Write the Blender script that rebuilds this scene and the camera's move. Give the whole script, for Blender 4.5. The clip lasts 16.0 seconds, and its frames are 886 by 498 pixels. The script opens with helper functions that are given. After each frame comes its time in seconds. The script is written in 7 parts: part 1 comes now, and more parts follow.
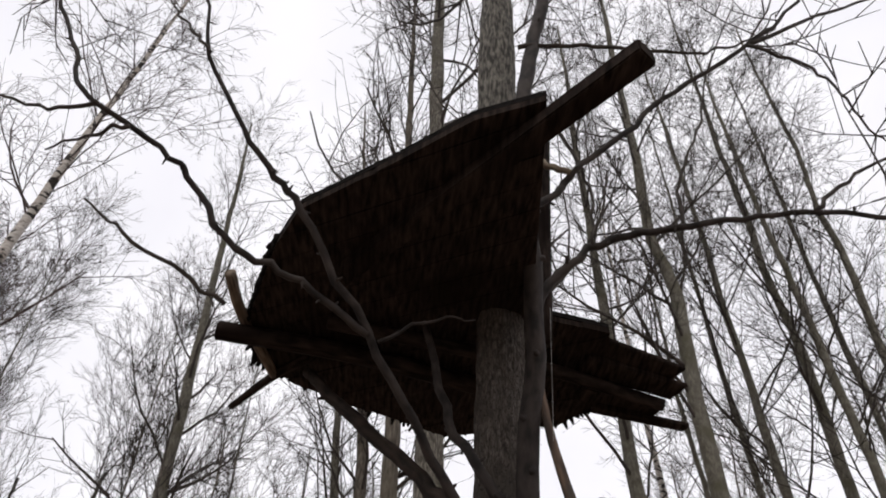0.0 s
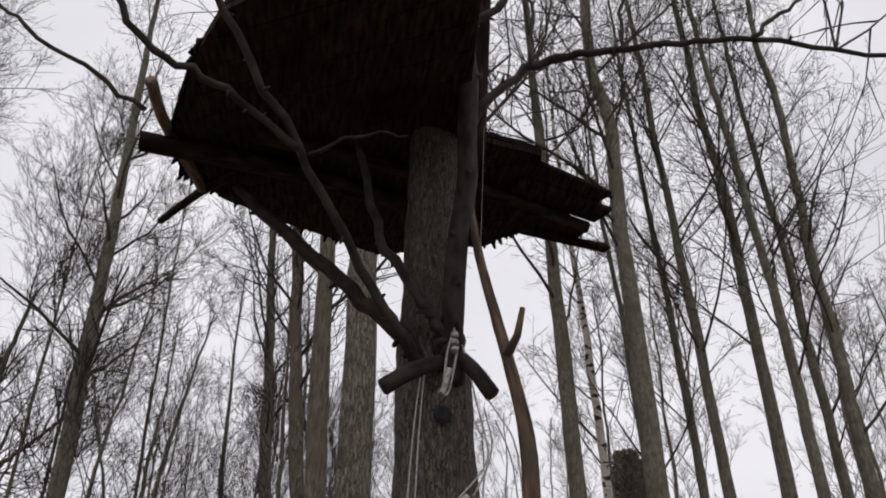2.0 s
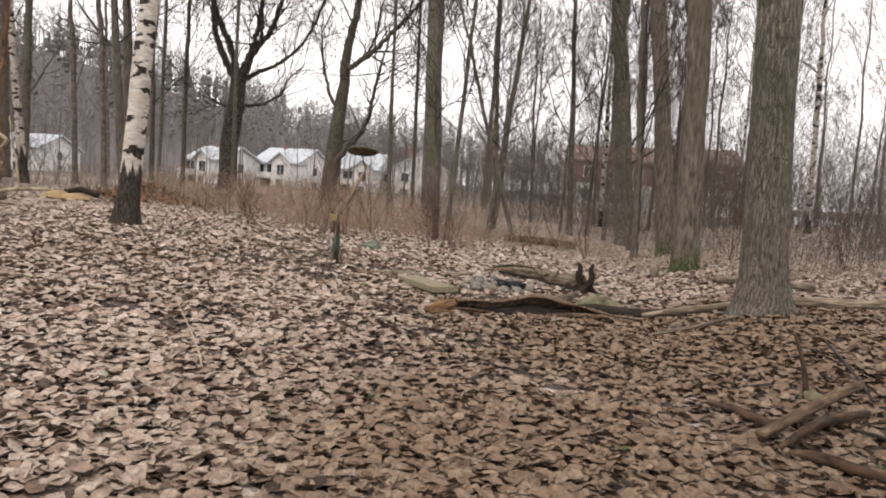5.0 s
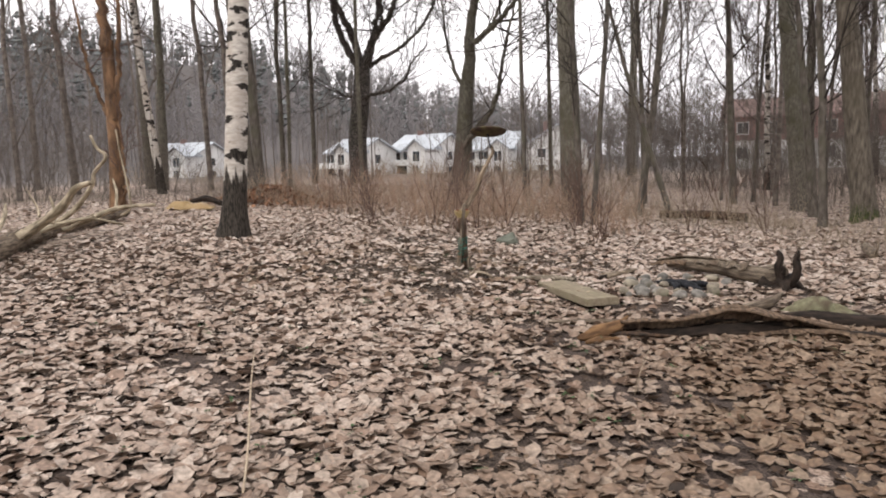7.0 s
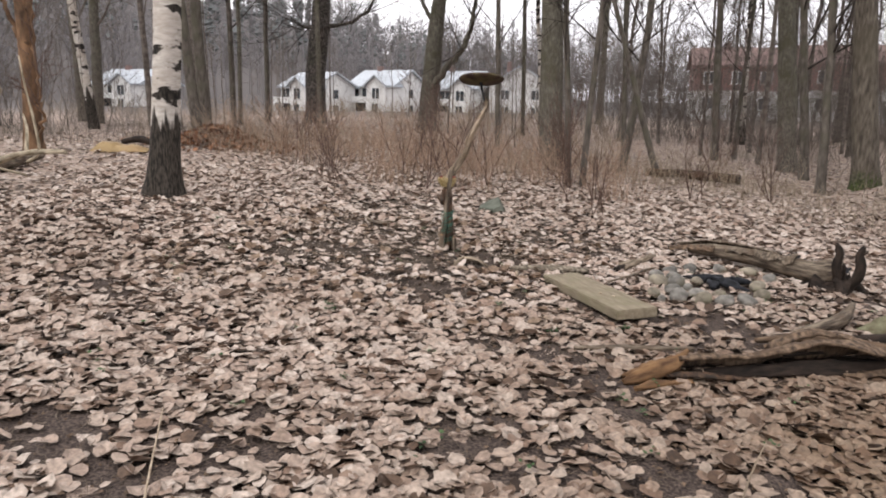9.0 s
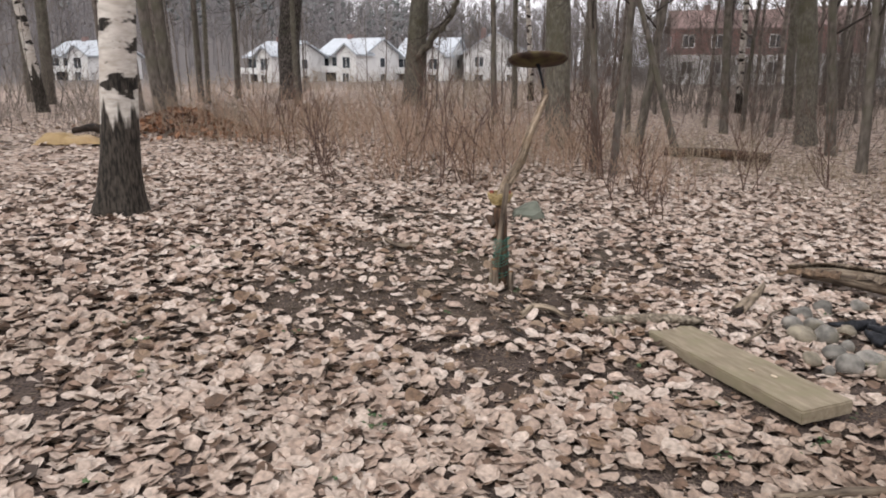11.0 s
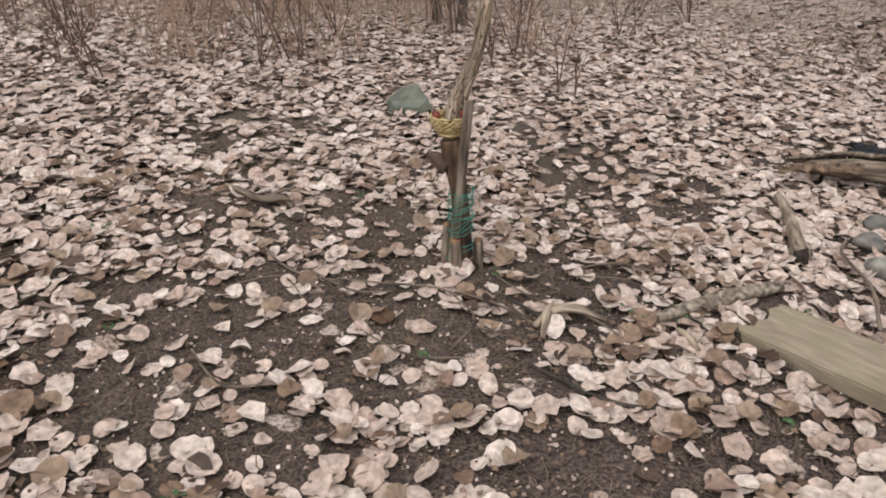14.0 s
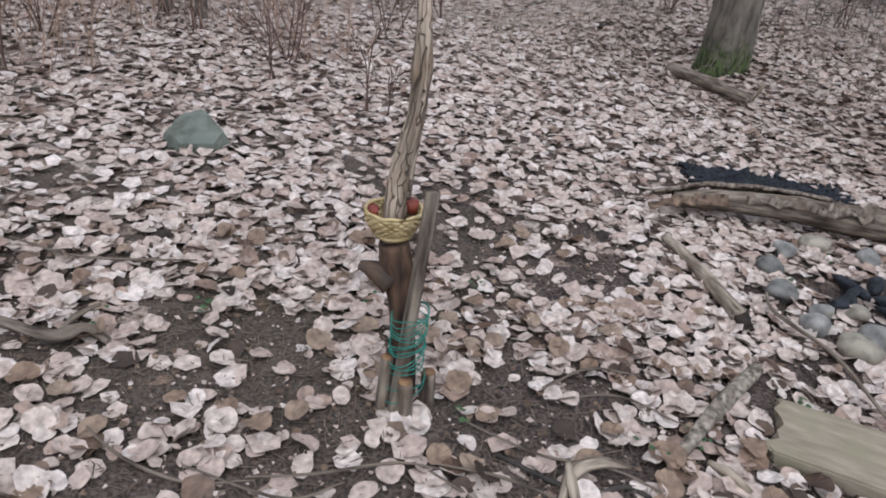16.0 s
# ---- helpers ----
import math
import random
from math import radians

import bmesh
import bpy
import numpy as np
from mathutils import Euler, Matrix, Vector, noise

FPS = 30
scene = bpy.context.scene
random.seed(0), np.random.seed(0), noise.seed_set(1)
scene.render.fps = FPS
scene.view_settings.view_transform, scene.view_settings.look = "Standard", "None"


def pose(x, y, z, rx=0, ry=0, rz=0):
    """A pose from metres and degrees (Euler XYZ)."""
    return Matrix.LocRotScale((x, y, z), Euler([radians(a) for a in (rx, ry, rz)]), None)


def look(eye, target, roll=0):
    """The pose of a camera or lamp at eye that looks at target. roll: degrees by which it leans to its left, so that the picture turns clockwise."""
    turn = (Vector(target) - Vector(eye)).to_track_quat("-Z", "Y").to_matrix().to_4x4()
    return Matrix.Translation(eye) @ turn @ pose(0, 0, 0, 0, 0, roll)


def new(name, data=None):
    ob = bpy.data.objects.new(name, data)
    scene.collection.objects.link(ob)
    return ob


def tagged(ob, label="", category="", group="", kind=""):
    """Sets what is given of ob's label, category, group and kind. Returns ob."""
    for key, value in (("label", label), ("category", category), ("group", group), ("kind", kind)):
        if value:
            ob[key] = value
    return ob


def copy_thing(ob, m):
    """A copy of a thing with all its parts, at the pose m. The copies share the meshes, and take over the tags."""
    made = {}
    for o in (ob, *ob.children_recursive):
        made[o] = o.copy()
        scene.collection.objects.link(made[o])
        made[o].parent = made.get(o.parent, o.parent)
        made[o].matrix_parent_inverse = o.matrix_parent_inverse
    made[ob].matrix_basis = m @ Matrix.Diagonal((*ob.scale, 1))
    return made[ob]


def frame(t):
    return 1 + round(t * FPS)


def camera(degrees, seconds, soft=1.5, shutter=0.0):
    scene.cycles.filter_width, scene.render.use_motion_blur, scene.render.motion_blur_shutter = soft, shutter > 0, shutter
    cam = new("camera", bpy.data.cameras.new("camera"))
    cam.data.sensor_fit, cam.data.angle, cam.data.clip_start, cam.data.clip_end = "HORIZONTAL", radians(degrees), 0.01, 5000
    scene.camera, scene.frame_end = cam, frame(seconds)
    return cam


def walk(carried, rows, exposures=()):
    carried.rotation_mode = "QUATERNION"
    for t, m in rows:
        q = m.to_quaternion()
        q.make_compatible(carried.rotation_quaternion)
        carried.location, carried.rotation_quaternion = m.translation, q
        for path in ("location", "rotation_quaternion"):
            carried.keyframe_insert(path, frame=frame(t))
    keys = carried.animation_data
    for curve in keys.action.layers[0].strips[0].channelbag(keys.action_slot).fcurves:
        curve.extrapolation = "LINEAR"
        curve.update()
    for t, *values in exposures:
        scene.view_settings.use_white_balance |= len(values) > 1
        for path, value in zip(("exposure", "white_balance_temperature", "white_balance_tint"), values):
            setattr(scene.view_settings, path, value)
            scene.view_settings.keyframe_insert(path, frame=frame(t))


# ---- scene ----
cam = camera(62.6, 16.0, soft=1.9)
METRES, EYE, TILT, LEAN, TURN = 9.184, 1.476, 0.0, 2.5, 0.0
ROWS = [
    (0.0, 0.0, 0.0, 0.0, -4.37, 41.33, -4.98),
    (0.5, -0.0003, -0.0005, 0.0008, -5.27, 41.73, -5.52),
    (1.0, 0.0005, 0.001, -0.0002, -5.66, 37.35, -3.45),
    (1.5, 0.0014, 0.0025, -0.0018, -8.14, 32.78, -3.77),
    (2.0, 0.0025, 0.0039, -0.0036, -9.35, 28.37, -3.45),
    (2.5, 0.0031, 0.0043, -0.0074, -8.75, 22.99, -4.77),
    (3.0, 0.0014, 0.0048, -0.0107, -8.43, 17.11, -4.28),
    (3.5, -0.0027, 0.0086, -0.0163, -6.22, 9.55, -5.31),
    (4.0, -0.016, 0.0295, -0.0233, 0.6, 3.05, -5.02),
    (4.5, -0.038, 0.0592, -0.0281, 10.69, -2.33, -3.13),
    (5.0, -0.0774, 0.0867, -0.0343, 15.1, -5.59, -6.16),
    (7.5, -0.1494, 0.2826, -0.0222, 27.74, -9.75, -0.71),
    (8.0, -0.1795, 0.3079, -0.0171, 25.14, -13.91, -6.08),
    (8.5, -0.1962, 0.3417, -0.0186, 23.62, -12.79, -4.05),
    (11.0, -0.3288, 0.5101, -0.0096, 20.11, -15.01, -2.42),
    (11.5, -0.3504, 0.5379, -0.0082, 15.62, -16.21, -2.57),
    (12.0, -0.3701, 0.575, -0.0055, 12.96, -17.72, 1.6),
    (12.5, -0.393, 0.6016, -0.0099, 11.85, -21.22, -0.08),
    (13.0, -0.4194, 0.6288, -0.0086, 8.62, -22.9, -4.35),
    (13.5, -0.4359, 0.6615, -0.0131, 5.69, -24.84, -2.55),
    (14.0, -0.4533, 0.6916, -0.0128, 1.19, -27.21, -1.7),
    (14.5, -0.4813, 0.719, -0.0115, -5.69, -27.03, -5.05),
    (15.0, -0.4961, 0.7443, -0.0127, -9.19, -25.7, -5.69),
    (15.5, -0.5033, 0.779, -0.0117, -16.74, -26.75, -3.76),
    (16.0, -0.5195, 0.8046, -0.0161, -22.38, -27.21, -7.5),
]
EXPOSURES = [(0.0, 0.12, 6500, 10), (0.5, 0.08, 6500, 10), (1.0, -0.04, 6500, 10), (1.5, -0.12, 6500, 10), (2.5, -0.20, 6500, 10), (3.0, -0.26, 6500, 10), (3.5, -0.20, 6500, 10), (4.0, 0.28, 6600, 10), (4.5, 0.60, 6850, 10), (5.0, 0.80, 6950, 10), (7.5, 0.84, 6700, 10), (11.0, 0.83, 6550, 10), (13.5, 0.85, 6650, 10), (15.0, 0.83, 5950, 10), (16.0, 0.78, 5600, 8)]
walk(cam, [(t, pose(0, 0, EYE, TILT, LEAN, TURN) @ pose(METRES * x, METRES * y, METRES * z, 90 + pitch, roll, yaw)) for t, x, y, z, yaw, pitch, roll in ROWS],
     exposures=EXPOSURES)

# ---- world and light ----
world = bpy.data.worlds.new("overcast_sky")
scene.world = world
world.use_nodes = True
wn, wl = world.node_tree.nodes, world.node_tree.links
wn.clear()
sky = wn.new("ShaderNodeTexSky")
sky.sky_type = "NISHITA"
sky.sun_disc = False
sky.sun_elevation, sky.sun_rotation = radians(38), radians(200)
sky.dust_density, sky.air_density, sky.ozone_density = 4.0, 1.0, 1.0
grey = wn.new("ShaderNodeHueSaturation")
grey.inputs["Saturation"].default_value = 0.12
wl.new(sky.outputs[0], grey.inputs["Color"])
wco = wn.new("ShaderNodeTexCoord")
wno = wn.new("ShaderNodeTexNoise")
wno.inputs["Scale"].default_value, wno.inputs["Detail"].default_value = 2.2, 5.0
wl.new(wco.outputs["Generated"], wno.inputs["Vector"])
wrp = wn.new("ShaderNodeValToRGB")
wrp.color_ramp.elements[0].position, wrp.color_ramp.elements[1].position = 0.3, 0.7
wrp.color_ramp.elements[0].color, wrp.color_ramp.elements[1].color = (7.3, 7.2, 7.8, 1), (9.3, 9.1, 9.5, 1)
wl.new(wno.outputs["Fac"], wrp.inputs["Fac"])
wmx = wn.new("ShaderNodeMix")
wmx.data_type = "RGBA"
wmx.inputs["Factor"].default_value = 0.85
wl.new(grey.outputs[0], wmx.inputs[6])
wl.new(wrp.outputs[0], wmx.inputs[7])
wbg = wn.new("ShaderNodeBackground")
wbg.inputs["Strength"].default_value = 0.12
wl.new(wmx.outputs[2], wbg.inputs["Color"])
wl.new(wbg.outputs[0], wn.new("ShaderNodeOutputWorld").inputs["Surface"])

sun_data = bpy.data.lights.new("sun", "SUN")
sun_data.energy, sun_data.angle, sun_data.color = 0.7, radians(40), (1.0, 0.97, 0.93)
sun = new("sun", sun_data)
sun.matrix_world = look((0, 0, 30), (6, 14, 0))


# ---- materials ----
def material(name, dark, light, scale=8.0, stretch=(1, 1, 1), rough=0.85, bump=0.3, relief=0.01, stain=None, stain_scale=1.2,
             vary=0.0, metal=0.0, detail=8.0, lo=0.35, hi=0.68, bump_scale=0.0):
    """Two-tone grain, a larger stain, fine relief."""
    m = bpy.data.materials.new(name)
    m.use_nodes = True
    n, l = m.node_tree.nodes, m.node_tree.links
    b = n["Principled BSDF"]
    b.inputs["Roughness"].default_value, b.inputs["Metallic"].default_value = rough, metal
    b.inputs["Specular IOR Level"].default_value = 0.25
    co = n.new("ShaderNodeAttribute")
    co.attribute_name = "grain"
    mp = n.new("ShaderNodeMapping")
    mp.inputs["Scale"].default_value = stretch
    l.new(co.outputs["Vector"], mp.inputs["Vector"])
    fine = n.new("ShaderNodeTexNoise")
    fine.inputs["Scale"].default_value, fine.inputs["Detail"].default_value = scale, detail
    l.new(mp.outputs[0], fine.inputs["Vector"])
    ramp = n.new("ShaderNodeValToRGB")
    ramp.color_ramp.elements[0].position, ramp.color_ramp.elements[1].position = lo, hi
    ramp.color_ramp.elements[0].color, ramp.color_ramp.elements[1].color = (*dark, 1), (*light, 1)
    l.new(fine.outputs["Fac"], ramp.inputs["Fac"])
    colour = ramp.outputs["Color"]
    if stain:
        big = n.new("ShaderNodeTexNoise")
        big.inputs["Scale"].default_value, big.inputs["Detail"].default_value = stain_scale, 4.0
        l.new(co.outputs["Vector"], big.inputs["Vector"])
        rng_ = n.new("ShaderNodeMapRange")
        rng_.inputs["From Min"].default_value, rng_.inputs["From Max"].default_value = 0.48, 0.68
        l.new(big.outputs["Fac"], rng_.inputs["Value"])
        mx = n.new("ShaderNodeMix")
        mx.data_type = "RGBA"
        l.new(rng_.outputs[0], mx.inputs["Factor"])
        l.new(colour, mx.inputs[6])
        mx.inputs[7].default_value = (*stain, 1)
        colour = mx.outputs[2]
    if vary:
        info = n.new("ShaderNodeObjectInfo")
        hv = n.new("ShaderNodeHueSaturation")
        vr = n.new("ShaderNodeMapRange")
        vr.inputs["To Min"].default_value, vr.inputs["To Max"].default_value = 1 - vary, 1 + vary
        l.new(info.outputs["Random"], vr.inputs["Value"])
        l.new(vr.outputs[0], hv.inputs["Value"])
        l.new(colour, hv.inputs["Color"])
        colour = hv.outputs[0]
    l.new(colour, b.inputs["Base Color"])
    src = fine
    if bump_scale:
        src = n.new("ShaderNodeTexNoise")
        src.inputs["Scale"].default_value, src.inputs["Detail"].default_value = bump_scale, 6.0
        l.new(mp.outputs[0], src.inputs["Vector"])
    bp = n.new("ShaderNodeBump")
    bp.inputs["Strength"].default_value, bp.inputs["Distance"].default_value = bump, relief
    l.new(src.outputs["Fac"], bp.inputs["Height"])
    l.new(bp.outputs[0], b.inputs["Normal"])
    return m


def over(m, colour, lo, hi, z_from=None, z_to=None, scale=3.0, stretch=(1, 1, 1)):
    """Lay a second coat over a material where a noise passes lo..hi, or below a ragged height."""
    n, l = m.node_tree.nodes, m.node_tree.links
    b = n["Principled BSDF"]
    old = b.inputs["Base Color"].links[0].from_socket
    co = n.new("ShaderNodeTexCoord")
    mp = n.new("ShaderNodeMapping")
    mp.inputs["Scale"].default_value = stretch
    along = n.new("ShaderNodeAttribute")
    along.attribute_name = "grain"
    l.new(along.outputs["Vector"], mp.inputs["Vector"])
    no = n.new("ShaderNodeTexNoise")
    no.inputs["Scale"].default_value, no.inputs["Detail"].default_value = scale, 5.0
    l.new(mp.outputs[0], no.inputs["Vector"])
    value = no.outputs["Fac"]
    if z_from is not None:
        sp = n.new("ShaderNodeSeparateXYZ")
        l.new(co.outputs["Object"], sp.inputs[0])
        hr = n.new("ShaderNodeMapRange")
        hr.inputs["From Min"].default_value, hr.inputs["From Max"].default_value = z_from, z_to
        hr.inputs["To Min"].default_value, hr.inputs["To Max"].default_value = 0.6, -0.6
        l.new(sp.outputs["Z"], hr.inputs["Value"])
        ad = n.new("ShaderNodeMath")
        ad.operation = "ADD"
        l.new(hr.outputs[0], ad.inputs[0])
        l.new(value, ad.inputs[1])
        value = ad.outputs[0]
    mr = n.new("ShaderNodeMapRange")
    mr.inputs["From Min"].default_value, mr.inputs["From Max"].default_value = lo, hi
    l.new(value, mr.inputs["Value"])
    mx = n.new("ShaderNodeMix")
    mx.data_type = "RGBA"
    l.new(mr.outputs[0], mx.inputs["Factor"])
    l.new(old, mx.inputs[6])
    grit = n.new("ShaderNodeTexNoise")
    grit.inputs["Scale"].default_value, grit.inputs["Detail"].default_value = 55.0, 5.0
    gm = n.new("ShaderNodeMapping")
    gm.inputs["Scale"].default_value = (1, 1, 0.25)
    l.new(along.outputs["Vector"], gm.inputs["Vector"])
    l.new(gm.outputs[0], grit.inputs["Vector"])
    tone = n.new("ShaderNodeValToRGB")
    tone.color_ramp.elements[0].position, tone.color_ramp.elements[1].position = 0.38, 0.66
    tone.color_ramp.elements[0].color, tone.color_ramp.elements[1].color = (*[0.35 * c for c in colour], 1), (*[1.9 * c for c in colour], 1)
    l.new(grit.outputs["Fac"], tone.inputs["Fac"])
    l.new(tone.outputs[0], mx.inputs[7])
    l.new(mx.outputs[2], b.inputs["Base Color"])
    return m


def bark_plates(m, scale, stretch, width, furrow):
    """Sink dark furrows between long bark plates into a material."""
    n, l = m.node_tree.nodes, m.node_tree.links
    b = n["Principled BSDF"]
    old = b.inputs["Base Color"].links[0].from_socket
    at_ = n.new("ShaderNodeAttribute")
    at_.attribute_name = "grain"
    warp = n.new("ShaderNodeTexNoise")
    warp.inputs["Scale"].default_value, warp.inputs["Detail"].default_value = 14.0, 3.0
    l.new(at_.outputs["Vector"], warp.inputs["Vector"])
    wm = n.new("ShaderNodeVectorMath")
    wm.operation = "MULTIPLY_ADD"
    wm.inputs[1].default_value = (0.05, 0.05, 0.12)
    l.new(warp.outputs["Color"], wm.inputs[0])
    l.new(at_.outputs["Vector"], wm.inputs[2])
    mp = n.new("ShaderNodeMapping")
    mp.inputs["Scale"].default_value = stretch
    l.new(wm.outputs[0], mp.inputs["Vector"])
    vo = n.new("ShaderNodeTexVoronoi")
    vo.feature = "DISTANCE_TO_EDGE"
    vo.inputs["Scale"].default_value = scale
    l.new(mp.outputs[0], vo.inputs["Vector"])
    mr = n.new("ShaderNodeMapRange")
    mr.inputs["From Min"].default_value, mr.inputs["From Max"].default_value = 0.01, width
    l.new(vo.outputs["Distance"], mr.inputs["Value"])
    mx = n.new("ShaderNodeMix")
    mx.data_type = "RGBA"
    mx.inputs[6].default_value = (*furrow, 1)
    l.new(mr.outputs[0], mx.inputs["Factor"])
    l.new(old, mx.inputs[7])
    l.new(mx.outputs[2], b.inputs["Base Color"])
    bp = n.new("ShaderNodeBump")
    bp.inputs["Strength"].default_value, bp.inputs["Distance"].default_value = 0.8, 0.012
    l.new(mr.outputs[0], bp.inputs["Height"])
    l.new(b.inputs["Normal"].links[0].from_socket, bp.inputs["Normal"])
    l.new(bp.outputs[0], b.inputs["Normal"])
    return m


LEAF_TONES = ((0.0, (0.039, 0.0242, 0.0156)), (0.03, (0.1248, 0.078, 0.0507)), (0.07, (0.285, 0.195, 0.145)), (0.17, (0.385, 0.290, 0.232)),
              (0.58, (0.4758, 0.3783, 0.312)), (1.0, (0.5772, 0.4914, 0.4251)))



def leaf_ramp(n):
    r = n.new("ShaderNodeValToRGB")
    e = r.color_ramp.elements
    while len(e) < len(LEAF_TONES):
        e.new(0.5)
    for k, (p, c) in enumerate(LEAF_TONES):
        e[k].position, e[k].color = p, (*c, 1)
    return r


def leaf_material():
    m = bpy.data.materials.new("dry_leaf")
    m.use_nodes = True
    n, l = m.node_tree.nodes, m.node_tree.links
    b = n["Principled BSDF"]
    b.inputs["Roughness"].default_value, b.inputs["Specular IOR Level"].default_value = 0.6, 0.3
    geo, info = n.new("ShaderNodeNewGeometry"), n.new("ShaderNodeObjectInfo")
    ad = n.new("ShaderNodeMath")
    ad.operation = "ADD"
    l.new(geo.outputs["Random Per Island"], ad.inputs[0])
    l.new(info.outputs["Random"], ad.inputs[1])
    fr = n.new("ShaderNodeMath")
    fr.operation = "FRACT"
    l.new(ad.outputs[0], fr.inputs[0])
    r = leaf_ramp(n)
    l.new(fr.outputs[0], r.inputs["Fac"])
    co = n.new("ShaderNodeTexCoord")
    no = n.new("ShaderNodeTexNoise")
    no.inputs["Scale"].default_value, no.inputs["Detail"].default_value = 46.0, 9.0
    l.new(co.outputs["Object"], no.inputs["Vector"])
    mr = n.new("ShaderNodeMapRange")
    mr.inputs["From Min"].default_value, mr.inputs["From Max"].default_value = 0.3, 0.7
    mr.inputs["To Min"].default_value, mr.inputs["To Max"].default_value = 0.50, 1.16
    l.new(no.outputs["Fac"], mr.inputs["Value"])
    hv = n.new("ShaderNodeHueSaturation")
    l.new(mr.outputs[0], hv.inputs["Value"])
    l.new(r.outputs[0], hv.inputs["Color"])
    # Leaves turn browner and darker by noise, to the right and at low y.
    patchy = n.new("ShaderNodeTexNoise")
    patchy.inputs["Scale"].default_value, patchy.inputs["Detail"].default_value = 0.9, 4.0
    l.new(co.outputs["Object"], patchy.inputs["Vector"])
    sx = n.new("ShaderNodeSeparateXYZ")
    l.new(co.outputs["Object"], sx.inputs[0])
    right_side = n.new("ShaderNodeMapRange")
    right_side.inputs["From Min"].default_value, right_side.inputs["From Max"].default_value = -3.3, -0.6
    right_side.inputs["To Min"].default_value, right_side.inputs["To Max"].default_value = -0.50, 0.50
    l.new(sx.outputs["X"], right_side.inputs["Value"])
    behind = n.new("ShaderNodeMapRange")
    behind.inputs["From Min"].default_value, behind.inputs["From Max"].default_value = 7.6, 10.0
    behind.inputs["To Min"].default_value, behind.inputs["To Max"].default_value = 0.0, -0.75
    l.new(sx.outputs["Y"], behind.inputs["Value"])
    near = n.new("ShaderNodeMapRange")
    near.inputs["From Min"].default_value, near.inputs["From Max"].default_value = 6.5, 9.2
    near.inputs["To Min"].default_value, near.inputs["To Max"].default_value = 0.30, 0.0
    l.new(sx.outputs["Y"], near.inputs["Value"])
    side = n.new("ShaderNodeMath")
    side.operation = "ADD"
    l.new(right_side.outputs[0], side.inputs[0])
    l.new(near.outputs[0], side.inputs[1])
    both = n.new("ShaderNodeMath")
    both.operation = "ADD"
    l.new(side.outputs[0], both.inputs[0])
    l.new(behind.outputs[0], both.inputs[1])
    browning = n.new("ShaderNodeMath")
    browning.operation, browning.use_clamp = "ADD", True
    l.new(patchy.outputs["Fac"], browning.inputs[0])
    l.new(both.outputs[0], browning.inputs[1])
    browner = n.new("ShaderNodeMix")
    browner.data_type, browner.blend_type = "RGBA", "MULTIPLY"
    l.new(browning.outputs[0], browner.inputs["Factor"])
    l.new(hv.outputs[0], browner.inputs[6])
    browner.inputs[7].default_value = (0.44, 0.375, 0.30, 1)
    l.new(browner.outputs[2], b.inputs["Base Color"])
    bp = n.new("ShaderNodeBump")
    bp.inputs["Strength"].default_value, bp.inputs["Distance"].default_value = 0.35, 0.004
    l.new(no.outputs["Fac"], bp.inputs["Height"])
    l.new(bp.outputs[0], b.inputs["Normal"])
    return m


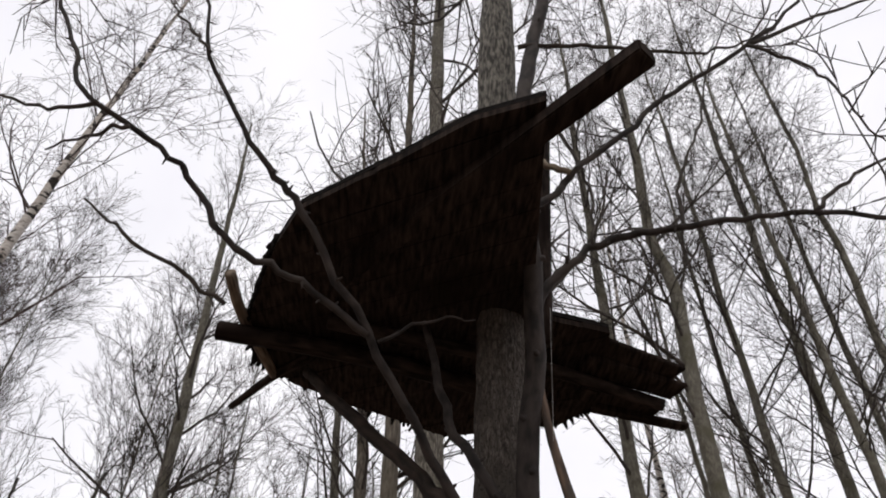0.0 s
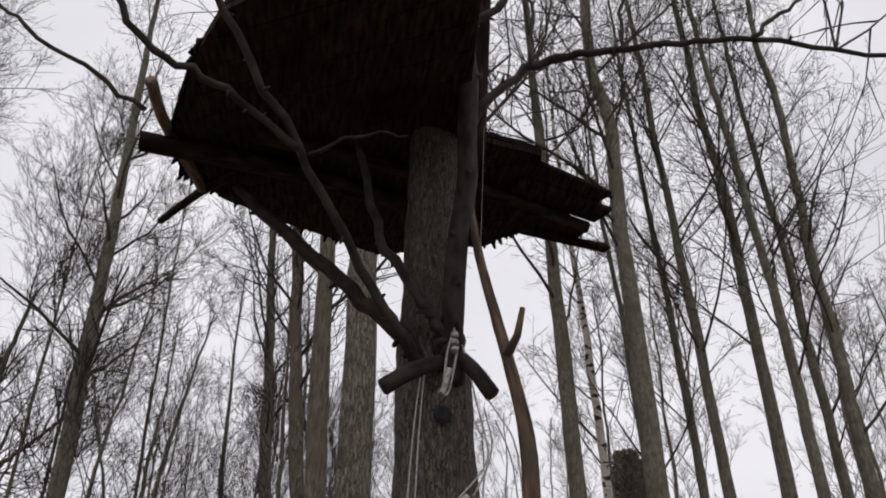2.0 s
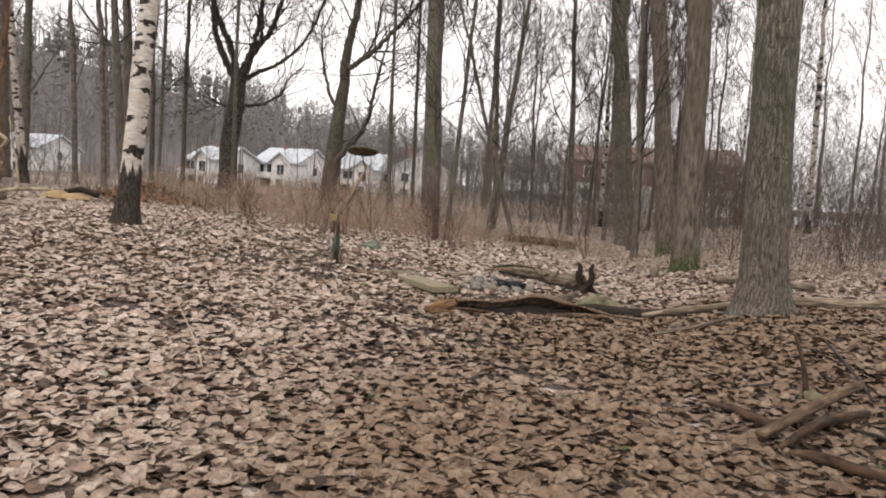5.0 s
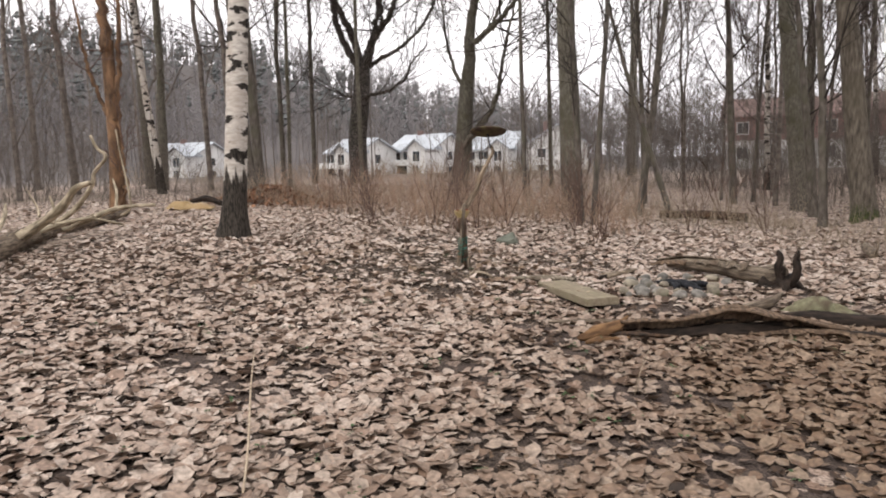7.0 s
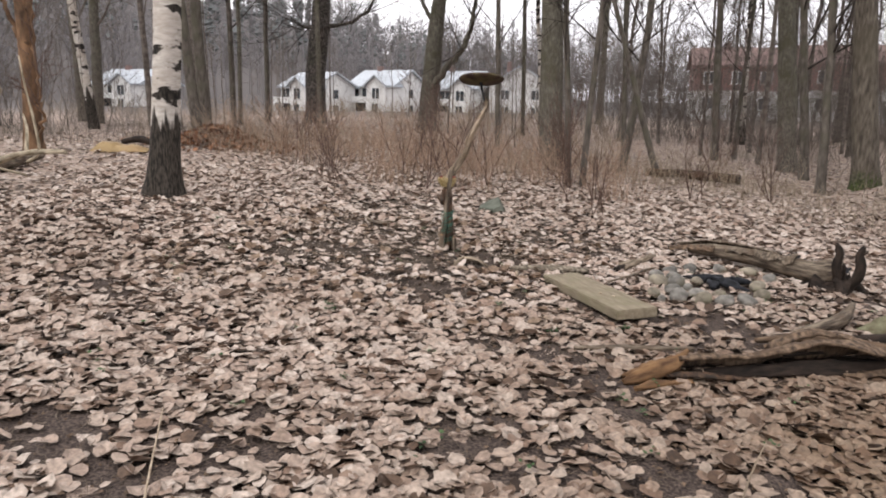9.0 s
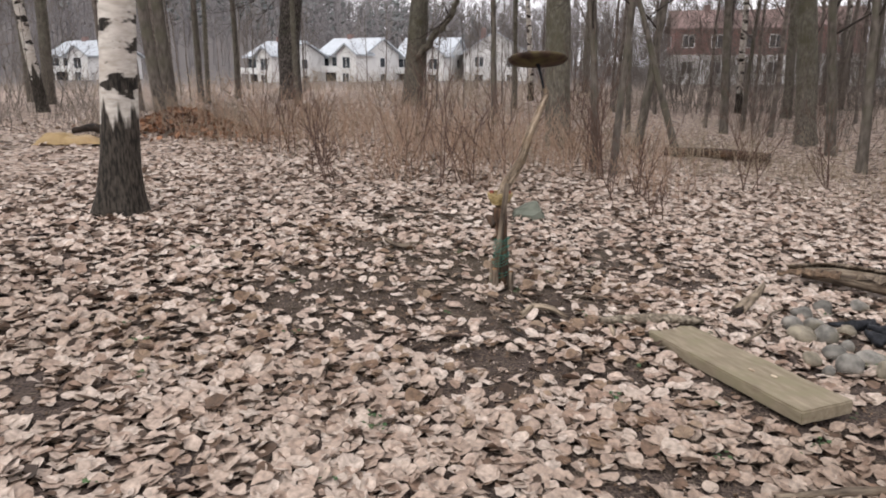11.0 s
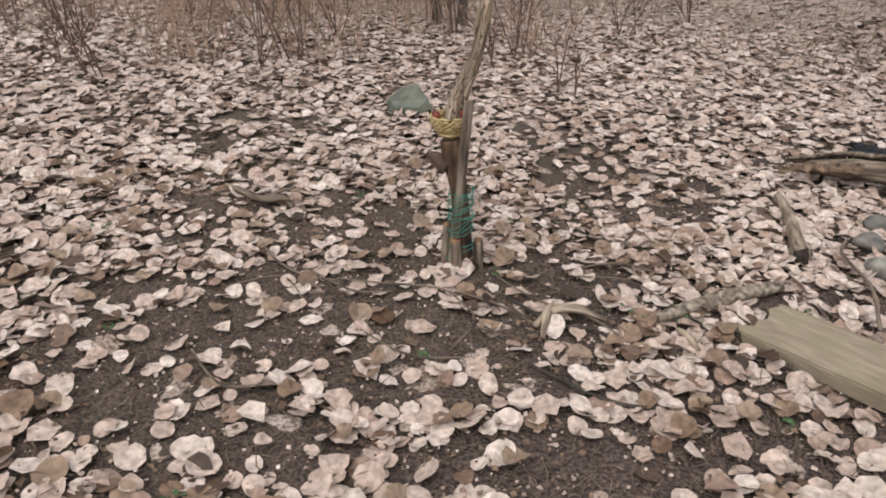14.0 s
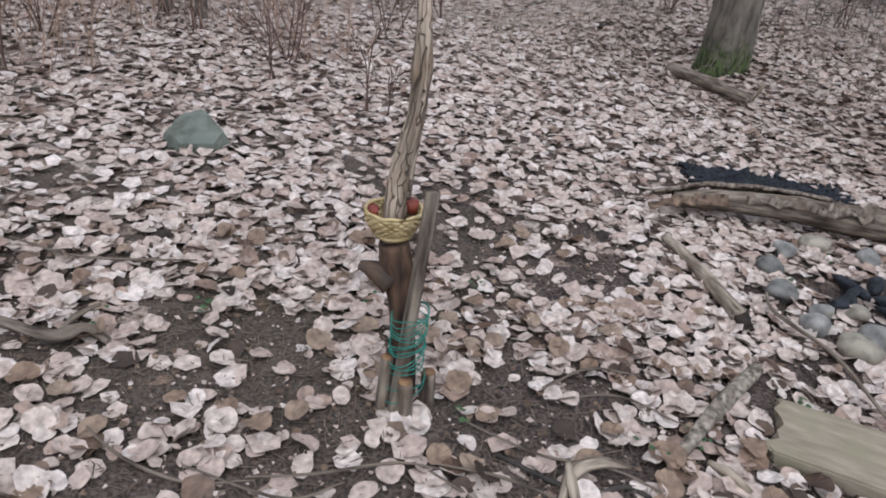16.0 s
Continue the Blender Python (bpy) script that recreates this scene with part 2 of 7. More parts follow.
def ground_material():
    """Dark humus with trodden old leaves; further from the clearing the litter closes up."""
    m = bpy.data.materials.new("forest_floor")
    m.use_nodes = True
    n, l = m.node_tree.nodes, m.node_tree.links
    b = n["Principled BSDF"]
    b.inputs["Roughness"].default_value, b.inputs["Specular IOR Level"].default_value = 0.9, 0.2
    co = n.new("ShaderNodeTexCoord")
    warp = n.new("ShaderNodeTexNoise")
    warp.inputs["Scale"].default_value = 14.0
    l.new(co.outputs["Object"], warp.inputs["Vector"])
    wm = n.new("ShaderNodeVectorMath")
    wm.operation = "MULTIPLY_ADD"
    wm.inputs[1].default_value = (0.09, 0.09, 0.09)
    l.new(warp.outputs["Color"], wm.inputs[0])
    l.new(co.outputs["Object"], wm.inputs[2])
    vo = n.new("ShaderNodeTexVoronoi")
    vo.inputs["Scale"].default_value = 15.0
    l.new(wm.outputs[0], vo.inputs["Vector"])
    sp = n.new("ShaderNodeSeparateColor")
    l.new(vo.outputs["Color"], sp.inputs[0])
    r = leaf_ramp(n)
    l.new(sp.outputs[0], r.inputs["Fac"])
    soil_noise = n.new("ShaderNodeTexNoise")
    soil_noise.inputs["Scale"].default_value, soil_noise.inputs["Detail"].default_value = 85.0, 12.0
    l.new(co.outputs["Object"], soil_noise.inputs["Vector"])
    soil = n.new("ShaderNodeValToRGB")
    soil.color_ramp.elements[0].position, soil.color_ramp.elements[1].position = 0.35, 0.75
    soil.color_ramp.elements[0].color, soil.color_ramp.elements[1].color = (0.021, 0.015, 0.0130, 1), (0.140, 0.105, 0.086, 1)
    l.new(soil_noise.outputs["Fac"], soil.inputs["Fac"])
    far = n.new("ShaderNodeVectorMath")
    far.operation = "DISTANCE"
    far.inputs[1].default_value = (-4.2, 6.9, 0)
    l.new(co.outputs["Object"], far.inputs[0])
    fr = n.new("ShaderNodeMapRange")
    fr.inputs["From Min"].default_value, fr.inputs["From Max"].default_value = 2.6, 5.5
    fr.inputs["To Min"].default_value, fr.inputs["To Max"].default_value = 0.05, 0.80
    l.new(far.outputs["Value"], fr.inputs["Value"])
    less = n.new("ShaderNodeMath")
    less.operation = "LESS_THAN"
    l.new(sp.outputs[1], less.inputs[0])
    l.new(fr.outputs[0], less.inputs[1])
    old = n.new("ShaderNodeMix")
    old.data_type, old.blend_type = "RGBA", "MULTIPLY"
    old.inputs["Factor"].default_value = 0.8
    l.new(r.outputs[0], old.inputs[6])
    worn = n.new("ShaderNodeValToRGB")
    worn.color_ramp.elements[0].position, worn.color_ramp.elements[1].position = 0.36, 0.66
    worn.color_ramp.elements[0].color, worn.color_ramp.elements[1].color = (0.25, 0.22, 0.2, 1), (1, 1, 1, 1)
    l.new(soil_noise.outputs["Fac"], worn.inputs["Fac"])
    l.new(worn.outputs[0], old.inputs[7])
    mx = n.new("ShaderNodeMix")
    mx.data_type = "RGBA"
    l.new(less.outputs[0], mx.inputs["Factor"])
    l.new(soil.outputs[0], mx.inputs[6])
    l.new(old.outputs[2], mx.inputs[7])
    big = n.new("ShaderNodeTexNoise")
    big.inputs["Scale"].default_value, big.inputs["Detail"].default_value = 0.25, 4.0
    l.new(co.outputs["Object"], big.inputs["Vector"])
    gr = n.new("ShaderNodeMapRange")
    gr.inputs["From Min"].default_value, gr.inputs["From Max"].default_value = 0.5, 0.75
    gr.inputs["To Max"].default_value = 0.5
    l.new(big.outputs["Fac"], gr.inputs["Value"])
    gm = n.new("ShaderNodeMix")
    gm.data_type = "RGBA"
    gm.inputs[7].default_value = (0.078, 0.0663, 0.039, 1)
    l.new(gr.outputs[0], gm.inputs["Factor"])
    l.new(mx.outputs[2], gm.inputs[6])
    # Far floor turns grey with distance: haze put into the base colour.
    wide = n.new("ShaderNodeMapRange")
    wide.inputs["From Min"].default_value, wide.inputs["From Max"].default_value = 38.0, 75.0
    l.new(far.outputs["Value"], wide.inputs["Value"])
    haze_mix = n.new("ShaderNodeMix")
    haze_mix.data_type = "RGBA"
    haze_mix.inputs[7].default_value = (0.1209, 0.1092, 0.1053, 1)
    l.new(wide.outputs[0], haze_mix.inputs["Factor"])
    l.new(gm.outputs[2], haze_mix.inputs[6])
    l.new(haze_mix.outputs[2], b.inputs["Base Color"])
    bp = n.new("ShaderNodeBump")
    bp.inputs["Strength"].default_value, bp.inputs["Distance"].default_value = 0.7, 0.012
    l.new(soil_noise.outputs["Fac"], bp.inputs["Height"])
    l.new(bp.outputs[0], b.inputs["Normal"])
    return m


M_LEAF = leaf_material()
M_GROUND = ground_material()
M_OAK = over(bark_plates(material("furrowed_bark", (0.044, 0.037, 0.031), (0.165, 0.142, 0.120), 95, (1, 1, 0.25), bump=0.9, relief=0.012, stain=(0.080, 0.068, 0.056), stain_scale=6.0, lo=0.36, hi=0.66, detail=7.0),
                         105, (1, 1, 0.20), 0.09, (0.036, 0.030, 0.025)),
             (0.117, 0.1076, 0.0897), 0.42, 0.75, z_from=5.2, z_to=3.6, scale=24, stretch=(1, 1, 0.3))
M_MAPLE = bark_plates(material("grey_maple_bark", (0.058, 0.050, 0.044), (0.215, 0.188, 0.165), 30, (1, 1, 0.3), bump=0.7, relief=0.012, stain=(0.0702, 0.0663, 0.0468), stain_scale=2.5), 24, (1, 1, 0.3), 0.2, (0.0234, 0.0195, 0.0172))
M_POPLAR = over(bark_plates(material("poplar_bark", (0.0862, 0.0783, 0.0616), (0.1980, 0.1822, 0.1434), 18, (1, 1, 0.5), bump=0.6, relief=0.010, stain=(0.0924, 0.0862, 0.0563), stain_scale=2.6, lo=0.32, hi=0.72), 26, (1, 1, 0.13), 0.05, (0.0774, 0.0686, 0.0546)),
                (0.135, 0.115, 0.095), 0.35, 1.0, z_from=-0.6, z_to=3.6, scale=26, stretch=(1, 1, 0.10))
M_OLDPOPLAR = over(bark_plates(material("furrowed_poplar_bark", (0.088, 0.078, 0.064), (0.260, 0.236, 0.190), 36, (1, 1, 0.25), bump=0.8, relief=0.012, stain=(0.095, 0.088, 0.060), stain_scale=2.6, lo=0.36, hi=0.70), 40, (1, 1, 0.10), 0.14, (0.055, 0.048, 0.038)),
                   (0.120, 0.102, 0.084), 0.35, 1.0, z_from=-0.6, z_to=3.0, scale=26, stretch=(1, 1, 0.12))
M_MOSSY = over(material("mossy_poplar_bark", (0.058, 0.048, 0.038), (0.175, 0.150, 0.118), 20, (1, 1, 0.25), bump=0.9, relief=0.025, stain=(0.1014, 0.0874, 0.0624), stain_scale=0.9),
               (0.0429, 0.053, 0.0172), 0.52, 0.85, z_from=-0.1, z_to=0.9, scale=16)
M_BIRCH = over(over(material("birch_bark", (0.36, 0.325, 0.285), (0.60, 0.565, 0.515), 10, (1, 1, 3), bump=0.25, relief=0.006, stain=(0.43, 0.37, 0.315), stain_scale=2.0),
                    (0.026, 0.022, 0.018), 0.535, 0.57, scale=4.2, stretch=(0.9, 0.9, 2.0)),
               (0.036, 0.030, 0.024), 0.44, 0.53, z_from=-0.15, z_to=1.75, scale=11, stretch=(1, 1, 0.14))
M_SLIM = material("smooth_young_bark", (0.060, 0.051, 0.043), (0.160, 0.138, 0.116), 14, (1, 1, 0.35), bump=0.5, relief=0.008, stain=(0.095, 0.090, 0.064), stain_scale=2.2)
M_TWIG = material("dark_twig_bark", (0.0218, 0.0179, 0.0148), (0.0624, 0.0507, 0.0421), 12, bump=0.4, relief=0.004)
M_BIRCHTWIG = material("reddish_twig_bark", (0.039, 0.0281, 0.025), (0.0936, 0.0686, 0.0608), 12, bump=0.3, relief=0.003)
M_LIMB = material("young_limb_bark", (0.0109, 0.0086, 0.0078), (0.0484, 0.039, 0.0335), 20, (1, 1, 0.5), bump=0.5, relief=0.006)
M_DEAD = material("grey_dead_wood", (0.0429, 0.0312, 0.0234), (0.2418, 0.195, 0.1443), 44, (1, 1, 0.14), bump=0.9, relief=0.010, stain=(0.0936, 0.064, 0.0429), stain_scale=6, lo=0.36, hi=0.66)
M_RUST = material("peeled_rusty_wood", (0.0218, 0.014, 0.0101), (0.1326, 0.0764, 0.0452), 30, (1, 1, 0.3), bump=0.8, relief=0.01, stain=(0.0429, 0.0359, 0.0296), stain_scale=5, lo=0.38, hi=0.7)
M_PEEL = over(material("peeling_pole_bark", (0.034, 0.024, 0.018), (0.150, 0.100, 0.070), 34, (1, 1, 0.16), bump=0.9, relief=0.012, stain=(0.060, 0.050, 0.040), stain_scale=4, lo=0.36, hi=0.66), (0.175, 0.088, 0.042), 0.54, 0.62, scale=7, stretch=(1, 1, 0.3))
M_BUSH = material("orange_brown_bush_bark", (0.065, 0.040, 0.025), (0.24, 0.140, 0.078), 9, (1, 1, 0.4), bump=0.4, relief=0.006)
M_HOLLOW = material("rotten_and_backlit_wood", (0.0078, 0.0055, 0.0039), (0.039, 0.0265, 0.0195), 30, (1, 1, 0.3), bump=0.9, relief=0.012)
M_SPROUT = material("green_sprout", (0.0273, 0.0546, 0.0234), (0.0702, 0.117, 0.0468), 30, bump=0.2, relief=0.002)
M_BUSHTWIG = material("dark_reddish_twig", (0.0663, 0.0406, 0.0328), (0.1638, 0.1076, 0.0842), 14, bump=0.2, relief=0.002)
M_CRACKED = bark_plates(material("cracked_bare_wood", (0.10, 0.074, 0.050), (0.35, 0.275, 0.20), 40, (1, 1, 0.08), bump=0.9, relief=0.010, stain=(0.17, 0.115, 0.07), stain_scale=9, lo=0.36, hi=0.62), 48, (1, 1, 0.05), 0.055, (0.055, 0.039, 0.027))
M_STICK = material("pale_flaking_bark", (0.060, 0.049, 0.035), (0.30, 0.255, 0.195), 40, (1, 1, 0.9), bump=0.9, relief=0.01, stain=(0.156, 0.1248, 0.0936), stain_scale=14, lo=0.40, hi=0.62)
M_SLAB = material("brown_split_bark", (0.0351, 0.0234, 0.0164), (0.2106, 0.1443, 0.0952), 34, (1, 1, 0.25), bump=0.9, relief=0.012, stain=(0.0858, 0.0546, 0.0351), stain_scale=7)
M_RUSSET = material("russet_leaf", (0.10, 0.045, 0.024), (0.34, 0.18, 0.105), 5, bump=0.2, relief=0.004)
M_REEDPALE = material("bleached_stalk", (0.2652, 0.2028, 0.1404), (0.4836, 0.3978, 0.2964), 24, bump=0.2, relief=0.002)
M_HEART = material("orange_heartwood", (0.070, 0.036, 0.018), (0.270, 0.155, 0.075), 24, (1, 1, 0.3), bump=0.7, relief=0.008, stain=(0.10, 0.058, 0.032), stain_scale=9)
M_PALE = material("pale_weathered_wood", (0.0663, 0.0484, 0.0328), (0.3276, 0.2652, 0.195), 46, (1, 1, 0.12), bump=0.8, relief=0.008, stain=(0.1326, 0.0975, 0.0663), stain_scale=8, lo=0.36, hi=0.62)
M_BLEACH = material("bleached_branch", (0.12, 0.098, 0.066), (0.46, 0.39, 0.285), 30, (1, 1, 0.2), bump=0.6, relief=0.008, stain=(0.20, 0.165, 0.11), stain_scale=5, lo=0.34, hi=0.60)
M_PLANK = material("greenish_old_plank", (0.150, 0.120, 0.080), (0.285, 0.240, 0.172), 9, (0.9, 4, 4), bump=0.4, relief=0.003, stain=(0.195, 0.170, 0.108), stain_scale=9, rough=0.75, lo=0.28, hi=0.76)
# Near-black boards: the platform's shade against the sky is put into the colour.
M_PLATFORM = material("shade_dark_board", (0.008, 0.006, 0.005), (0.040, 0.029, 0.024), 9, (6, 1, 1), bump=0.5, relief=0.006, stain=(0.0094, 0.0062, 0.0047), stain_scale=2)
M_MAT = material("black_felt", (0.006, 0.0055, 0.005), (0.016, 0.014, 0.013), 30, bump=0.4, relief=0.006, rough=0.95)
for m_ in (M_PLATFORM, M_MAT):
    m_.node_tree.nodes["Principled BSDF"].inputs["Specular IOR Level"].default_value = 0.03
M_ROPE = material("pale_frayed_rope", (0.2184, 0.2122, 0.2028), (0.468, 0.4602, 0.4407), 60, bump=0.5, relief=0.003)
M_STEEL = material("dull_steel", (0.195, 0.195, 0.2028), (0.351, 0.351, 0.3588), 40, rough=0.45, metal=0.9, bump=0.1, relief=0.002)
M_TWINE = material("green_twine", (0.0156, 0.1014, 0.078), (0.0468, 0.234, 0.1716), 50, rough=0.6, bump=0.2, relief=0.002)
M_BASKET = material("golden_woven_strip", (0.235, 0.165, 0.065), (0.50, 0.395, 0.195), 26, rough=0.42, bump=0.4, relief=0.004, stain=(0.42, 0.33, 0.18), stain_scale=14)
M_RED = material("dark_red_fruit", (0.078, 0.0156, 0.0094), (0.2184, 0.0468, 0.0273), 30, rough=0.5, bump=0.2, relief=0.003)
M_DISC = material("brown_disc_wood", (0.0234, 0.014, 0.0101), (0.078, 0.0468, 0.0312), 12, bump=0.5, relief=0.005, stain=(0.1014, 0.0897, 0.0351), stain_scale=5)
M_STONE = material("grey_field_stone", (0.0975, 0.0913, 0.0811), (0.2652, 0.248, 0.22), 14, bump=0.5, relief=0.008, stain=(0.156, 0.1404, 0.1014), stain_scale=6, vary=0.3)
M_TANSTONE = material("tan_field_stone", (0.125, 0.108, 0.082), (0.30, 0.262, 0.20), 16, bump=0.5, relief=0.008, stain=(0.16, 0.15, 0.10), stain_scale=8, vary=0.2)
M_GREEN = material("green_grey_stone", (0.074, 0.080, 0.062), (0.165, 0.174, 0.140), 11, bump=0.4, relief=0.01, stain=(0.112, 0.124, 0.098), stain_scale=5)
M_CHAR = material("charcoal", (0.0047, 0.0055, 0.007), (0.0273, 0.0289, 0.0343), 25, bump=0.9, relief=0.02, rough=0.8)
M_MOSS = material("pale_moss", (0.1014, 0.0858, 0.0507), (0.234, 0.234, 0.1443), 14, bump=0.4, relief=0.006, stain=(0.078, 0.0585, 0.039), stain_scale=9)
M_YELLOW = material("yellow_tarpaulin", (0.24, 0.160, 0.070), (0.40, 0.285, 0.140), 6, rough=0.5, bump=0.5, relief=0.02, stain=(0.30, 0.20, 0.10), stain_scale=5)
M_REED = material("rusty_dry_stem", (0.215, 0.140, 0.098), (0.46, 0.325, 0.235), 3, bump=0.1, relief=0.002)
M_STRAW = material("grey_straw_stem", (0.185, 0.145, 0.104), (0.39, 0.318, 0.235), 3, bump=0.1, relief=0.002)
M_BRUSH = material("grey_brown_brush", (0.085, 0.071, 0.061), (0.205, 0.174, 0.150), 9, bump=0.1, relief=0.002)
# Paler, greyer tones for the far trees, with distance haze in the colour.
M_HILL = material("hazed_bare_wood", (0.156, 0.1459, 0.1466), (0.234, 0.22, 0.2184), 0.3, bump=0.2, relief=0.1)
M_FIR = material("hazed_conifer", (0.110, 0.119, 0.118), (0.158, 0.167, 0.163), 0.6, bump=0.2, relief=0.1)
M_COLUMN = material("evergreen_column", (0.145, 0.122, 0.102), (0.270, 0.232, 0.195), 4, bump=0.5, relief=0.05)
M_WALL = material("white_house_wall", (0.5336, 0.5244, 0.5106), (0.6808, 0.6716, 0.6532), 0.8, (1, 1, 0.3), bump=0.1, relief=0.01, stain=(0.6624, 0.644, 0.6164), stain_scale=0.4)
# Red lightened and muted: the haze before the houses is in this colour.
M_REDWALL = material("hazed_red_wall", (0.215, 0.125, 0.115), (0.285, 0.165, 0.150), 2, (6, 6, 0.3), bump=0.3, relief=0.01)
M_ROOF = material("pale_metal_roof", (0.3312, 0.3588, 0.3864), (0.46, 0.4876, 0.5152), 1.5, (8, 1, 1), rough=0.5, bump=0.2, relief=0.02)
M_DARKROOF = material("brown_tile_roof", (0.150, 0.100, 0.092), (0.235, 0.160, 0.145), 3, (6, 1, 1), bump=0.5, relief=0.03)
M_PANE = material("dark_window_pane", (0.03, 0.035, 0.04), (0.07, 0.08, 0.09), 1, rough=0.12, bump=0.0)
M_FRAME = material("white_window_frame", (0.6256, 0.6256, 0.6072), (0.7176, 0.7176, 0.6992), 4, rough=0.5, bump=0.05, relief=0.002)
M_WATER = material("lake_water", (0.06, 0.07, 0.075), (0.09, 0.1, 0.105), 0.9, (1, 3, 1), rough=0.28, bump=0.6, relief=0.25)
M_WATER.node_tree.nodes["Principled BSDF"].inputs["Specular IOR Level"].default_value = 0.6


# ---- mesh helpers ----
class Geo:
    """Collects vertices and faces, and turns them into one mesh."""
    def __init__(self):
        self.v, self.q, self.t, self.w, self.n = [], [], [], [], 0

    def add(self, v, q=None, t=None, grain=None):
        v = np.asarray(v, float).reshape(-1, 3)
        self.w.append(v if grain is None else np.asarray(grain, float).reshape(-1, 3))
        if q is not None and len(q):
            self.q.append(np.asarray(q, int).reshape(-1, 4) + self.n)
        if t is not None and len(t):
            self.t.append(np.asarray(t, int).reshape(-1, 3) + self.n)
        self.v.append(v)
        self.n += len(v)
        return self

    def mesh(self, name, mat, smooth=True):
        me = bpy.data.meshes.new(name)
        v = np.concatenate(self.v)
        q = np.concatenate(self.q) if self.q else np.zeros((0, 4), int)
        t = np.concatenate(self.t) if self.t else np.zeros((0, 3), int)
        loops = np.concatenate([q.ravel(), t.ravel()])
        starts = np.concatenate([np.arange(len(q)) * 4, len(q) * 4 + np.arange(len(t)) * 3])
        me.vertices.add(len(v))
        me.vertices.foreach_set("co", v.ravel())
        me.loops.add(len(loops))
        me.loops.foreach_set("vertex_index", loops.astype(np.int32))
        me.polygons.add(len(starts))
        me.polygons.foreach_set("loop_start", starts.astype(np.int32))
        me.polygons.foreach_set("use_smooth", np.full(len(starts), smooth))
        me.update(calc_edges=True)
        me.validate()
        me.attributes.new("grain", "FLOAT_VECTOR", "POINT").data.foreach_set("vector", np.concatenate(self.w).ravel())
        me.materials.append(mat)
        return me


def part(name, shape, mat, parent=None, label="", smooth=True):
    """One mesh object, from a Geo or a bmesh, under a thing or part."""
    if isinstance(shape, Geo):
        me = shape.mesh(name, mat, smooth)
    elif isinstance(shape, bmesh.types.BMesh):
        me = bpy.data.meshes.new(name)
        for f in shape.faces:
            f.smooth = smooth
        shape.to_mesh(me)
        shape.free()
        co = np.zeros(len(me.vertices) * 3)
        me.vertices.foreach_get("co", co)
        me.attributes.new("grain", "FLOAT_VECTOR", "POINT").data.foreach_set("vector", co)
        me.materials.append(mat)
    else:
        me = shape
    ob = new(name, me)
    if parent is not None:
        ob.parent = parent
    if label:
        ob["label"] = label
    return ob


def tube(g, pts, radii, k=6, cap=True, rough=0.0, seed=0):
    """A tapered tube along points, with k sides, into g."""
    p = np.asarray(pts, float)
    r = np.broadcast_to(np.asarray(radii, float), (len(p),))
    d = np.gradient(p, axis=0)
    d /= np.linalg.norm(d, axis=1)[:, None] + 1e-9
    mean = d.mean(0)
    ref = np.eye(3)[int(np.argmin(np.abs(mean)))]
    u = np.cross(d, ref)
    u /= np.linalg.norm(u, axis=1)[:, None] + 1e-9
    w = np.cross(d, u)
    a = np.arange(k) * 2 * math.pi / k
    rr = np.repeat(r[:, None], k, 1)
    if rough:
        rs = np.random.RandomState(seed)
        m = max(2, len(p) // 5)
        slow = np.stack([np.interp(np.linspace(0, 1, len(p)), np.linspace(0, 1, m), rs.rand(m) - 0.5) for _ in range(k)], 1)
        rr = rr * (1 + rough * (0.45 * (rs.rand(1, k) - 0.5) + slow + 0.22 * (rs.rand(len(p), k) - 0.5)))
    v = p[:, None, :] + rr[:, :, None] * (np.cos(a)[None, :, None] * u[:, None, :] + np.sin(a)[None, :, None] * w[:, None, :])
    n = len(p)
    i, j = np.meshgrid(np.arange(n - 1), np.arange(k), indexing="ij")
    q = np.stack([i * k + j, i * k + (j + 1) % k, (i + 1) * k + (j + 1) % k, (i + 1) * k + j], -1).reshape(-1, 4)
    v = v.reshape(-1, 3)
    run = np.concatenate([[0], np.cumsum(np.linalg.norm(np.diff(p, axis=0), axis=1))]) + 3.1 * p[0, 0] + 1.7 * p[0, 1]
    w3 = np.stack([rr * np.cos(a)[None], rr * np.sin(a)[None], np.repeat(run[:, None], k, 1)], -1).reshape(-1, 3)
    t = None
    if cap:
        w3 = np.concatenate([w3, [(0, 0, run[0])], [(0, 0, run[-1])]])
        v = np.concatenate([v, p[:1], p[-1:]])
        jj = np.arange(k)
        t = np.concatenate([np.stack([np.full(k, n * k), (jj + 1) % k, jj], -1),
                            np.stack([np.full(k, n * k + 1), (n - 1) * k + jj, (n - 1) * k + (jj + 1) % k], -1)])
    g.add(v, q, t, w3)


def curve_through(pts, n):
    """Points on a smooth curve through the given ones."""
    p = np.asarray(pts, float)
    if len(p) == 2:
        return p[0] + np.linspace(0, 1, n)[:, None] * (p[1] - p[0])
    e = np.concatenate([[2 * p[0] - p[1]], p, [2 * p[-1] - p[-2]]])
    out = []
    for s in np.linspace(0, len(p) - 1 - 1e-6, n):
        i, t = int(s), s - int(s)
        a, b, c, d = e[i:i + 4]
        out.append(0.5 * (2 * b + (c - a) * t + (2 * a - 5 * b + 4 * c - d) * t * t + (3 * b - a - 3 * c + d) * t ** 3))
    return np.array(out)


def smooth_step(a, b, v):
    u = np.clip((np.asarray(v, float) - a) / (b - a), 0, 1)
    return u * u * (3 - 2 * u)


